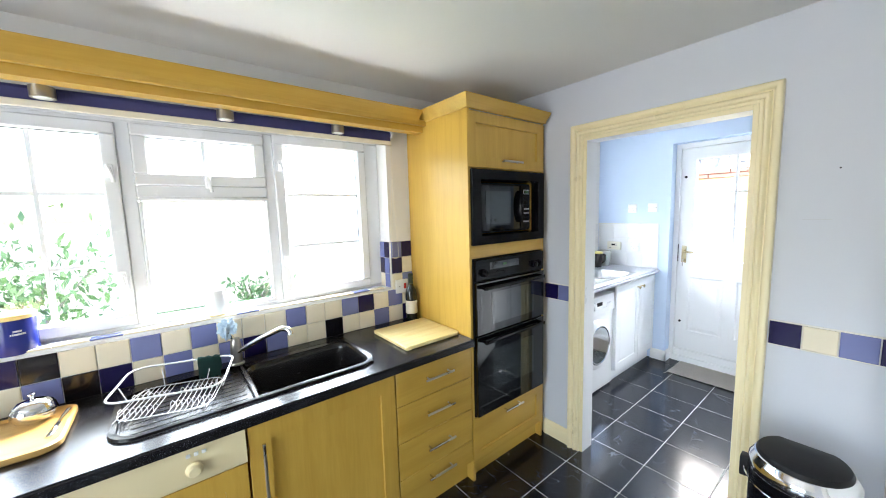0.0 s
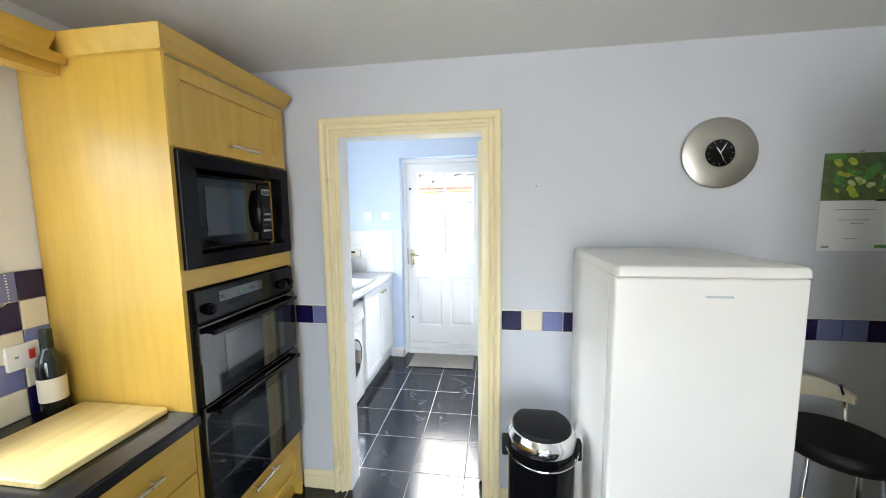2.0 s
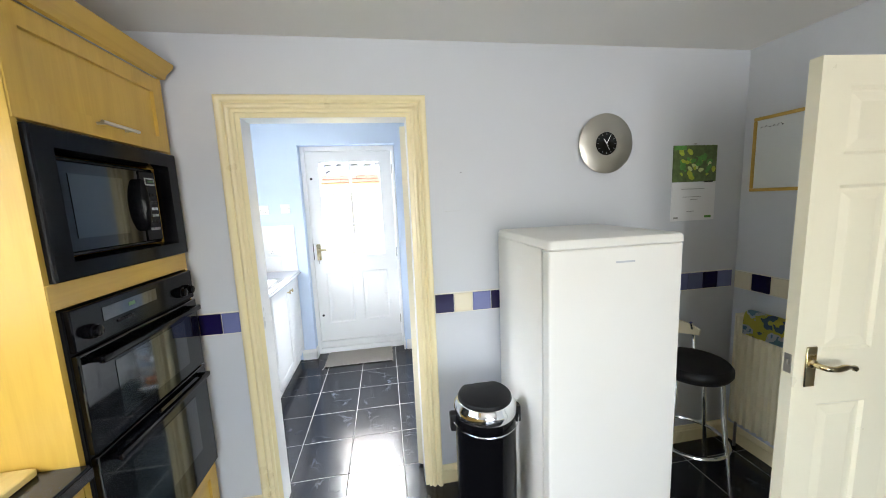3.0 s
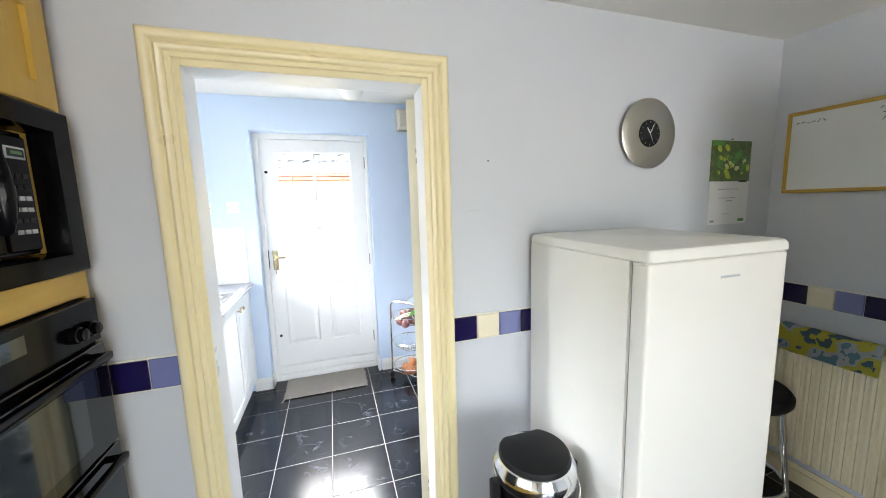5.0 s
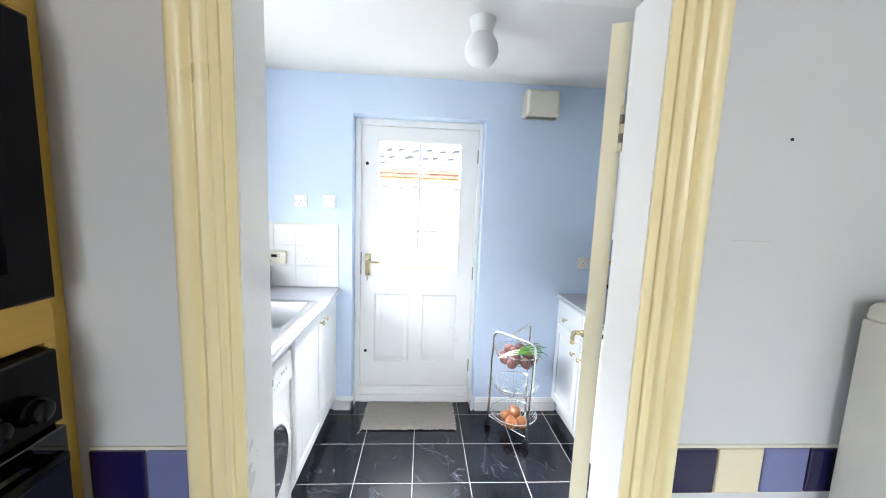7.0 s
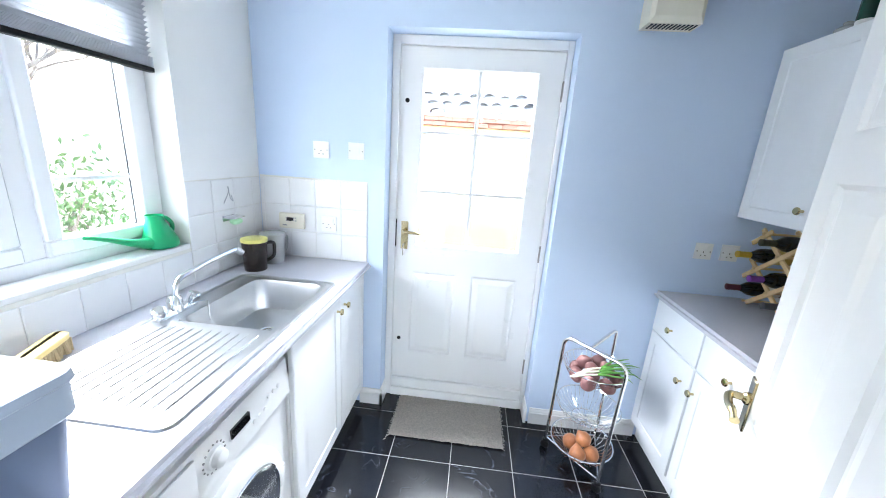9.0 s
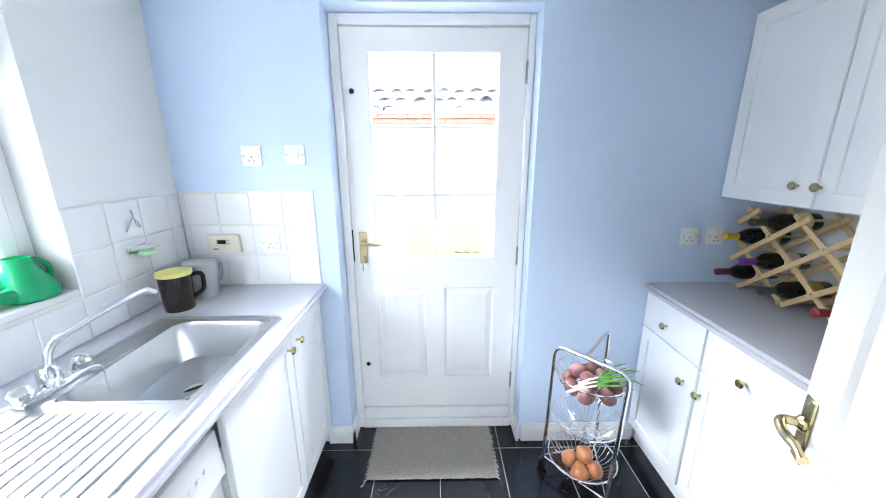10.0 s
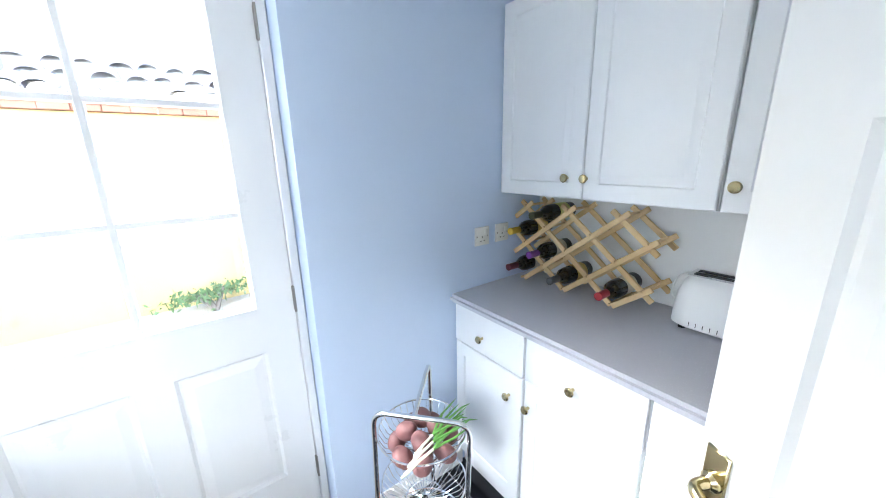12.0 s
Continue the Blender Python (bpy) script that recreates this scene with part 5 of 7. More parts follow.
def jug(name, x, y, r, h, body, lid, label, turn):
    t = thing(name, label, "jug", (x, y, UTOP))
    m = pose(x, y, UTOP)
    part("vessel", lathe([(r * 0.86, 0.0), (r * 0.88, 0.004), (r, h), (r * 0.96, h), (r * 0.84, 0.008), (0, 0.008)], 28, m), body, t)
    part("lid", lathe([(r * 1.02, h - 0.002), (r * 1.04, h + 0.004), (r * 1.03, h + 0.014), (r * 0.8, h + 0.018), (0, h + 0.020)], 28, m), lid, t)
    a = radians(turn)
    c, s = math.cos(a), math.sin(a)
    pts = bend([(x + c * r * 0.95, y + s * r * 0.95, UTOP + h * 0.88), (x + c * (r + 0.045), y + s * (r + 0.045), UTOP + h * 0.86),
                (x + c * (r + 0.042), y + s * (r + 0.042), UTOP + h * 0.35), (x + c * r * 0.92, y + s * r * 0.92, UTOP + h * 0.22)], 0.02, 4)
    part("handle", tube(pts, 0.009, 8), body, t)
    for i in range(7):
        aa = a + math.pi * 0.62
        p = Vector((x + math.cos(aa) * (r * 0.94 + 0.002), y + math.sin(aa) * (r * 0.94 + 0.002), UTOP + h * (0.2 + 0.09 * i)))
        q = p + Vector((-math.sin(aa), math.cos(aa), 0)) * 0.014
        part("scale_mark", rod(p, q, 0.0012, 5), M_KEY, t)
    return t


jug("measuring_jug", 3.735, 2.085, 0.060, 0.150, M_COFFEE, M_YELLOW, "dark brown plastic jug with yellow lid on the worktop", -30)
jug("storage_jug", 3.880, 2.075, 0.066, 0.150, M_SMOKE, M_SMOKE, "clouded clear plastic jug beside the brown one", -10)

wc = thing("watering_can", "green plastic watering can with long thin spout", "watering can", (3.395, 2.262, 1.135))
oval = lambda cx, z, r, k=0.9: [(3.400 + cx + r * math.cos(i * math.pi / 14), 2.272 + r * k * math.sin(i * math.pi / 14), 1.135 + z) for i in range(28)]
bm = loft([oval(0.004, 0.0, 0.056), oval(0.004, 0.005, 0.064), oval(0.003, 0.026, 0.067), oval(0.001, 0.045, 0.061), oval(-0.004, 0.080, 0.046), oval(-0.010, 0.112, 0.034),
           oval(-0.012, 0.132, 0.031, 1), oval(-0.012, 0.136, 0.033, 1), oval(-0.012, 0.136, 0.029, 1), oval(-0.010, 0.110, 0.030)], True, True)
part("body", bm, M_GREEN, wc)
part("spout", tube([(3.370, 2.268, 1.164), (3.325, 2.266, 1.168), (3.280, 2.264, 1.180), (3.235, 2.262, 1.196), (3.185, 2.259, 1.216), (3.135, 2.256, 1.232), (3.110, 2.255, 1.238)],
                   [0.028, 0.021, 0.015, 0.011, 0.0085, 0.0065, 0.005], 12), M_GREEN, wc)
part("handle", tube(bend([(3.413, 2.272, 1.252), (3.440, 2.273, 1.256), (3.475, 2.273, 1.221), (3.459, 2.273, 1.176)], 0.025), 0.008, 8), M_GREEN, wc)

# soap dish and tile picture
so = thing("soap_dish", "chrome wall soap dish with green soap", "soap dish", (3.74, UY1, 1.20))
bm = box(3.685, 3.775, UY1 - 0.010, UY1, 1.195, 1.225, 0.004, 2)
bm_box(bm, 3.690, 3.770, UY1 - 0.07, UY1 - 0.008, 1.212, 1.222, 0.004, 2)
part("bracket", bm, M_CHROME, so)
part("soap", loft([[(x, y, z) for x, y in rounded(3.705 + d, 3.765 - d, UY1 - 0.065 + d, UY1 - 0.02 - d, 0.018, 4)] for d, z in ((0.010, 1.180), (0.0, 1.188), (0.0, 1.200), (0.008, 1.210))]), mat("green_soap", (0.45, 0.78, 0.50), 0.4, bump=0.0), so)

# ---- switches and sockets ----


def plate(name, y0, y1, z0, z1, x, label, kind):
    t = thing(name, label, "switch" if "switch" in name else "socket", (x, (y0 + y1) / 2, z0), group="wall plates")
    part("plate", box(x - 0.009, x, y0, y1, z0, z1, 0.003, 2), M_PLASTW, t)
    yc, zc = (y0 + y1) / 2, (z0 + z1) / 2
    for y in (y0 + 0.010, y1 - 0.010):
        part("screw", lathe([(0.0035, 0), (0.003, 0.0015), (0, 0.0015)], 10, pose(x - 0.009, y, zc, 0, -90, 0)), M_SATIN, t)
    if kind == "rocker":
        part("rocker", box(x - 0.014, x - 0.008, yc - 0.018, yc + 0.018, zc - 0.016, zc + 0.016, 0.003, 2), M_PLASTW, t)
    else:
        part("rocker", box(x - 0.013, x - 0.008, yc - 0.030, yc - 0.014, zc + 0.004, zc + 0.030, 0.002, 2), M_PLASTW, t)
        for dy, dz, w, h in ((0.0, -0.004, 0.004, 0.008), (-0.011, -0.022, 0.007, 0.004), (0.011, -0.022, 0.007, 0.004)):
            part("slot", box(x - 0.0098, x - 0.0088, yc + dy - w / 2, yc + dy + w / 2, zc + dz - h / 2, zc + dz + h / 2), M_BLACKM, t, smooth=False)
    return t


X = UX1
plate("spur_switch", 1.801, 1.889, 1.524, 1.612, X, "white fused switch plate on the blue wall", "socket")
plate("light_switch", 1.605, 1.693, 1.528, 1.616, X, "white light switch plate on the blue wall", "rocker")
plate("wall_socket", 1.762, 1.848, 1.121, 1.207, X - 0.009, "white spur plate on the white tiles", "socket")
plate("wall_socket", -0.268, -0.182, 1.142, 1.228, X, "white wall socket above the grey worktop", "socket")
plate("wall_socket", -0.398, -0.312, 1.143, 1.229, X, "white wall socket beside the wine rack", "socket")
M_IVORY = mat("ivory_plastic", (0.76, 0.72, 0.60), 0.4, bump=0.0)
th = thing("heating_programmer", "ivory heating programmer with small display on tiles", "heating control", (X, 2.02, 1.12))
part("case", box(X - 0.035, X - 0.009, 1.945, 2.092, 1.121, 1.209, 0.008, 3), M_IVORY, th)
part("display", box(X - 0.0362, X - 0.035, 2.005, 2.045, 1.166, 1.186), M_BLKGLASS, th)
for dy, dz in ((0.020, 0.008), (0.020, -0.008), (-0.022, 0.008), (-0.022, -0.008), (-0.034, 0.008), (-0.034, -0.008)):
    part("button", box(X - 0.037, X - 0.035, 2.055 + dy - 0.03 - 0.004, 2.055 + dy - 0.03 + 0.004, 1.176 + dz - 0.003, 1.176 + dz + 0.003), M_KEY, th, smooth=False)
part("badge", box(X - 0.0362, X - 0.035, 2.045, 2.070, 1.137, 1.145), M_KEY, th, smooth=False)

vb = thing("vent_box", "ivory plastic fan housing high on the blue wall", "extractor fan", (X, 0.19, 2.2))
part("housing", loft([[(X, y, z) for y, z in ((0.080, 2.200), (0.306, 2.200), (0.306, 2.375), (0.080, 2.375))],
                      [(X - 0.10, y, z) for y, z in ((0.080, 2.200), (0.306, 2.200), (0.306, 2.375), (0.080, 2.375))],
                      [(X - 0.115, y, z) for y, z in ((0.100, 2.225), (0.290, 2.225), (0.290, 2.360), (0.100, 2.360))]]), M_IVORY, vb, smooth=False)
for i in range(12):
    part("grille_slot", box(X - 0.09, X - 0.03, 0.093 + i * 0.017, 0.101 + i * 0.017, 2.198, 2.201), M_BLACKM, vb, smooth=False)

gl = thing("ceiling_globe_lamp", "white glass globe ceiling lamp, unlit", "ceiling lamp", (3.22, 0.734, UZ))
part("holder", lathe([(0.062, UZ), (0.062, UZ - 0.012), (0.050, UZ - 0.045), (0.050, UZ - 0.07), (0.044, UZ - 0.075)], 32, pose(3.22, 0.734, 0)), M_PLASTW, gl)
part("globe", lathe([(0.042, 2.372), (0.060, 2.350), (0.076, 2.318), (0.080, 2.290), (0.074, 2.262), (0.055, 2.236), (0.028, 2.222), (0, 2.219)], 32, pose(3.22, 0.734, 0.010)), M_PLASTW, gl)

# venetian blind, half raised
bl = thing("venetian_blind", "grey venetian blind, half raised in the utility window", "blind", (3.02, 2.265, 2.1))
part("head_rail", box(2.575, 3.468, 2.250, 2.290, 2.090, 2.118, 0.003), M_SLAT, bl)
for i in range(13):
    z = 1.875 + i * 0.017
    bm = bmesh.new()
    m = pose(3.02, 2.268, z, -38, 0, 0)
    pr = [(-0.0125, 0), (-0.004, 0.002), (0.004, 0.002), (0.0125, 0)]
    for a, b in zip(pr, pr[1:]):
        bm.faces.new([bm.verts.new(m @ Vector(v)) for v in ((-0.443, a[0], a[1]), (0.443, a[0], a[1]), (0.443, b[0], b[1]), (-0.443, b[0], b[1]))])
    bmesh.ops.remove_doubles(bm, verts=bm.verts, dist=1e-5)
    bmesh.ops.solidify(bm, geom=bm.faces[:], thickness=0.0008)
    part("slat", bm, M_SLAT, bl)
bm = bmesh.new()
for i in range(10):
    bm_box(bm, 2.578, 3.463, 2.255, 2.281, 1.832 + i * 0.0035, 1.834 + i * 0.0035)
tagged(part("slat_stack", bm, M_SLAT, bl, smooth=False), kind="stuff")
part("bottom_rail", box(2.577, 3.466, 2.254, 2.282, 1.812, 1.830, 0.003), M_BLACKM, bl, "dark bottom rail")
for x in (2.72, 3.02, 3.32):
    part("cord", rod((x, 2.268, 1.82), (x, 2.268, 2.10), 0.0012, 5), M_PLASTW, bl)

# ---- utility room, cabinet side ----
VF = -0.062
for x0, x1, k1, k2 in ((3.606, 4.010, 3.830, 3.672), (3.174, 3.602, 3.400, 3.575), (2.742, 3.170, 2.955, 2.790)):
    utility_unit("utility_base_cabinet", x0, x1, [(x0 + 0.003, x1 - 0.003, 0.722, 0.898, "drawer"), (x0 + 0.003, x1 - 0.003, 0.115, 0.716, "door")],
                 [(k1, 0.797), (k2, 0.615)], "white foil base cabinet with one drawer and brass knobs", 1, VF, UY0 + 0.005)
worktop("cabinet_worktop", 2.30, 4.013, UY0, -0.034, 0.945, -0.034, [(2.74, 4.013, UY0 + 0.002, -0.034)], "grey laminate worktop over the white cabinets")
utility_unit("wall_cabinet", 3.177, 4.010, [(3.597, 4.007, 1.377, 2.140, "door"), (3.180, 3.593, 1.377, 2.140, "door")], [(3.660, 1.455), (3.580, 1.455)],
             "white foil double wall cabinet with brass knobs", 1, -0.338, UY0 + 0.005, 1.375, 2.142, False)
utility_unit("wall_cabinet", 2.742, 3.173, [(2.745, 3.170, 1.377, 2.140, "door")], [(3.140, 1.449)],
             "white foil single wall cabinet with brass knob", 1, -0.338, UY0 + 0.005, 1.375, 2.142, False)

# bottles standing on the wall cabinets
M_GREENB = mat("dark_green_bottle", (0.01, 0.05, 0.035), 0.2, bump=0.0)
M_NAVYB = mat("navy_canister", (0.02, 0.03, 0.14), 0.3, bump=0.0)
M_LILACB = mat("lilac_canister", (0.45, 0.38, 0.60), 0.35, bump=0.0)
for x, y, r, h, body, cap, lab in ((3.73, -0.40, 0.030, 0.19, M_PLASTW, M_PLASTW, "white spray bottle with dark green label on the cabinet"),
                                   (3.62, -0.42, 0.032, 0.18, M_NAVYB, M_PLASTW, "navy blue aerosol can on the cabinet"),
                                   (3.54, -0.42, 0.034, 0.15, M_LILACB, M_PLASTW, "lilac cleaning bottle on the cabinet"),
                                   (3.92, -0.50, 0.040, 0.09, M_SMOKE, M_SMOKE, "small clear plastic tub on the cabinet")):
    t = thing("cleaning_bottle", lab, "bottle", (x, y, 2.142), group="bottles on the wall cabinet")
    m = pose(x, y, 2.142)
    part("bottle", lathe([(r * 0.95, 0), (r, 0.005), (r, h * 0.68), (r * 0.6, h * 0.80), (r * 0.38, h * 0.84), (r * 0.38, h * 0.88)], 20, m), body, t)
    part("cap", lathe([(r * 0.42, h * 0.86), (r * 0.42, h * 0.96), (r * 0.25, h), (0, h)], 16, m), cap, t)
    part("label", lathe([(r * 1.008, h * 0.14), (r * 1.012, h * 0.16), (r * 1.012, h * 0.56), (r * 1.008, h * 0.58)], 20, m), M_GREENB if body is M_PLASTW else body, t)

# wine rack
RY0, RY1, RZ = -0.442, -0.600, 0.945
wr = thing("wine_rack", "folding pale wooden lattice wine rack on the grey worktop", "wine rack", (3.68, -0.52, RZ))


def clip(x0, k):
    """The stretch of a slanted slat from (x0, foot) inside the rack's outline."""
    pts = [(x0 + k * (z / 0.80), z) for z in (0.006, 0.385)]
    (a, za), (b, zb) = pts
    lo_, hi = 0.0, 1.0
    for lim, sgn in ((3.352, 1), (4.004, -1)):
        fa, fb = sgn * (a - lim), sgn * (b - lim)
        if fa < 0 and fb < 0:
            return None
        if fa < 0:
            lo_ = max(lo_, fa / (fa - fb))
        elif fb < 0:
            hi = min(hi, fa / (fa - fb))
    if hi - lo_ < 0.18:
        return None
    f = lambda t: (a + (b - a) * t, RZ + za + (zb - za) * t)
    return f(lo_), f(hi)


for yy in (RY0, RY1):
    for k, off, starts in ((-1, 0.0, (4.386, 4.164, 3.942, 3.720, 3.498)), (1, -0.013, (3.942, 3.720, 3.498, 3.276, 3.054))):
        for x0 in starts:
            c = clip(x0, k)
            if not c:
                continue
            (xa, za), (xb, zb) = c
            d = Vector((xb - xa, 0, zb - za))
            n = Vector((-d.z, 0, d.x)).normalized() * 0.011
            bm = loft([[Vector((xa, yy + off, za)) + n, Vector((xb, yy + off, zb)) + n, Vector((xb, yy + off, zb)) - n, Vector((xa, yy + off, za)) - n],
                       [Vector((xa, yy + off - 0.012, za)) + n, Vector((xb, yy + off - 0.012, zb)) + n, Vector((xb, yy + off - 0.012, zb)) - n, Vector((xa, yy + off - 0.012, za)) - n]])
            bmesh.ops.recalc_face_normals(bm, faces=bm.faces)
            bmesh.ops.bevel(bm, geom=bm.edges[:], offset=0.0025, segments=1, affect='EDGES')
            part("slat", bm, M_RACKW, wr)
for x, z in ((3.942, 0.012), (3.720, 0.012), (3.498, 0.012), (3.942, 0.190), (3.720, 0.190), (3.498, 0.190), (3.831, 0.098), (3.609, 0.098), (3.387, 0.098), (3.831, 0.278), (3.609, 0.278), (3.387, 0.278), (3.942, 0.367), (3.720, 0.367), (3.498, 0.367)):
    part("dowel", rod((x, RY0 + 0.008, RZ + z), (x, RY1 - 0.03, RZ + z), 0.006, 8), M_RACKW, wr)
M_WINE = mat("dark_wine_glass", (0.008, 0.010, 0.008), 0.06, vary=0.1, bump=0.0, coat=0.4)


def foil(name, c):
    return mat(name, c, 0.35, metal=0.3, bump=0.0)


M_LABELW = mat("cream_paper_label", (0.72, 0.66, 0.52), 0.7, bump=0.02)
M_LABELG = mat("gold_paper_label", (0.55, 0.38, 0.10), 0.5, bump=0.02)


def wine_bottle(m, cap, label_mat, label, h=0.30, group="wine bottles in the rack"):
    t = thing("wine_bottle", label, "bottle", (0, 0, 0), group=group)
    t.matrix_basis = m
    k = h / 0.30
    part("bottle", lathe([(0.030, 0), (0.037, 0.004), (0.038, 0.17 * k), (0.034, 0.195 * k), (0.018, 0.225 * k), (0.0145, 0.24 * k), (0.0142, 0.29 * k), (0.012, 0.30 * k), (0, 0.30 * k)], 24, m), M_WINE, t)
    part("capsule", lathe([(0.0158, 0.235 * k), (0.0158, 0.285 * k), (0.0165, 0.288 * k), (0.0165, 0.299 * k), (0.013, 0.3015 * k), (0, 0.302 * k)], 20, m), cap, t)
    part("label", lathe([(0.0386, 0.05 * k), (0.0388, 0.052 * k), (0.0388, 0.13 * k), (0.0386, 0.132 * k)], 24, m), label_mat, t)
    return t


for x, z, c, lm, nm in ((3.952, 1.198, foil("yellow_foil", (0.72, 0.48, 0.05)), M_LABELG, "dark wine bottle with yellow capsule lying in the rack"),
                        (3.832, 1.286, foil("black_yellow_foil", (0.05, 0.05, 0.02)), M_YELLOW, "dark wine bottle with black capsule lying in the rack"),
                        (3.838, 1.106, foil("purple_foil", (0.20, 0.06, 0.33)), M_LABELW, "dark wine bottle with purple capsule lying in the rack"),
                        (3.958, 1.020, foil("wine_red_foil", (0.12, 0.02, 0.04)), M_LABELW, "dark wine bottle with dark red capsule lying in the rack"),
                        (3.722, 1.014, foil("grey_foil", (0.10, 0.10, 0.11)), M_LABELG, "dark wine bottle with grey capsule and gold label"),
                        (3.500, 1.014, foil("red_foil", (0.40, 0.03, 0.04)), M_LABELW, "dark wine bottle with red capsule lying in the rack")):
    wine_bottle(pose(x, -0.635, z, -90, 0, 0), c, lm, nm, 0.285)

# toaster
ts = thing("toaster", "white two-slot toaster on the grey worktop", "toaster", (3.125, -0.56, 0.945))
rr = lambda d, z, e=0: [(x, y, z) for x, y in rounded(2.975 + d, 3.295 - d, -0.625 + d, -0.445 - d, 0.055, 6)]
part("shell", loft([rr(0.012, 0.957), rr(0, 0.965), rr(0.001, 1.02), rr(0.006, 1.07), rr(0.016, 1.11), rr(0.032, 1.132), rr(0.05, 1.138)]), M_APPL, ts)
part("slot", box(3.020, 3.250, -0.565, -0.540, 1.1375, 1.1395), M_BLACKM, ts, smooth=False)
part("slot", box(3.020, 3.250, -0.525, -0.500, 1.1375, 1.1395), M_BLACKM, ts, smooth=False)
part("slot_surround", box(3.005, 3.265, -0.580, -0.485, 1.136, 1.1378, 0.0005), M_CHROME, ts)
for x in (3.015, 3.255):
    for y in (-0.59, -0.48):
        part("foot", lathe([(0.012, 0), (0.012, 0.013)], 10, pose(x, y, 0.945)), M_BLACKM, ts)
for i in range(10):
    part("vent", box(3.045 + i * 0.020, 3.047 + i * 0.020, -0.4468, -0.4448, 0.970, 0.985), M_BLACKM, ts, smooth=False)
part("cord", tube(bend([(3.285, -0.55, 1.00), (3.330, -0.555, 1.02), (3.325, -0.58, 1.10), (3.275, -0.615, 1.12), (3.255, -0.632, 1.05)], 0.03), 0.004, 8), M_PLASTW, ts)

# ---- vegetable trolley ----
vt = thing("vegetable_trolley", "chrome three-tier wire vegetable trolley on castors", "trolley", (3.75, 0.31, 0))
LA, LB, LC = Vector((3.825, 0.470, 0)), Vector((3.575, 0.262, 0)), Vector((3.880, 0.180, 0))
up = lambda v, z: Vector((v.x, v.y, z))
mid = (LA + LB) / 2
part("front_hoop", tube(bend([up(LA, 0.055), up(LA + Vector((-0.022, -0.006, 0)), 0.722), up(LB + Vector((-0.018, -0.016, 0)), 0.722), up(LB, 0.055)], 0.055, 6), 0.009, 10), M_CHROME, vt)
part("back_leg", tube(bend([up(LC, 0.055), up(LC, 0.745), up(LC.lerp(mid, 0.18), 0.748), up(mid, 0.722)], 0.03, 5), 0.009, 10), M_CHROME, vt)
for p in (LA, LB, LC):
    w_ = part("castor", lathe([(0.006, -0.011), (0.020, -0.012), (0.025, -0.006), (0.025, 0.006), (0.020, 0.012), (0.006, 0.011)], 16, Matrix.Translation((p.x, p.y, 0.025)) @ pose(0, 0, 0, 90, 0, 40)), M_BLACKM, vt)
    part("fork", box(p.x - 0.012, p.x + 0.012, p.y - 0.016, p.y + 0.016, 0.045, 0.062, 0.004), M_BLACKM, vt)
cc = (LA + LB + LC) / 3 + Vector((-0.005, 0.0, 0))
BR = 0.158
for zr in (0.600, 0.370, 0.145):
    ring = lambda r, z, n=40: [(cc.x + r * math.cos(2 * math.pi * i / n), cc.y + r * math.sin(2 * math.pi * i / n), z) for i in range(n)]
    bk = part("basket_rim", tube(ring(BR, zr), 0.0035, 6, True), M_CHROME, vt)
    part("inner_ring", tube(ring(BR * 0.45, zr - 0.085), 0.0025, 6, True), M_CHROME, bk)
    for i in range(36):
        a = 2 * math.pi * i / 36
        c, s = math.cos(a), math.sin(a)
        bm = tube([(cc.x + c * BR, cc.y + s * BR, zr), (cc.x + c * BR * 0.86, cc.y + s * BR * 0.86, zr - 0.045), (cc.x + c * BR * 0.45, cc.y + s * BR * 0.45, zr - 0.085), (cc.x + c * 0.012, cc.y + s * 0.012, zr - 0.088)], 0.0014, 4)
        part("wire", bm, M_CHROME, bk)
part("base_ring", tube(bend([up(LA, 0.075), up(mid, 0.07), up(LB, 0.075), up(LC, 0.075), up(LA, 0.075)], 0.02), 0.004, 6), M_CHROME, vt)

M_POTATO = mat("red_potato_skin", (0.18, 0.080, 0.080), 0.6, vary=0.3, scale=22, bump=0.15, bscale=60)
M_ONION = mat("onion_skin", (0.46, 0.18, 0.075), 0.32, vary=0.4, scale=14, bump=0.05, bscale=40, stretch=(3, 3, 0.4))
M_SPRING = mat("spring_onion_green", (0.10, 0.28, 0.05), 0.45, vary=0.3, bump=0.0)
M_SPRINGW = mat("spring_onion_white", (0.75, 0.78, 0.62), 0.4, vary=0.1, bump=0.0)


def lump(c, r, seed, squash=(1, 1, 1), tip=0.0):
    rng_ = random.Random(seed)
    bm = bmesh.new()
    bmesh.ops.create_icosphere(bm, subdivisions=3, radius=1)
    q = Euler((rng_.uniform(0, 6), rng_.uniform(0, 6), rng_.uniform(0, 6))).to_matrix() if not tip else Euler((rng_.uniform(-0.7, 0.7), rng_.uniform(-0.7, 0.7), 0)).to_matrix()
    for v in bm.verts:
        n = 1 + 0.10 * noise.noise(v.co * 1.6 + Vector((seed * 3.1, 0, 0)))
        p = Vector((v.co.x * squash[0], v.co.y * squash[1], v.co.z * squash[2])) * n
        if tip and v.co.z > 0.75:
            p.z += tip * (v.co.z - 0.75) * 4
            p.x *= 1 - 0.6 * (v.co.z - 0.75) * 4 * 0.9
            p.y *= 1 - 0.6 * (v.co.z - 0.75) * 4 * 0.9
        v.co = q @ (p * r) + Vector(c)
    return bm


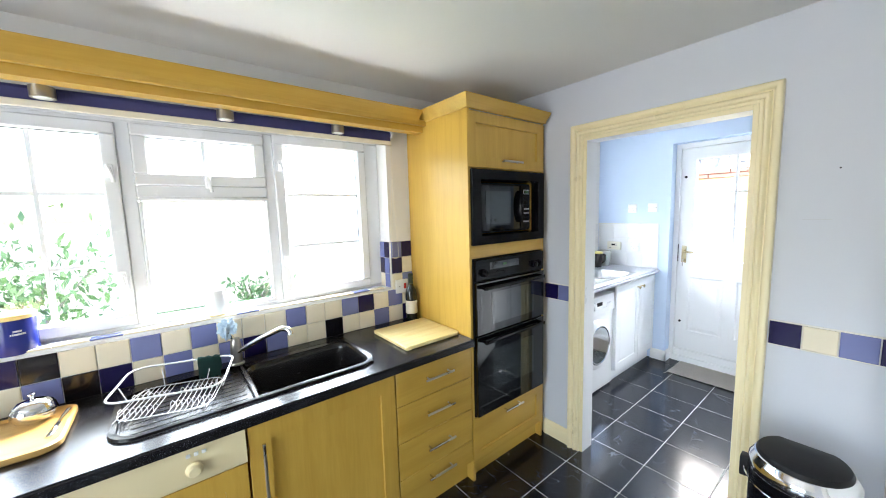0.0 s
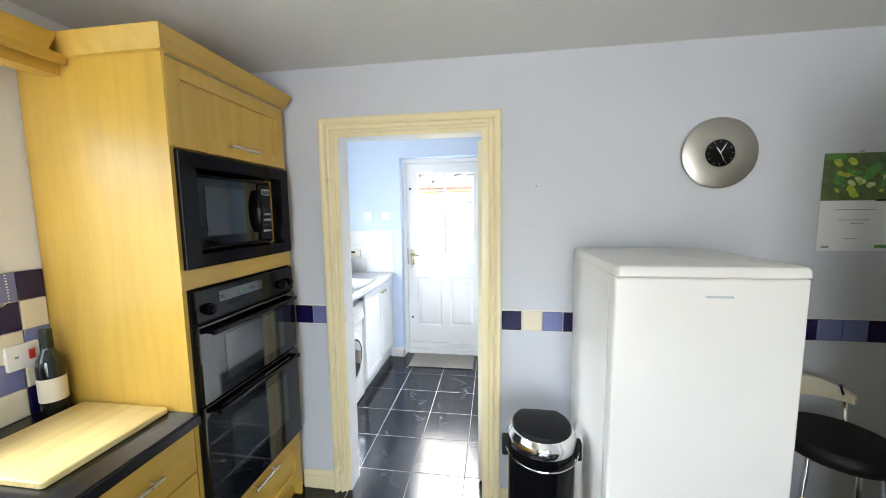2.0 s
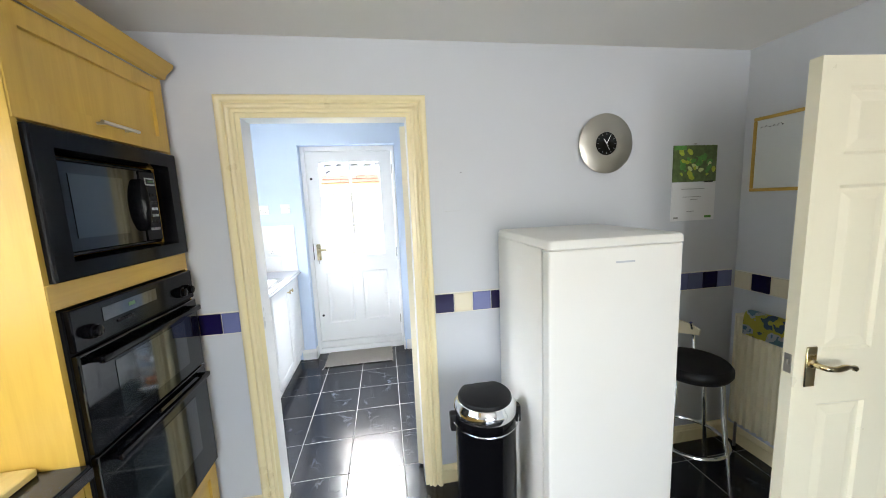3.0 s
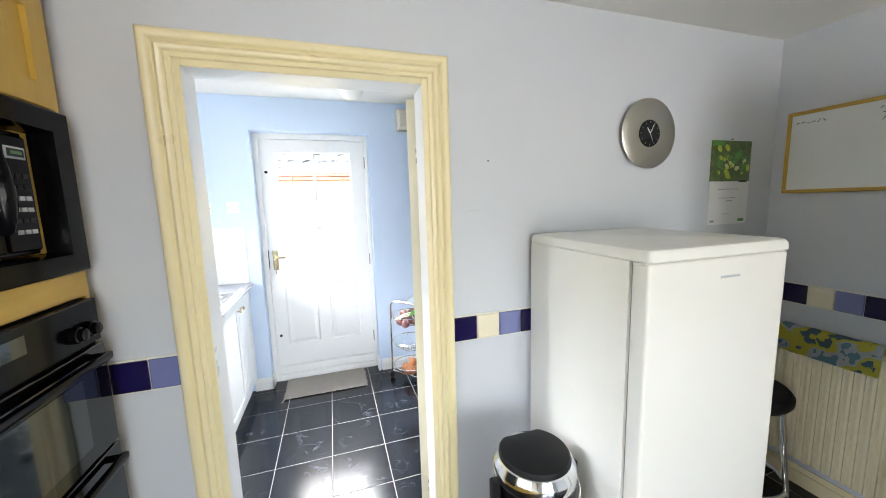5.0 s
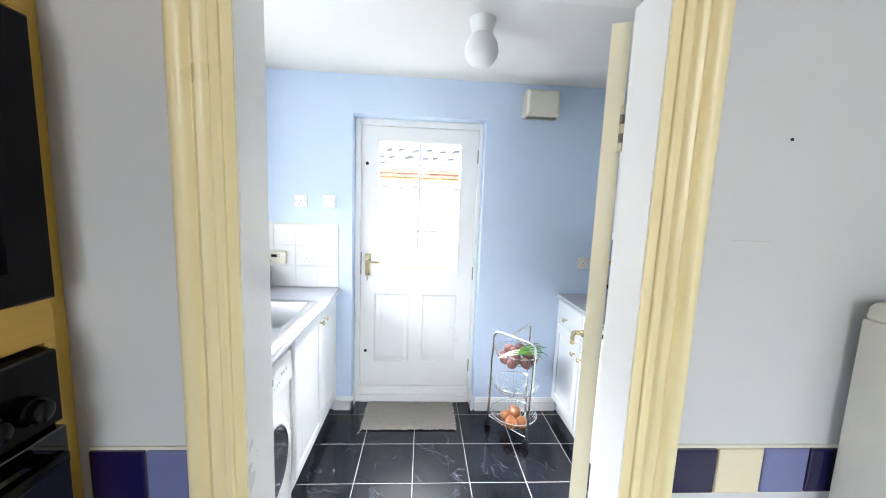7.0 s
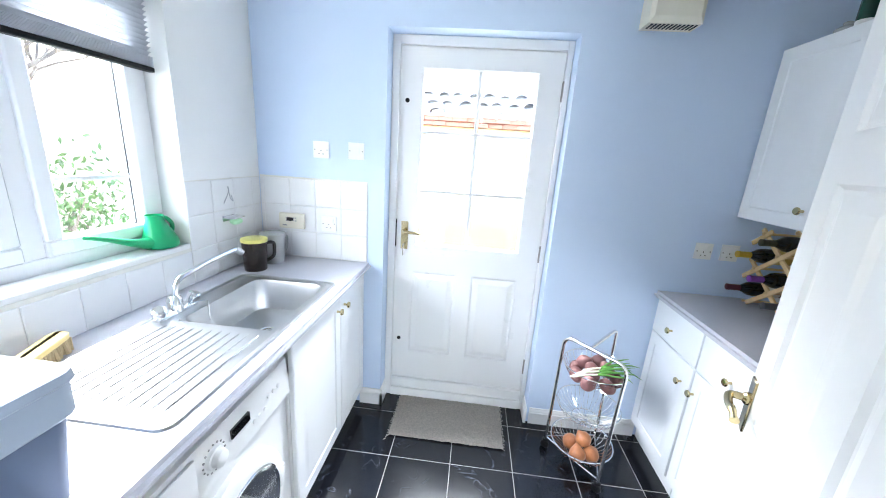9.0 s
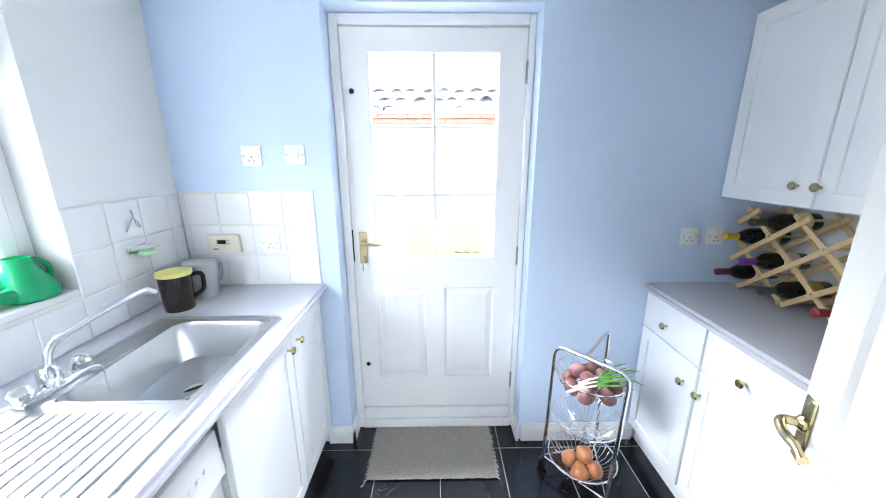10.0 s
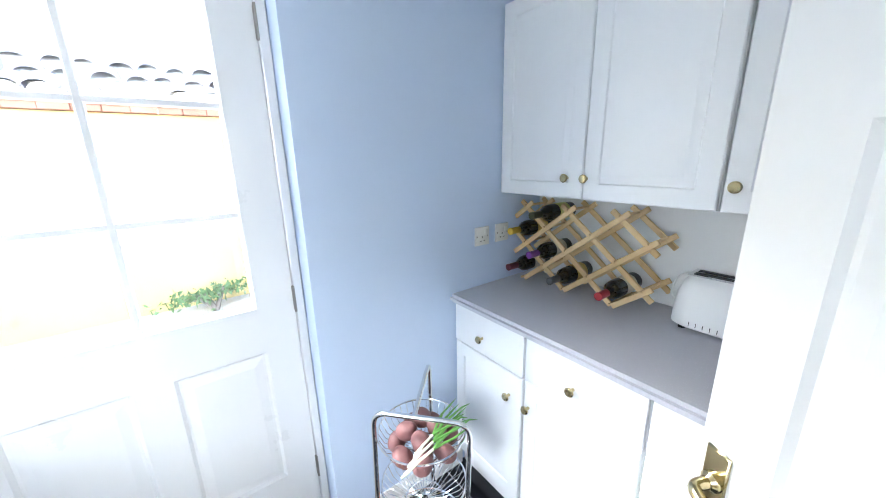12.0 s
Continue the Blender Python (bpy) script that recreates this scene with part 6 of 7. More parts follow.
spots = [(-0.085, 0.055, 0.547, 1.15), (-0.02, 0.095, 0.548, 1.1), (0.055, 0.075, 0.548, 1.1), (0.095, -0.01, 0.550, 1), (0.05, -0.085, 0.548, 1.1), (-0.04, -0.095, 0.548, 1.1),
         (0.01, 0.0, 0.540, 1.0), (-0.10, -0.03, 0.550, 1.1), (-0.055, 0.035, 0.598, 1.2), (0.025, 0.050, 0.600, 1.15), (0.045, -0.030, 0.600, 1.15), (-0.03, -0.045, 0.602, 1.1)]
for i, (dx, dy, z, k) in enumerate(spots):
    solo("potato", lump((cc.x + dx, cc.y + dy, z), 0.033 * k, i + 1, (1.15, 0.92, 0.85)), M_POTATO, "red-skinned potato in the trolley's top basket", "potato", group="potatoes in the top basket", base=(cc.x + dx, cc.y + dy, z))
for i, (dx, dy, z) in enumerate(((-0.06, 0.03, 0.100), (-0.045, -0.045, 0.098), (0.025, 0.045, 0.100), (-0.005, -0.01, 0.150))):
    solo("onion", lump((cc.x + dx, cc.y + dy, z), 0.041, 40 + i, (1, 1, 0.95), 0.35), M_ONION, "brown-skinned onion in the trolley's bottom basket", "onion", group="onions in the bottom basket", base=(cc.x + dx, cc.y + dy, z))
rng = random.Random(31)
for i in range(3):
    t = thing("spring_onion", "spring onion with white stem and green leaves", "spring onion", (cc.x - 0.10, cc.y, 0.64), group="spring onions on the potatoes")
    a = Vector((cc.x - 0.135 + 0.012 * i, cc.y + 0.165 - 0.030 * i, 0.606 + 0.010 * i))
    b = Vector((cc.x - 0.120 + 0.018 * i, cc.y + 0.035 - 0.012 * i, 0.622 + 0.008 * i))
    part("stem", tube([a, a.lerp(b, 0.12), a.lerp(b, 0.5) + Vector((0, 0, 0.004)), b], [0.003, 0.0065, 0.0045, 0.004], 8), M_SPRINGW, t)
    for k in (-1, 0, 1):
        e = Vector((cc.x - 0.085 + 0.020 * i + 0.030 * k, cc.y - 0.165 - rng.uniform(-0.03, 0.04), 0.626 + 0.012 * k + 0.010 * i))
        q = b.lerp(e, 0.45) + Vector((0.012 * k, 0, 0.008))
        part("leaf", tube([b, b.lerp(q, 0.5) + Vector((0, 0, 0.003)), q, q.lerp(e, 0.6) + Vector((0, 0, 0.003)), e + Vector((0, 0, -0.008 + 0.012 * k))], [0.004, 0.0045, 0.0042, 0.0032, 0.001], 6), M_SPRING, t)

# door mat with a frayed edge
mt = thing("door_mat", "beige woven rag mat in front of the back door", "mat", (3.92, 1.04, 0))
bm = bmesh.new()
nx, ny = 34, 50
g = [[bm.verts.new((3.757 + (4.108 - 3.757) * i / nx + 0.004 * noise.noise(Vector((j * 0.4, 3, 0))) * (i in (0, nx)),
                    0.712 + (1.368 - 0.712) * j / ny + 0.005 * noise.noise(Vector((i * 0.5, 9, 0))) * (j in (0, ny)),
                    0.008 + 0.0035 * noise.noise(Vector((i * 0.5, j * 0.35, 1))) + 0.0012 * ((i + j) % 2))) for j in range(ny + 1)] for i in range(nx + 1)]
for i in range(nx):
    for j in range(ny):
        bm.faces.new((g[i][j], g[i + 1][j], g[i + 1][j + 1], g[i][j + 1]))
bmesh.ops.solidify(bm, geom=bm.faces[:], thickness=0.006)
part("weave", bm, M_MAT, mt)
rng = random.Random(3)
bm = bmesh.new()
for i in range(70):
    x = 3.758 + 0.349 * i / 70
    for y, s in ((0.712, -1), (1.368, 1)):
        bm_tube(bm, [(x, y, 0.006), (x + rng.uniform(-0.006, 0.006), y + s * rng.uniform(0.004, 0.016), 0.003)], 0.0013, 4)
bm_tube(bm, [(3.76, 1.366, 0.006), (3.742, 1.382, 0.004), (3.735, 1.376, 0.003), (3.722, 1.392, 0.003)], 0.0016, 5)
tagged(part("fringe", bm, M_MAT, mt), kind="stuff")

# ---- kitchen: blind, lights, things on the worktop and sill ----
rb = thing("roller_blind", "navy roller blind rolled up under the pelmet", "blind", (0.3, 2.14, 2.08))
part("roll", rod((-0.74, 2.146, 2.068), (1.262, 2.146, 2.078), 0.022, 20), M_BLIND, rb)
part("cloth", box(-0.735, 1.255, 2.117, 2.1185, 2.030, 2.075), M_BLIND, rb, smooth=False)
part("bottom_bar", box(-0.735, 1.257, 2.110, 2.122, 2.010, 2.036, 0.003), M_BLINDBAR, rb)
part("bracket", box(1.262, 1.272, 2.115, KY1 - 0.002, 2.060, 2.110, 0.002), M_PLASTW, rb)
bm = bmesh.new()
for i in range(74):
    z = 2.065 - i * 0.0102
    for x in (1.268 - 0.024 * min(1, i / 70), 1.268 + 0.022 * min(1, max(0, (i - 30) / 40))):
        bm_lathe(bm, [(0, -0.0028), (0.0034, 0), (0, 0.0028)], 5, pose(x, 2.135, z))
bm_tube(bm, bend([(1.244, 2.135, 1.312), (1.266, 2.135, 1.296), (1.290, 2.135, 1.312)], 0.02), 0.0015, 5)
tagged(part("bead_chain", bm, M_IVORY, rb, "white bead chain"), kind="stuff")
for x in (-0.185, 0.375, 0.905):
    t = thing("pelmet_spotlight", "small round metal spotlight under the pelmet", "spotlight", (x, 2.085, 2.05), group="spotlights under the pelmet")
    part("can", lathe([(0.034, 2.040), (0.034, 2.079), (0.030, 2.080)], 24, pose(x, 2.085, 0)), M_SATIN, t)
    part("lens", lathe([(0.027, 2.041), (0.023, 2.0385), (0, 2.038)], 20, pose(x, 2.085, 0)), M_PLASTW, t)

cb = solo("chopping_board", loft([[(x, y, z) for x, y in rounded(1.035 + d, 1.400 - d, 1.675 + d, 2.040 - d, 0.012, 4)] for d, z in ((0.002, TOP + 0.001), (0, TOP + 0.003), (0, TOP + 0.018), (0.003, TOP + 0.021))]),
          M_BOARD, "pale beech chopping board on the black worktop", "chopping board", base=(1.2, 1.86, TOP))
wine_bottle(pose(1.352, 2.10, TOP), foil("dark_foil", (0.02, 0.03, 0.02)), M_LABELW, "dark green wine bottle with cream label standing on the worktop", 0.315, "")

# switch with red rocker
t = thing("cooker_switch", "white switch plate with red rocker on the tiles", "switch", (1.318, KY1, 1.07))
part("plate", box(1.272, 1.362, KY1 - 0.024, KY1 - 0.008, 1.062, 1.152, 0.004, 2), M_PLASTW, t)
part("rocker", box(1.330, 1.346, KY1 - 0.029, KY1 - 0.022, 1.090, 1.125, 0.002), mat("red_rocker", (0.55, 0.03, 0.02), 0.35, bump=0.0), t, "red rocker")
part("neon", box(1.292, 1.302, KY1 - 0.0255, KY1 - 0.0235, 1.104, 1.112), M_KEY, t)

# tray, pots, knife
ty = solo("wooden_tray", loft([[(x, y, z) for x, y in rounded(-0.86 + d, -0.205 - d, 1.755 + d, 2.085 - d, 0.05, 6)] for d, z in ((0.004, TOP + 0.001), (0, TOP + 0.006), (0, TOP + 0.022), (0.010, TOP + 0.024), (0.016, TOP + 0.016), (0.03, TOP + 0.014))]),
          wood("tray_beech", (0.46, 0.26, 0.065), (0.62, 0.39, 0.12), rough=0.45, along=(0.1, 1, 1)), "golden wooden tray on the black worktop", "tray", base=(-0.53, 1.92, TOP))
for x, y, s, lab in ((-0.310, 2.025, 1.0, "polished steel lidded sugar bowl on the tray"), (-0.455, 2.040, 0.95, "polished steel teapot on the tray")):
    t = thing("steel_pot", lab, "pot", (x, y, TOP + 0.016), group="steel pots on the tray")
    m = pose(x, y, TOP + 0.015)
    part("bowl", lathe([(0.032 * s, 0), (0.050 * s, 0.010), (0.060 * s, 0.032), (0.056 * s, 0.052), (0.050 * s, 0.060)], 28, m), M_CHROME, t)
    l_ = part("lid", lathe([(0.052 * s, 0.058), (0.050 * s, 0.064), (0.034 * s, 0.076), (0.006, 0.082)], 28, m), M_CHROME, t)
    part("knob", lathe([(0.005, 0.080), (0.004, 0.088), (0.010, 0.094), (0.010, 0.100), (0, 0.104)], 14, m), M_CHROME, l_)
t = thing("table_knife", "steel knife lying on the tray", "knife", (-0.24, 1.9, TOP + 0.016))
part("blade", loft([[(-0.255, 1.845, TOP + 0.0165), (-0.240, 1.842, TOP + 0.0165), (-0.240, 1.842, TOP + 0.018), (-0.255, 1.845, TOP + 0.018)],
                    [(-0.247, 1.940, TOP + 0.0165), (-0.232, 1.938, TOP + 0.0165), (-0.232, 1.938, TOP + 0.018), (-0.247, 1.940, TOP + 0.018)]]), M_CHROME, t)
part("grip", tube([(-0.239, 1.938, TOP + 0.020), (-0.226, 2.03, TOP + 0.021)], [0.006, 0.008], 8), M_CHROME, t)

# dish rack with cloth
RM = pose(0.085, 1.885, TOP + 0.004, 0, 0, -18)
rk = thing("dish_rack", "white coated wire dish rack on the drainer", "dish rack", (0, 0, 0))
rk.matrix_basis = RM
W2, D2, RH = 0.185, 0.165, 0.072
hoop = [RM @ Vector((x, y, RH + 0.02 * (y > 0.05))) for x, y in rounded(-W2, W2, -0.105, D2, 0.055, 6)]
ro = lambda d, z: [RM @ Vector((x, y, z)) for x, y in rounded(-W2 - d, W2 + d, -D2 - d, D2 + d, 0.06, 6)]
M_WIRE = mat("grey_white_wire", (0.70, 0.71, 0.72), 0.25, metal=0.4, vary=0.04, bump=0.0)
part("rim", tube(hoop, 0.004, 8, True), M_WIRE, rk)
part("lower_ring", tube(ro(-0.035, 0.012), 0.0018, 6, True), M_WIRE, rk)
for i in range(17):
    x = -0.14 + i * 0.0175
    if 6 < i < 9:
        continue
    bm = bmesh.new()
    bm_tube(bm, [RM @ Vector(v) for v in ((x, -D2 + 0.03, 0.012), (x, D2 - 0.03, 0.012))], 0.0013, 5)
    for y0 in (-0.075, 0.035):
        bm_tube(bm, [RM @ Vector(v) for v in ((x, y0 - 0.022, 0.012), (x - 0.004, y0 - 0.010, 0.028), (x - 0.004, y0 + 0.010, 0.028), (x, y0 + 0.022, 0.012))], 0.0014, 5)
    part("wire", bm, M_WIRE, rk)
for x, y in ((-W2, 0.03), (W2, 0.03), (-0.09, D2), (0.09, D2)):
    part("upright", tube([RM @ Vector((x, y, RH)), RM @ Vector((x * 0.86, y * 0.84, 0.012))], 0.0022, 5), M_WIRE, rk)
for x in (-0.12, 0.12):
    for y in (-0.10, 0.10):
        part("foot", rod(RM @ Vector((x, y, -0.003)), RM @ Vector((x, y, 0.012)), 0.005, 8), M_WIRE, rk)
M_DCLOTH = mat("dark_green_cloth", (0.010, 0.045, 0.038), 0.95, vary=0.3, scale=30, bump=0.5, bscale=300)


def draped(m, w, front, back, material, name, label, cat, seed, r=0.008):
    """A cloth hung over a bar along local x at the origin of m."""
    bm = bmesh.new()
    pr = [(-r - 0.004, -front * (1 - i / 8)) for i in range(8)] + [(-r * math.cos(math.pi * i / 6), r * math.sin(math.pi * i / 6)) for i in range(7)] + [(r + 0.003, -back * (i + 1) / 6) for i in range(6)]
    n = 14
    g_ = [[bm.verts.new(m @ Vector((-w / 2 + w * i / n, y + 0.006 * noise.noise(Vector((i * 0.55, z * 14 + seed, 0))) * min(1, -min(z, 0) * 20), z + 0.004 * noise.noise(Vector((i * 0.4, seed, 5)))))) for y, z in pr] for i in range(n + 1)]
    for i in range(n):
        for j in range(len(pr) - 1):
            bm.faces.new((g_[i][j], g_[i + 1][j], g_[i + 1][j + 1], g_[i][j + 1]))
    bmesh.ops.solidify(bm, geom=bm.faces[:], thickness=0.003)
    return solo(name, bm, material, label, cat, base=m.translation)


draped(RM @ pose(0.085, D2, RH + 0.02), 0.085, 0.085, 0.06, M_DCLOTH, "dish_cloth", "dark green dishcloth hung over the rack's rim", "cloth", 2, 0.009)
# crumpled pale cloth on the tap
bm = bmesh.new()
bmesh.ops.create_icosphere(bm, subdivisions=4, radius=1)
for v in bm.verts:
    k = 1 + 0.55 * noise.noise(v.co * 2.3) + 0.3 * noise.noise(v.co * 5.1)
    v.co = Vector((v.co.x * 0.034, v.co.y * 0.034, v.co.z * 0.045)) * k + Vector((0.305, 2.105, TOP + 0.185))
solo("crumpled_cloth", bm, mat("pale_blue_cloth", (0.42, 0.55, 0.66), 0.9, vary=0.35, scale=40, bump=0.4, bscale=200), "crumpled pale blue cloth draped on the tap", "cloth", base=(0.305, 2.105, TOP + 0.15))

# sill
SZ = 1.104
M_BLUECAN = mat("cobalt_enamel", (0.012, 0.022, 0.20), 0.2, vary=0.08, bump=0.0)
t = thing("storage_canister", "cobalt blue canister with wooden lid on the sill", "canister", (-0.375, 2.225, SZ))
m = pose(-0.375, 2.230, SZ)
part("body", lathe([(0.060, 0), (0.062, 0.004), (0.062, 0.130), (0.060, 0.134), (0, 0.134)], 36, m), M_BLUECAN, t)
part("lid", lathe([(0.064, 0.134), (0.066, 0.138), (0.066, 0.150), (0.062, 0.154), (0, 0.155)], 36, m), M_BOARD, t, "wooden lid")
for k, (dz, w) in enumerate(((0.088, 0.10), (0.076, 0.18))):
    bm = bmesh.new()
    for i in range(8):
        a = radians(-70) + w * 2 * (i / 7 - 0.5) * 1.6
        b_ = a + w * 2 / 7 * 1.2
        c0_, s0_, c1_, s1_ = math.cos(a) * 0.0625, math.sin(a) * 0.0625, math.cos(b_) * 0.0625, math.sin(b_) * 0.0625
        bm.faces.new([bm.verts.new(m @ Vector(v)) for v in ((c0_, s0_, dz), (c1_, s1_, dz), (c1_, s1_, dz + 0.007), (c0_, s0_, dz + 0.007))])
    part("print_bar", bm, M_PLASTW, t, "white printed bar")
t = thing("sill_spoon_rest", "white ceramic spoon rest on the sill", "spoon rest", (-0.27, 2.22, SZ))
part("dish", loft([[(-0.265 + r * 1.5 * math.cos(2 * math.pi * i / 24), 2.225 + r * math.sin(2 * math.pi * i / 24), SZ + z) for i in range(24)] for r, z in ((0.016, 0.0005), (0.026, 0.006), (0.024, 0.007), (0.014, 0.003))]), M_PLASTW, t)
t = thing("sill_jug", "white china jug with a yellow foot on the window sill", "jug", (0.285, 2.24, SZ))
m = pose(0.285, 2.240, SZ)
part("body", lathe([(0.040, 0.012), (0.048, 0.03), (0.050, 0.07), (0.036, 0.115), (0.040, 0.135), (0.037, 0.135), (0.033, 0.115), (0, 0.05)], 28, m), M_PLASTW, t)
part("foot", lathe([(0.042, 0), (0.044, 0.004), (0.041, 0.013), (0, 0.013)], 28, m), mat("yellow_glaze", (0.72, 0.58, 0.22), 0.2, bump=0.0), t)
part("handle", tube(bend([(0.322, 2.24, SZ + 0.11), (0.360, 2.24, SZ + 0.10), (0.355, 2.24, SZ + 0.05), (0.333, 2.24, SZ + 0.045)], 0.02), 0.006, 8), M_PLASTW, t)

# ---- kitchen: freezer wall ----
bn = thing("pedal_bin", "black touch-top bin with chrome rim and carrying loop", "bin", (1.775, 0.300, 0))
m = pose(1.775, 0.300, 0) @ Matrix.Diagonal((1.05, 1.05, 1.02, 1))
part("drum", lathe([(0.128, 0.012), (0.130, 0.02), (0.130, 0.628), (0.126, 0.630)], 40, m), M_BLACK, bn)
part("foot_ring", lathe([(0.132, 0), (0.134, 0.004), (0.133, 0.022), (0.128, 0.024), (0, 0.02)], 40, m), M_BLACKM, bn)
part("collar", lathe([(0.1315, 0.626), (0.1335, 0.630), (0.1335, 0.660), (0.129, 0.668), (0.120, 0.684), (0.115, 0.686), (0.115, 0.680)], 40, m), M_CHROME, bn)
ld = [(0.115 * math.cos(a), 0.115 * math.sin(a)) for a in [radians(-180 + 360 * i / 48) for i in range(48)]]
ld = [(min(x, 0.090), y) for x, y in ld]
part("flap", loft([[m @ Vector((x * k, y * k, z)) for x, y in ld] for k, z in ((0.99, 0.682), (1.0, 0.692), (0.95, 0.702), (0.6, 0.710), (0.2, 0.712))]), M_BLACKM, bn)
part("flap_plate", lathe([(0.1145, 0.678), (0.1145, 0.6835), (0, 0.684)], 40, m), M_CHROME, bn)
lp = []
for i in range(17):
    a = radians(100 + 160 * i / 16)
    lp.append(m @ Vector((0.142 * math.cos(a), 0.142 * math.sin(a), 0.600 - 0.012 * math.sin(math.pi * i / 16))))
part("carry_loop", tube(lp, 0.003, 6), M_CHROME, bn)
for y in (0.150, -0.150):
    part("lug", box(1.752, 1.792, 0.300 + y - 0.013, 0.300 + y + 0.013, 0.565, 0.645, 0.008, 2), M_BLACKM, bn)

ck = thing("wall_clock", "round brushed steel wall clock with small black dial", "clock", (KX1, -0.50, 1.845))
m = pose(KX1, -0.500, 1.845, 0, -90, 0)
part("disc", lathe([(0.100, 0), (0.100, 0.012), (0.154, 0.020), (0.156, 0.024), (0.150, 0.028), (0.062, 0.026), (0.060, 0.024)], 64, m), M_CLOCK, ck)
part("dial", lathe([(0.060, 0.022), (0.060, 0.027), (0, 0.027)], 40, m), M_BLKGLASS, ck)
for i in range(12):
    a = 2 * math.pi * i / 12
    p, q = Vector((0.046 * math.cos(a), 0.046 * math.sin(a), 0.0285)), Vector((0.054 * math.cos(a), 0.054 * math.sin(a), 0.0285))
    part("hour_mark", rod(m @ p, m @ q, 0.0012, 5), M_KEY, ck)
for ang, ln, r in ((-35, 0.030, 0.0022), (28, 0.044, 0.0016), (155, 0.040, 0.0008)):
    a = radians(ang)
    part("clock_hand", rod(m @ Vector((0, 0, 0.030)), m @ Vector((ln * math.cos(a), -ln * math.sin(a), 0.030)), r, 6), M_PLASTW, ck)

cl = thing("wall_calendar", "wall calendar with a green vegetable picture", "calendar", (KX1, -1.07, 1.4))
CX = KX1 - 0.002
M_PAPER = mat("calendar_paper", (0.78, 0.78, 0.80), 0.6, vary=0.02, bump=0.01)
M_PIC = mat("leafy_print", (0.10, 0.15, 0.05), 0.4, vary=0.9, scale=26, bump=0.0)
M_LIME = mat("lime_print", (0.48, 0.55, 0.06), 0.4, vary=0.4, scale=60, bump=0.0)
M_GREENP = mat("mid_green_print", (0.10, 0.30, 0.06), 0.4, vary=0.5, scale=50, bump=0.0)
M_PALEP = mat("pale_green_print", (0.62, 0.70, 0.32), 0.4, vary=0.2, scale=50, bump=0.0)
sh = part("sheet", box(CX - 0.004, CX, -1.215, -0.928, 1.405, 1.625), M_PAPER, cl, smooth=False)
pp = part("picture", box(CX - 0.0045, CX, -1.213, -0.930, 1.627, 1.830), M_PIC, cl, smooth=False)
rng = random.Random(11)
for i in range(46):
    y, z, r = rng.uniform(-1.195, -0.955), rng.uniform(1.650, 1.800), rng.uniform(0.008, 0.024)
    mm = rng.choice((M_LIME, M_LIME, M_GREENP, M_GREENP, M_PALEP)) if z < 1.73 else rng.choice((M_GREENP, M_GREENP, M_GREENP, M_PIC, M_LIME))
    d = 0.0048 + 0.00012 * i
    bm = bmesh.new()
    a0 = rng.uniform(0, 3.1)
    f = []
    for k in range(10):
        a = 2 * math.pi * k / 10
        u, v = r * math.cos(a), r * rng.uniform(0.5, 0.8) * math.sin(a)
        f.append(bm.verts.new((CX - d, min(-0.932, max(-1.211, y + u * math.cos(a0) - v * math.sin(a0))), min(1.828, max(1.629, z + u * math.sin(a0) + v * math.cos(a0))))))
    bm.faces.new(f)
    part("printed_vegetable", bm, mm, pp)
part("header", box(CX - 0.0112, CX - 0.0050, -1.005, -0.932, 1.805, 1.828), M_GREENP, pp, "green printed corner", smooth=False)
for y0, y1, z in ((-1.14, -0.99, 1.585), (-1.12, -1.00, 1.540), (-1.10, -1.05, 1.525), (-1.08, -1.03, 1.457)):
    part("printed_line", box(CX - 0.0046, CX - 0.004, y0, y1, z, z + 0.003), M_KEY, sh, smooth=False)
part("printed_line", box(CX - 0.0046, CX - 0.004, -1.195, -1.150, 1.418, 1.432), M_GREENP, sh, smooth=False)
part("printed_line", box(CX - 0.0046, CX - 0.004, -0.975, -0.945, 1.418, 1.428), M_KEY, sh, smooth=False)
part("printed_line", box(CX - 0.0052, CX - 0.004, -1.195, -1.135, 1.622, 1.630), M_BLACKM, sh, smooth=False)
part("nail", rod((KX1, -1.068, 1.838), (KX1 - 0.012, -1.068, 1.838), 0.003, 8), M_SATIN, cl)

wb = thing("whiteboard", "whiteboard in a thin oak frame with black scribbles", "whiteboard", (1.8, KY0, 1.55))
WX0, WX1, WZ0, WZ1 = 1.465, 2.068, 1.556, 1.962
part("panel", box(WX0 + 0.01, WX1 - 0.01, KY0 + 0.001, KY0 + 0.010, WZ0 + 0.01, WZ1 - 0.01), mat("whiteboard_enamel", (0.74, 0.76, 0.76), 0.22, vary=0.02, bump=0.0), wb, smooth=False)
for a in ((WX0, WX1, WZ0, WZ0 + 0.018), (WX0, WX1, WZ1 - 0.018, WZ1), (WX0, WX0 + 0.018, WZ0 + 0.018, WZ1 - 0.018), (WX1 - 0.018, WX1, WZ0 + 0.018, WZ1 - 0.018)):
    part("edge", box(a[0], a[1], KY0 + 0.001, KY0 + 0.016, a[2], a[3], 0.003), M_MAPLE_H, wb)
rng = random.Random(21)
for x, z, n in ((2.03, 1.905, 6), (1.745, 1.915, 5), (1.735, 1.890, 4), (1.735, 1.868, 4)):
    for i in range(n):
        xs = x - i * 0.020
        pts = [(xs - 0.004 * k, KY0 + 0.0108, z + rng.uniform(-0.007, 0.007)) for k in range(4)]
        part("pen_mark", tube(pts, 0.0014, 5), M_BLACKM, wb)

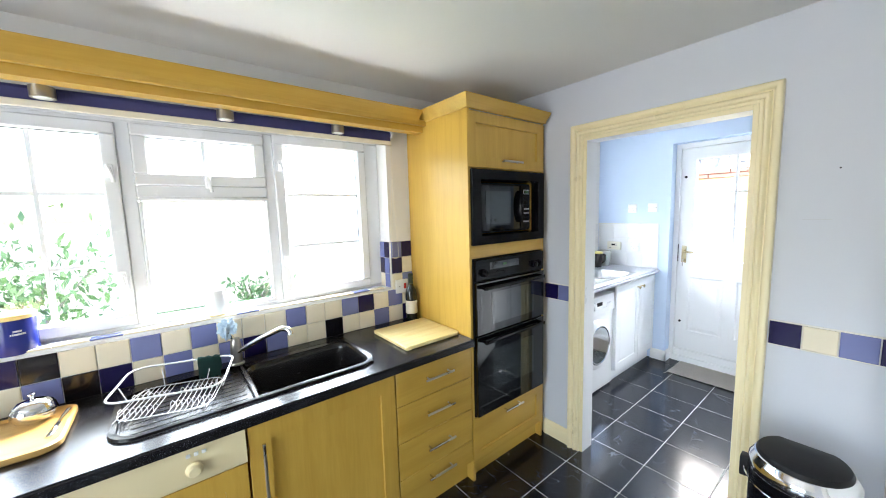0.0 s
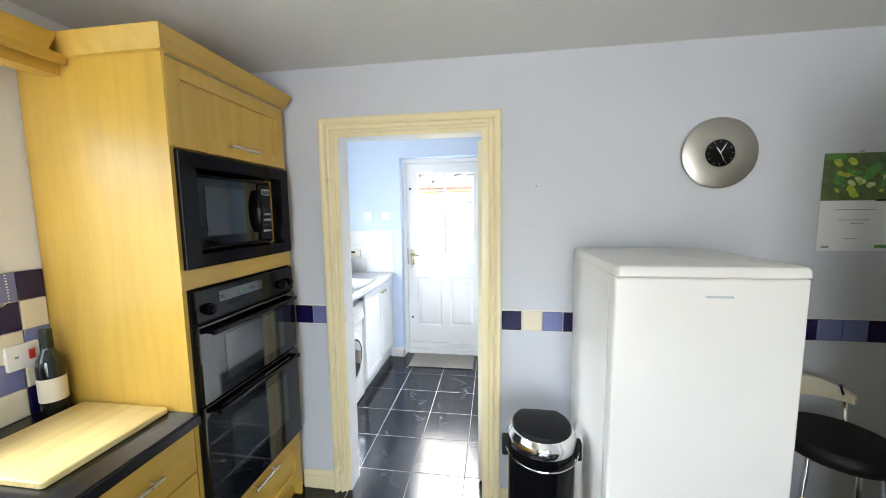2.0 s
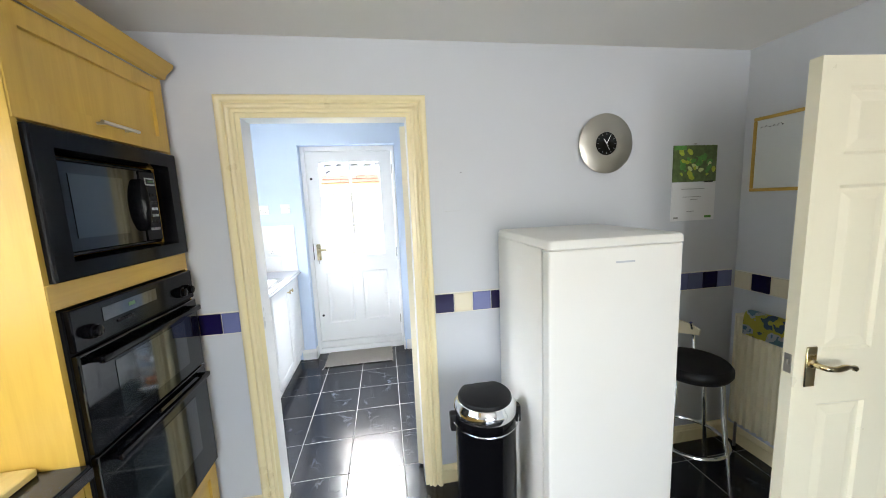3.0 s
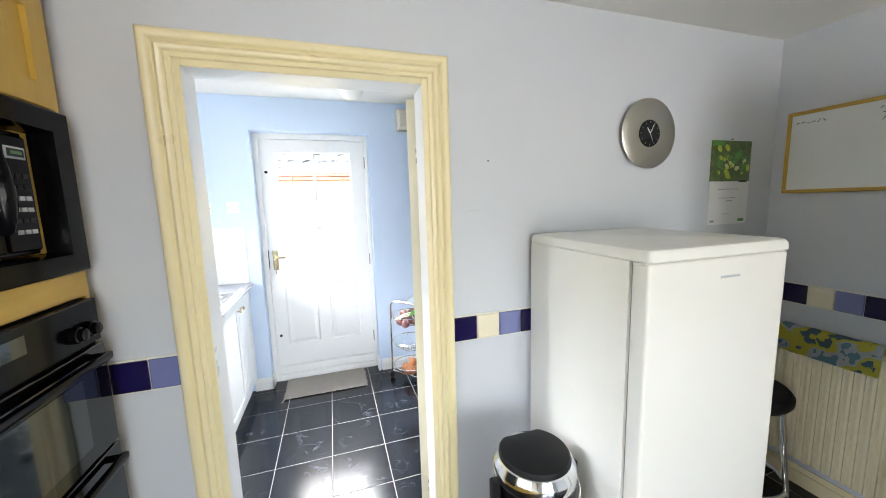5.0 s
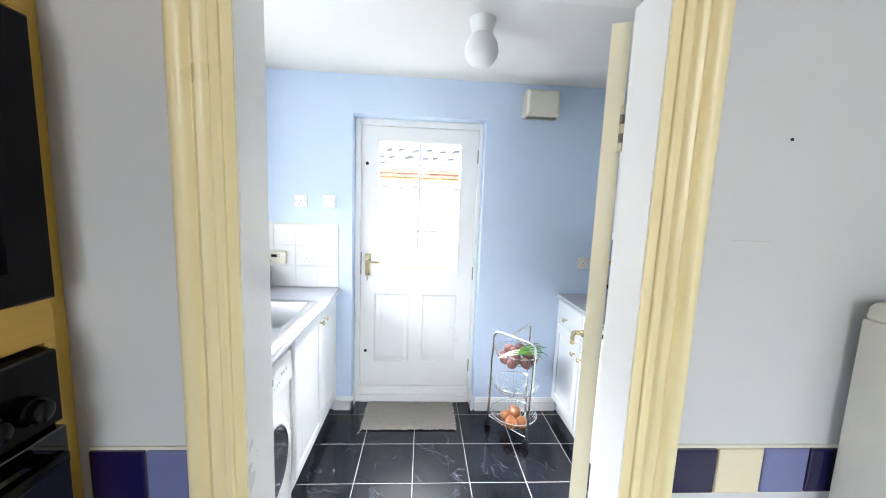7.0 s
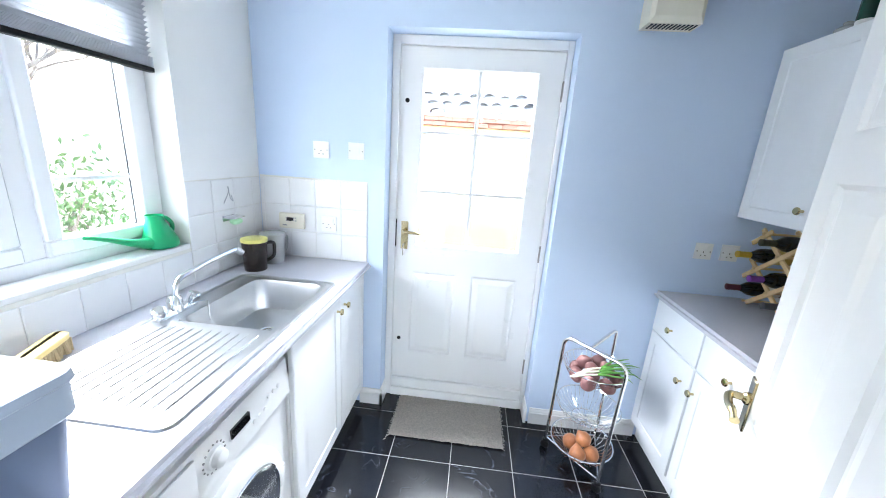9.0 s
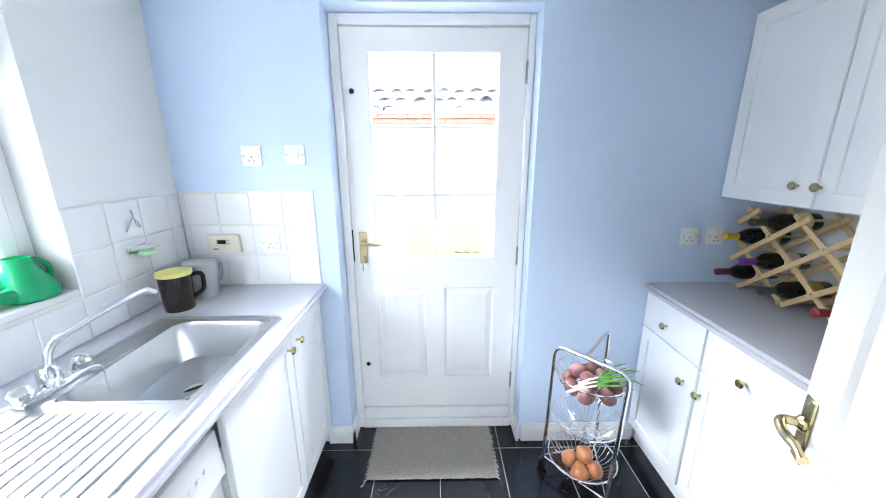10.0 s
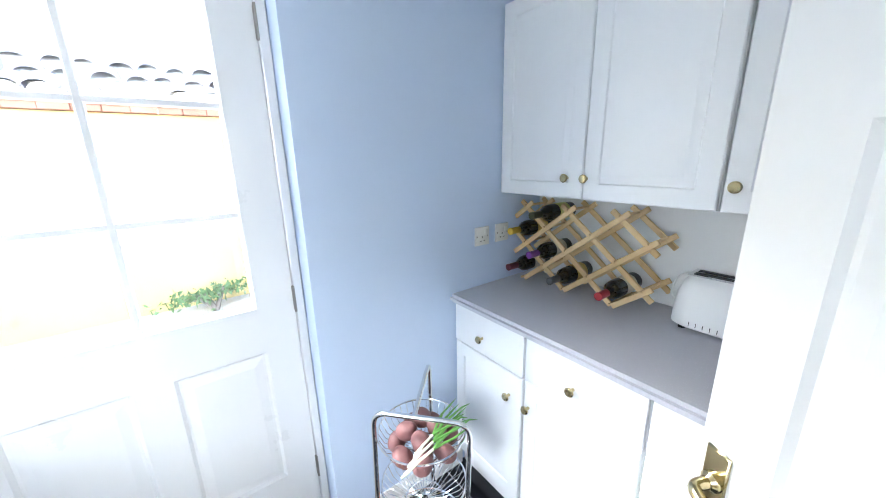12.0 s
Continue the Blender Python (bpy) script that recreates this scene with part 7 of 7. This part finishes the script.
rd = thing("radiator", "cream ribbed panel radiator on the wall", "radiator", (1.68, KY0, 0.17))
M_RAD = mat("cream_radiator_enamel", (0.80, 0.73, 0.52), 0.35, vary=0.03, bump=0.02)
prof_r = []
RX0, RX1 = 1.34, 2.035
n = 18
for i in range(n):
    x = RX1 - 0.02 - (RX1 - RX0 - 0.04) * i / n
    s = (RX1 - RX0 - 0.04) / n
    prof_r += [(x, -1.318), (x - s * 0.25, -1.318), (x - s * 0.42, -1.330), (x - s * 0.75, -1.330)]
pts = [(RX1, -1.340), (RX1 - 0.004, -1.326)] + prof_r + [(RX0 + 0.004, -1.326), (RX0, -1.340)]
part("panel", loft([[(x, y, z) for x, y in pts] for z in (0.175, 0.830)], True, True), M_RAD, rd)
part("top_grille", box(RX0, RX1, -1.385, -1.318, 0.832, 0.846, 0.003), M_RAD, rd)
part("end_panel", box(RX1, RX1 + 0.006, -1.385, -1.320, 0.175, 0.846, 0.003), M_RAD, rd)
part("end_panel", box(RX0 - 0.006, RX0, -1.385, -1.320, 0.175, 0.846, 0.003), M_RAD, rd)
part("bracket", box(1.40, 1.95, KY0, -1.345, 0.30, 0.34), M_RAD, rd, smooth=False)
part("pipe", tube(bend([(RX1 - 0.02, -1.35, 0.18), (RX1 - 0.02, -1.35, 0.10), (RX1 - 0.02, -1.35, 0.0)], 0.02), 0.008, 8), M_SATIN, rd)
M_TOWEL = mat("yellow_blue_print_cloth", (0.62, 0.60, 0.12), 0.9, vary=0.3, scale=12, bump=0.3, bscale=300)
tw_n = M_TOWEL.node_tree
vor = tw_n.nodes.new("ShaderNodeTexNoise")
vor.inputs["Scale"].default_value, vor.inputs["Detail"].default_value = 11, 3
tc = tw_n.nodes.new("ShaderNodeTexCoord")
tw_n.links.new(tc.outputs["Object"], vor.inputs["Vector"])
rp = tw_n.nodes.new("ShaderNodeValToRGB")
rp.color_ramp.interpolation = 'CONSTANT'
els = rp.color_ramp.elements
els[0].position, els[0].color = 0.0, (0.10, 0.16, 0.22, 1)
els[1].position, els[1].color = 0.44, (0.66, 0.63, 0.10, 1)
e = els.new(0.55)
e.color = (0.62, 0.66, 0.66, 1)
e = els.new(0.62)
e.color = (0.20, 0.34, 0.42, 1)
tw_n.links.new(vor.outputs[0], rp.inputs[0])
tw_n.links.new(rp.outputs[0], tw_n.nodes["Principled BSDF"].inputs["Base Color"])
draped(pose(1.80, -1.352, 0.848, 0, 0, 180) @ pose(0, 0, 0, 0, 0, 180), 0.37, 0.05, 0.105, M_TOWEL, "tea_towel", "yellow and blue printed tea towel folded over the radiator", "tea towel", 4, 0.036)

st = thing("bar_stool", "bar stool with black round seat, cream back and chrome legs", "stool", (1.855, -0.85, 0))
SXc, SYc, SZc = 1.855, -0.85, 0.645
part("seat", lathe([(0.02, SZc - 0.012), (0.165, SZc - 0.010), (0.178, SZc + 0.010), (0.178, SZc + 0.035), (0.165, SZc + 0.052), (0.10, SZc + 0.060), (0, SZc + 0.062)], 40, pose(SXc, SYc, 0)), M_BLACKM, st)
for a in (20, 110, 200, 290):
    c, s = math.cos(radians(a)), math.sin(radians(a))
    part("leg", tube(bend([(SXc + 0.14 * c, SYc + 0.14 * s, SZc), (SXc + 0.165 * c, SYc + 0.165 * s, 0.35), (SXc + 0.215 * c, SYc + 0.215 * s, 0.0)], 0.15, 6), 0.011, 10), M_CHROME, st)
part("foot_ring", tube([(SXc + 0.178 * math.cos(2 * math.pi * i / 32), SYc + 0.178 * math.sin(2 * math.pi * i / 32), 0.26) for i in range(32)], 0.009, 8, True), M_CHROME, st)
for a in (-48, 48):
    aa = radians(a)
    c, s = math.cos(aa), math.sin(aa)
    part("back_post", tube(bend([(SXc + 0.16 * c, SYc + 0.165 * s, SZc), (SXc + 0.20 * c, SYc + 0.19 * s, SZc + 0.12), (SXc + 0.19 * c, SYc + 0.15 * s, SZc + 0.20)], 0.06), 0.009, 10), M_CHROME, st)
bm = bmesh.new()
lps = []
for i in range(13):
    a = radians(-55 + 110 * i / 12)
    k = 1 - abs(i - 6) / 6
    hgt = 0.03 + 0.055 * (1 - (1 - k) ** 2)
    c, s = math.cos(a), math.sin(a)
    lps.append([(SXc + r * c, SYc + r * s, SZc + z) for r, z in ((0.175, 0.13), (0.200, 0.13), (0.208, 0.13 + hgt * 0.5), (0.200, 0.13 + hgt), (0.178, 0.13 + hgt), (0.172, 0.13 + hgt * 0.5))])
part("backrest", bm_loft(bm, lps), mat("cream_vinyl", (0.72, 0.66, 0.50), 0.5, vary=0.06, bump=0.05, bscale=120), st)

# small marks on the dividing wall
solo("wall_plug", lathe([(0.003, 0), (0.003, 0.002), (0, 0.002)], 10, pose(KX1, 0.295, 1.720, 0, -90, 0)), M_BLACKM, "small dark screw plug in the painted wall", "screw plug", base=(KX1, 0.295, 1.720))

M_SCUFF = mat("grey_scuff", (0.53, 0.53, 0.53), 0.8, vary=0.2, bump=0.0)
solo("wall_scuff", box(KX1 - 0.0012, KX1 - 0.0002, 0.305, 0.385, 1.5250, 1.5265), M_SCUFF, "faint grey scuff line on the painted wall", "scuff", base=(KX1, 0.335, 1.527))

# ---- tiles ----
TILE_MATS = {"n": M_TNAVY, "l": M_TLILAC, "c": M_TCREAM, "k": M_TBLACK, "w": M_TWHITE}
_tile_meshes = {}


def tile_mesh(w, h, key, th=0.007):
    """A glazed tile lying in x and z, facing -y, with a soft edge; shared by all of its size and colour."""
    k = (round(w, 4), round(h, 4), key)
    if k not in _tile_meshes:
        a, b, e = w / 2, h / 2, 0.003
        r = lambda d, y: [(-a + d, y, -b + d), (a - d, y, -b + d), (a - d, y, b - d), (-a + d, y, b - d)]
        th = 0.0032 if key == "w" else th
        _tile_meshes[k] = mesh_of("tile", loft([r(0, 0), r(0, -th + 0.0018), r(e, -th)], False, True), TILE_MATS[key], False)
    return _tile_meshes[k]


def tile(parent, x, y, z, w, h, key, turn=0, tilt=0, name="tile"):
    ob = new(name, tile_mesh(w, h, key))
    ob.parent = parent
    ob.matrix_basis = parent.matrix_basis.inverted() @ pose(x, y, z, tilt, 0, turn)
    return ob


def backing(name, x0, x1, y0, y1, z0, z1, label):
    return solo(name, box(x0, x1, y0, y1, z0, z1), M_GROUTW, label, "wall tiling", kind="structure", base=((x0 + x1) / 2, (y0 + y1) / 2, z0), smooth=False)


P = 0.1055
X0 = -0.471
top_row = "nkcclclcccl" + "cc" + "lnclc"
low_row = "clknclclnlcckcclcn"
bk = backing("trim_splashback", KX0, 1.408, KY1 - 0.006, KY1, TOP, TOP + 2 * P - 0.0015, "chequered navy, lilac and cream tile splashback")
for i in range(18):
    w = P - 0.003 if i < 17 else 1.407 - (X0 + 17 * P) - 0.0015
    xc = X0 + i * P + 0.0015 + w / 2
    for r, row in enumerate((low_row, top_row)):
        tile(bk, xc, KY1 - 0.006, TOP + (r + 0.5) * P, w, P - 0.003, row[i])
rng = random.Random(8)
for i in range(1, 16):
    for r in range(2):
        tile(bk, X0 - (i - 0.5) * P, KY1 - 0.006, TOP + (r + 0.5) * P, P - 0.003, P - 0.003, rng.choice("cclnkl"))
bk = backing("trim_splashback_end", 1.252, 1.408, KY1 - 0.006, KY1, TOP + 2 * P, TOP + 5 * P, "chequered tiles beside the kitchen window")
for c, (a, b) in enumerate(((1.252, 1.331), (1.331, 1.408))):
    for r, row in enumerate(("cl", "nc", "ln")):
        tile(bk, (a + b) / 2, KY1 - 0.006, TOP + (2.5 + r) * P, b - a - 0.003, P - 0.003, row[c])
bk = backing("trim_reveal_tiles", 1.244, 1.2495, KY1 - 0.004, YK - 0.001, 1.106, TOP + 5 * P, "chequered tiles in the window reveal")
for c in range(2):
    for r, row in enumerate(("cl", "nl", "ln")):
        h = P - 0.003 if r else TOP + 3 * P - 1.106 - 0.003
        z = TOP + (2.5 + r) * P if r else (1.106 + TOP + 3 * P) / 2
        tile(bk, 1.244, KY1 + 0.028 + (1 - c) * 0.058, z, 0.055, h, row[c], -90)
sl_t = backing("trim_sill_tiles", -0.60, 1.24, KY1 + 0.002, KY1 + 0.050, 1.1045, 1.1065, "white and lilac tiles along the sill's edge")
for i in range(17):
    tile(sl_t, -0.54 + i * P, KY1 + 0.026, 1.1065, P - 0.003, 0.044, "l" if i in (4, 9, 15) else "c", 0, -90)

BZ = 1.042


def border(name, axis, start, sign, face, turn, seq, out, z=BZ):
    n_ = len(seq)
    e = start + sign * 0.1015 * n_
    a, b = min(start, e), max(start, e)
    f0, f1 = min(face, face + out * 0.004), max(face, face + out * 0.004)
    h = 0.0555
    bk_ = backing(name, *((f0, f1, a, b) if axis == "y" else (a, b, f0, f1)), z - h, z + h, "border of navy, lilac and cream tiles on the wall")
    for i, c in enumerate(seq):
        s = start + sign * 0.1015 * (i + 0.5)
        p = face + out * 0.004
        tile(bk_, *((p, s) if axis == "y" else (s, p)), z, 0.0975, 0.0985, c, turn)
    return bk_


border("trim_border_1", "y", 1.594, -1, KX1, -90, "nl", -1)
border("trim_border_2", "y", 0.459, -1, KX1, -90, "nclnclnclncclnlc"[:15] + "lnl", -1)
border("trim_border_3", "x", 2.121, -1, KY0, 180, "cnclncln", 1, 1.034)

Q = 0.150
bk = backing("trim_utility_tiles_north", UX0 + 0.002, 3.482, UY1 - 0.005, UY1 - 0.001, UTOP + 0.001, 1.114, "white wall tiles under the utility window")
for i in range(8):
    tile(bk, 3.482 - (i + 0.5) * Q, UY1 - 0.005, UTOP + Q / 2, Q - 0.0014, Q - 0.0014, "w")
bk = backing("trim_utility_tiles_side", 3.484, 4.006, UY1 - 0.005, UY1 - 0.001, UTOP + 0.001, 1.404, "white wall tiles beside the utility window")
for r in range(3):
    for i in range(4):
        w = Q if i < 3 else 4.006 - 3.484 - 3 * Q
        tile(bk, 3.484 + i * Q + w / 2, UY1 - 0.005, UTOP + (r + 0.5) * Q + 0.001, w - 0.0014, Q - 0.0014, "w")
bk = backing("trim_utility_tiles_east", UX1 - 0.005, UX1 - 0.001, 1.585, UY1 - 0.007, UTOP + 0.001, 1.412, "white wall tiles beside the back door")
for r in range(3):
    for i in range(5):
        a = 1.585 + i * Q
        w = min(Q, UY1 - 0.008 - a)
        if w > 0.02:
            tile(bk, UX1 - 0.005, a + w / 2, UTOP + (r + 0.5) * Q + 0.003, w - 0.0014, Q - 0.0014, "w", -90)
# flower motif on one tile
fl = solo("tile_motif", tube(bend([(3.70, UY1 - 0.0125, 1.285), (3.72, UY1 - 0.0125, 1.31), (3.745, UY1 - 0.0125, 1.345), (3.735, UY1 - 0.0125, 1.37), (3.75, UY1 - 0.0125, 1.30), (3.77, UY1 - 0.0125, 1.285), (3.755, UY1 - 0.0125, 1.32)], 0.012), 0.0022, 6),
          mat("grey_motif", (0.42, 0.43, 0.45), 0.4, bump=0.0), "grey flower motif printed on a white tile", "tile motif")

# floor tiles
floor_ob = bpy.data.objects["floor"]
FP = 0.330
a_, e_ = (FP - 0.0046) / 2, 0.002
rt = lambda d, z: [(-a_ + d, -a_ + d, z), (a_ - d, -a_ + d, z), (a_ - d, a_ - d, z), (-a_ + d, a_ - d, z)]
slate = mesh_of("floor_tile", loft([rt(0, -0.004), rt(0, -0.0012), rt(e_, 0)], False, True), M_SLATE, False)
for i in range(-17, 3):
    for j in range(-8, 5):
        x, y = 3.622 + (i + 0.5) * FP, 1.000 + (j + 0.5) * FP
        if not (KX0 - 0.1 < x < 4.2 and KY0 - 0.16 < y < 2.3) or (x > 2.2 and y < UY0 - 0.1):
            continue
        if (y > KF + 0.25 and x < 2.0) or (y > UF + 0.25 and x > 2.4) or (y < -0.35 and x > 2.8):
            continue
        ob = new("floor_tile", slate)
        ob.parent = floor_ob
        ob.matrix_basis = pose(x, y, 0, 0, 0, 90 * ((i * 7 + j * 3) % 4))
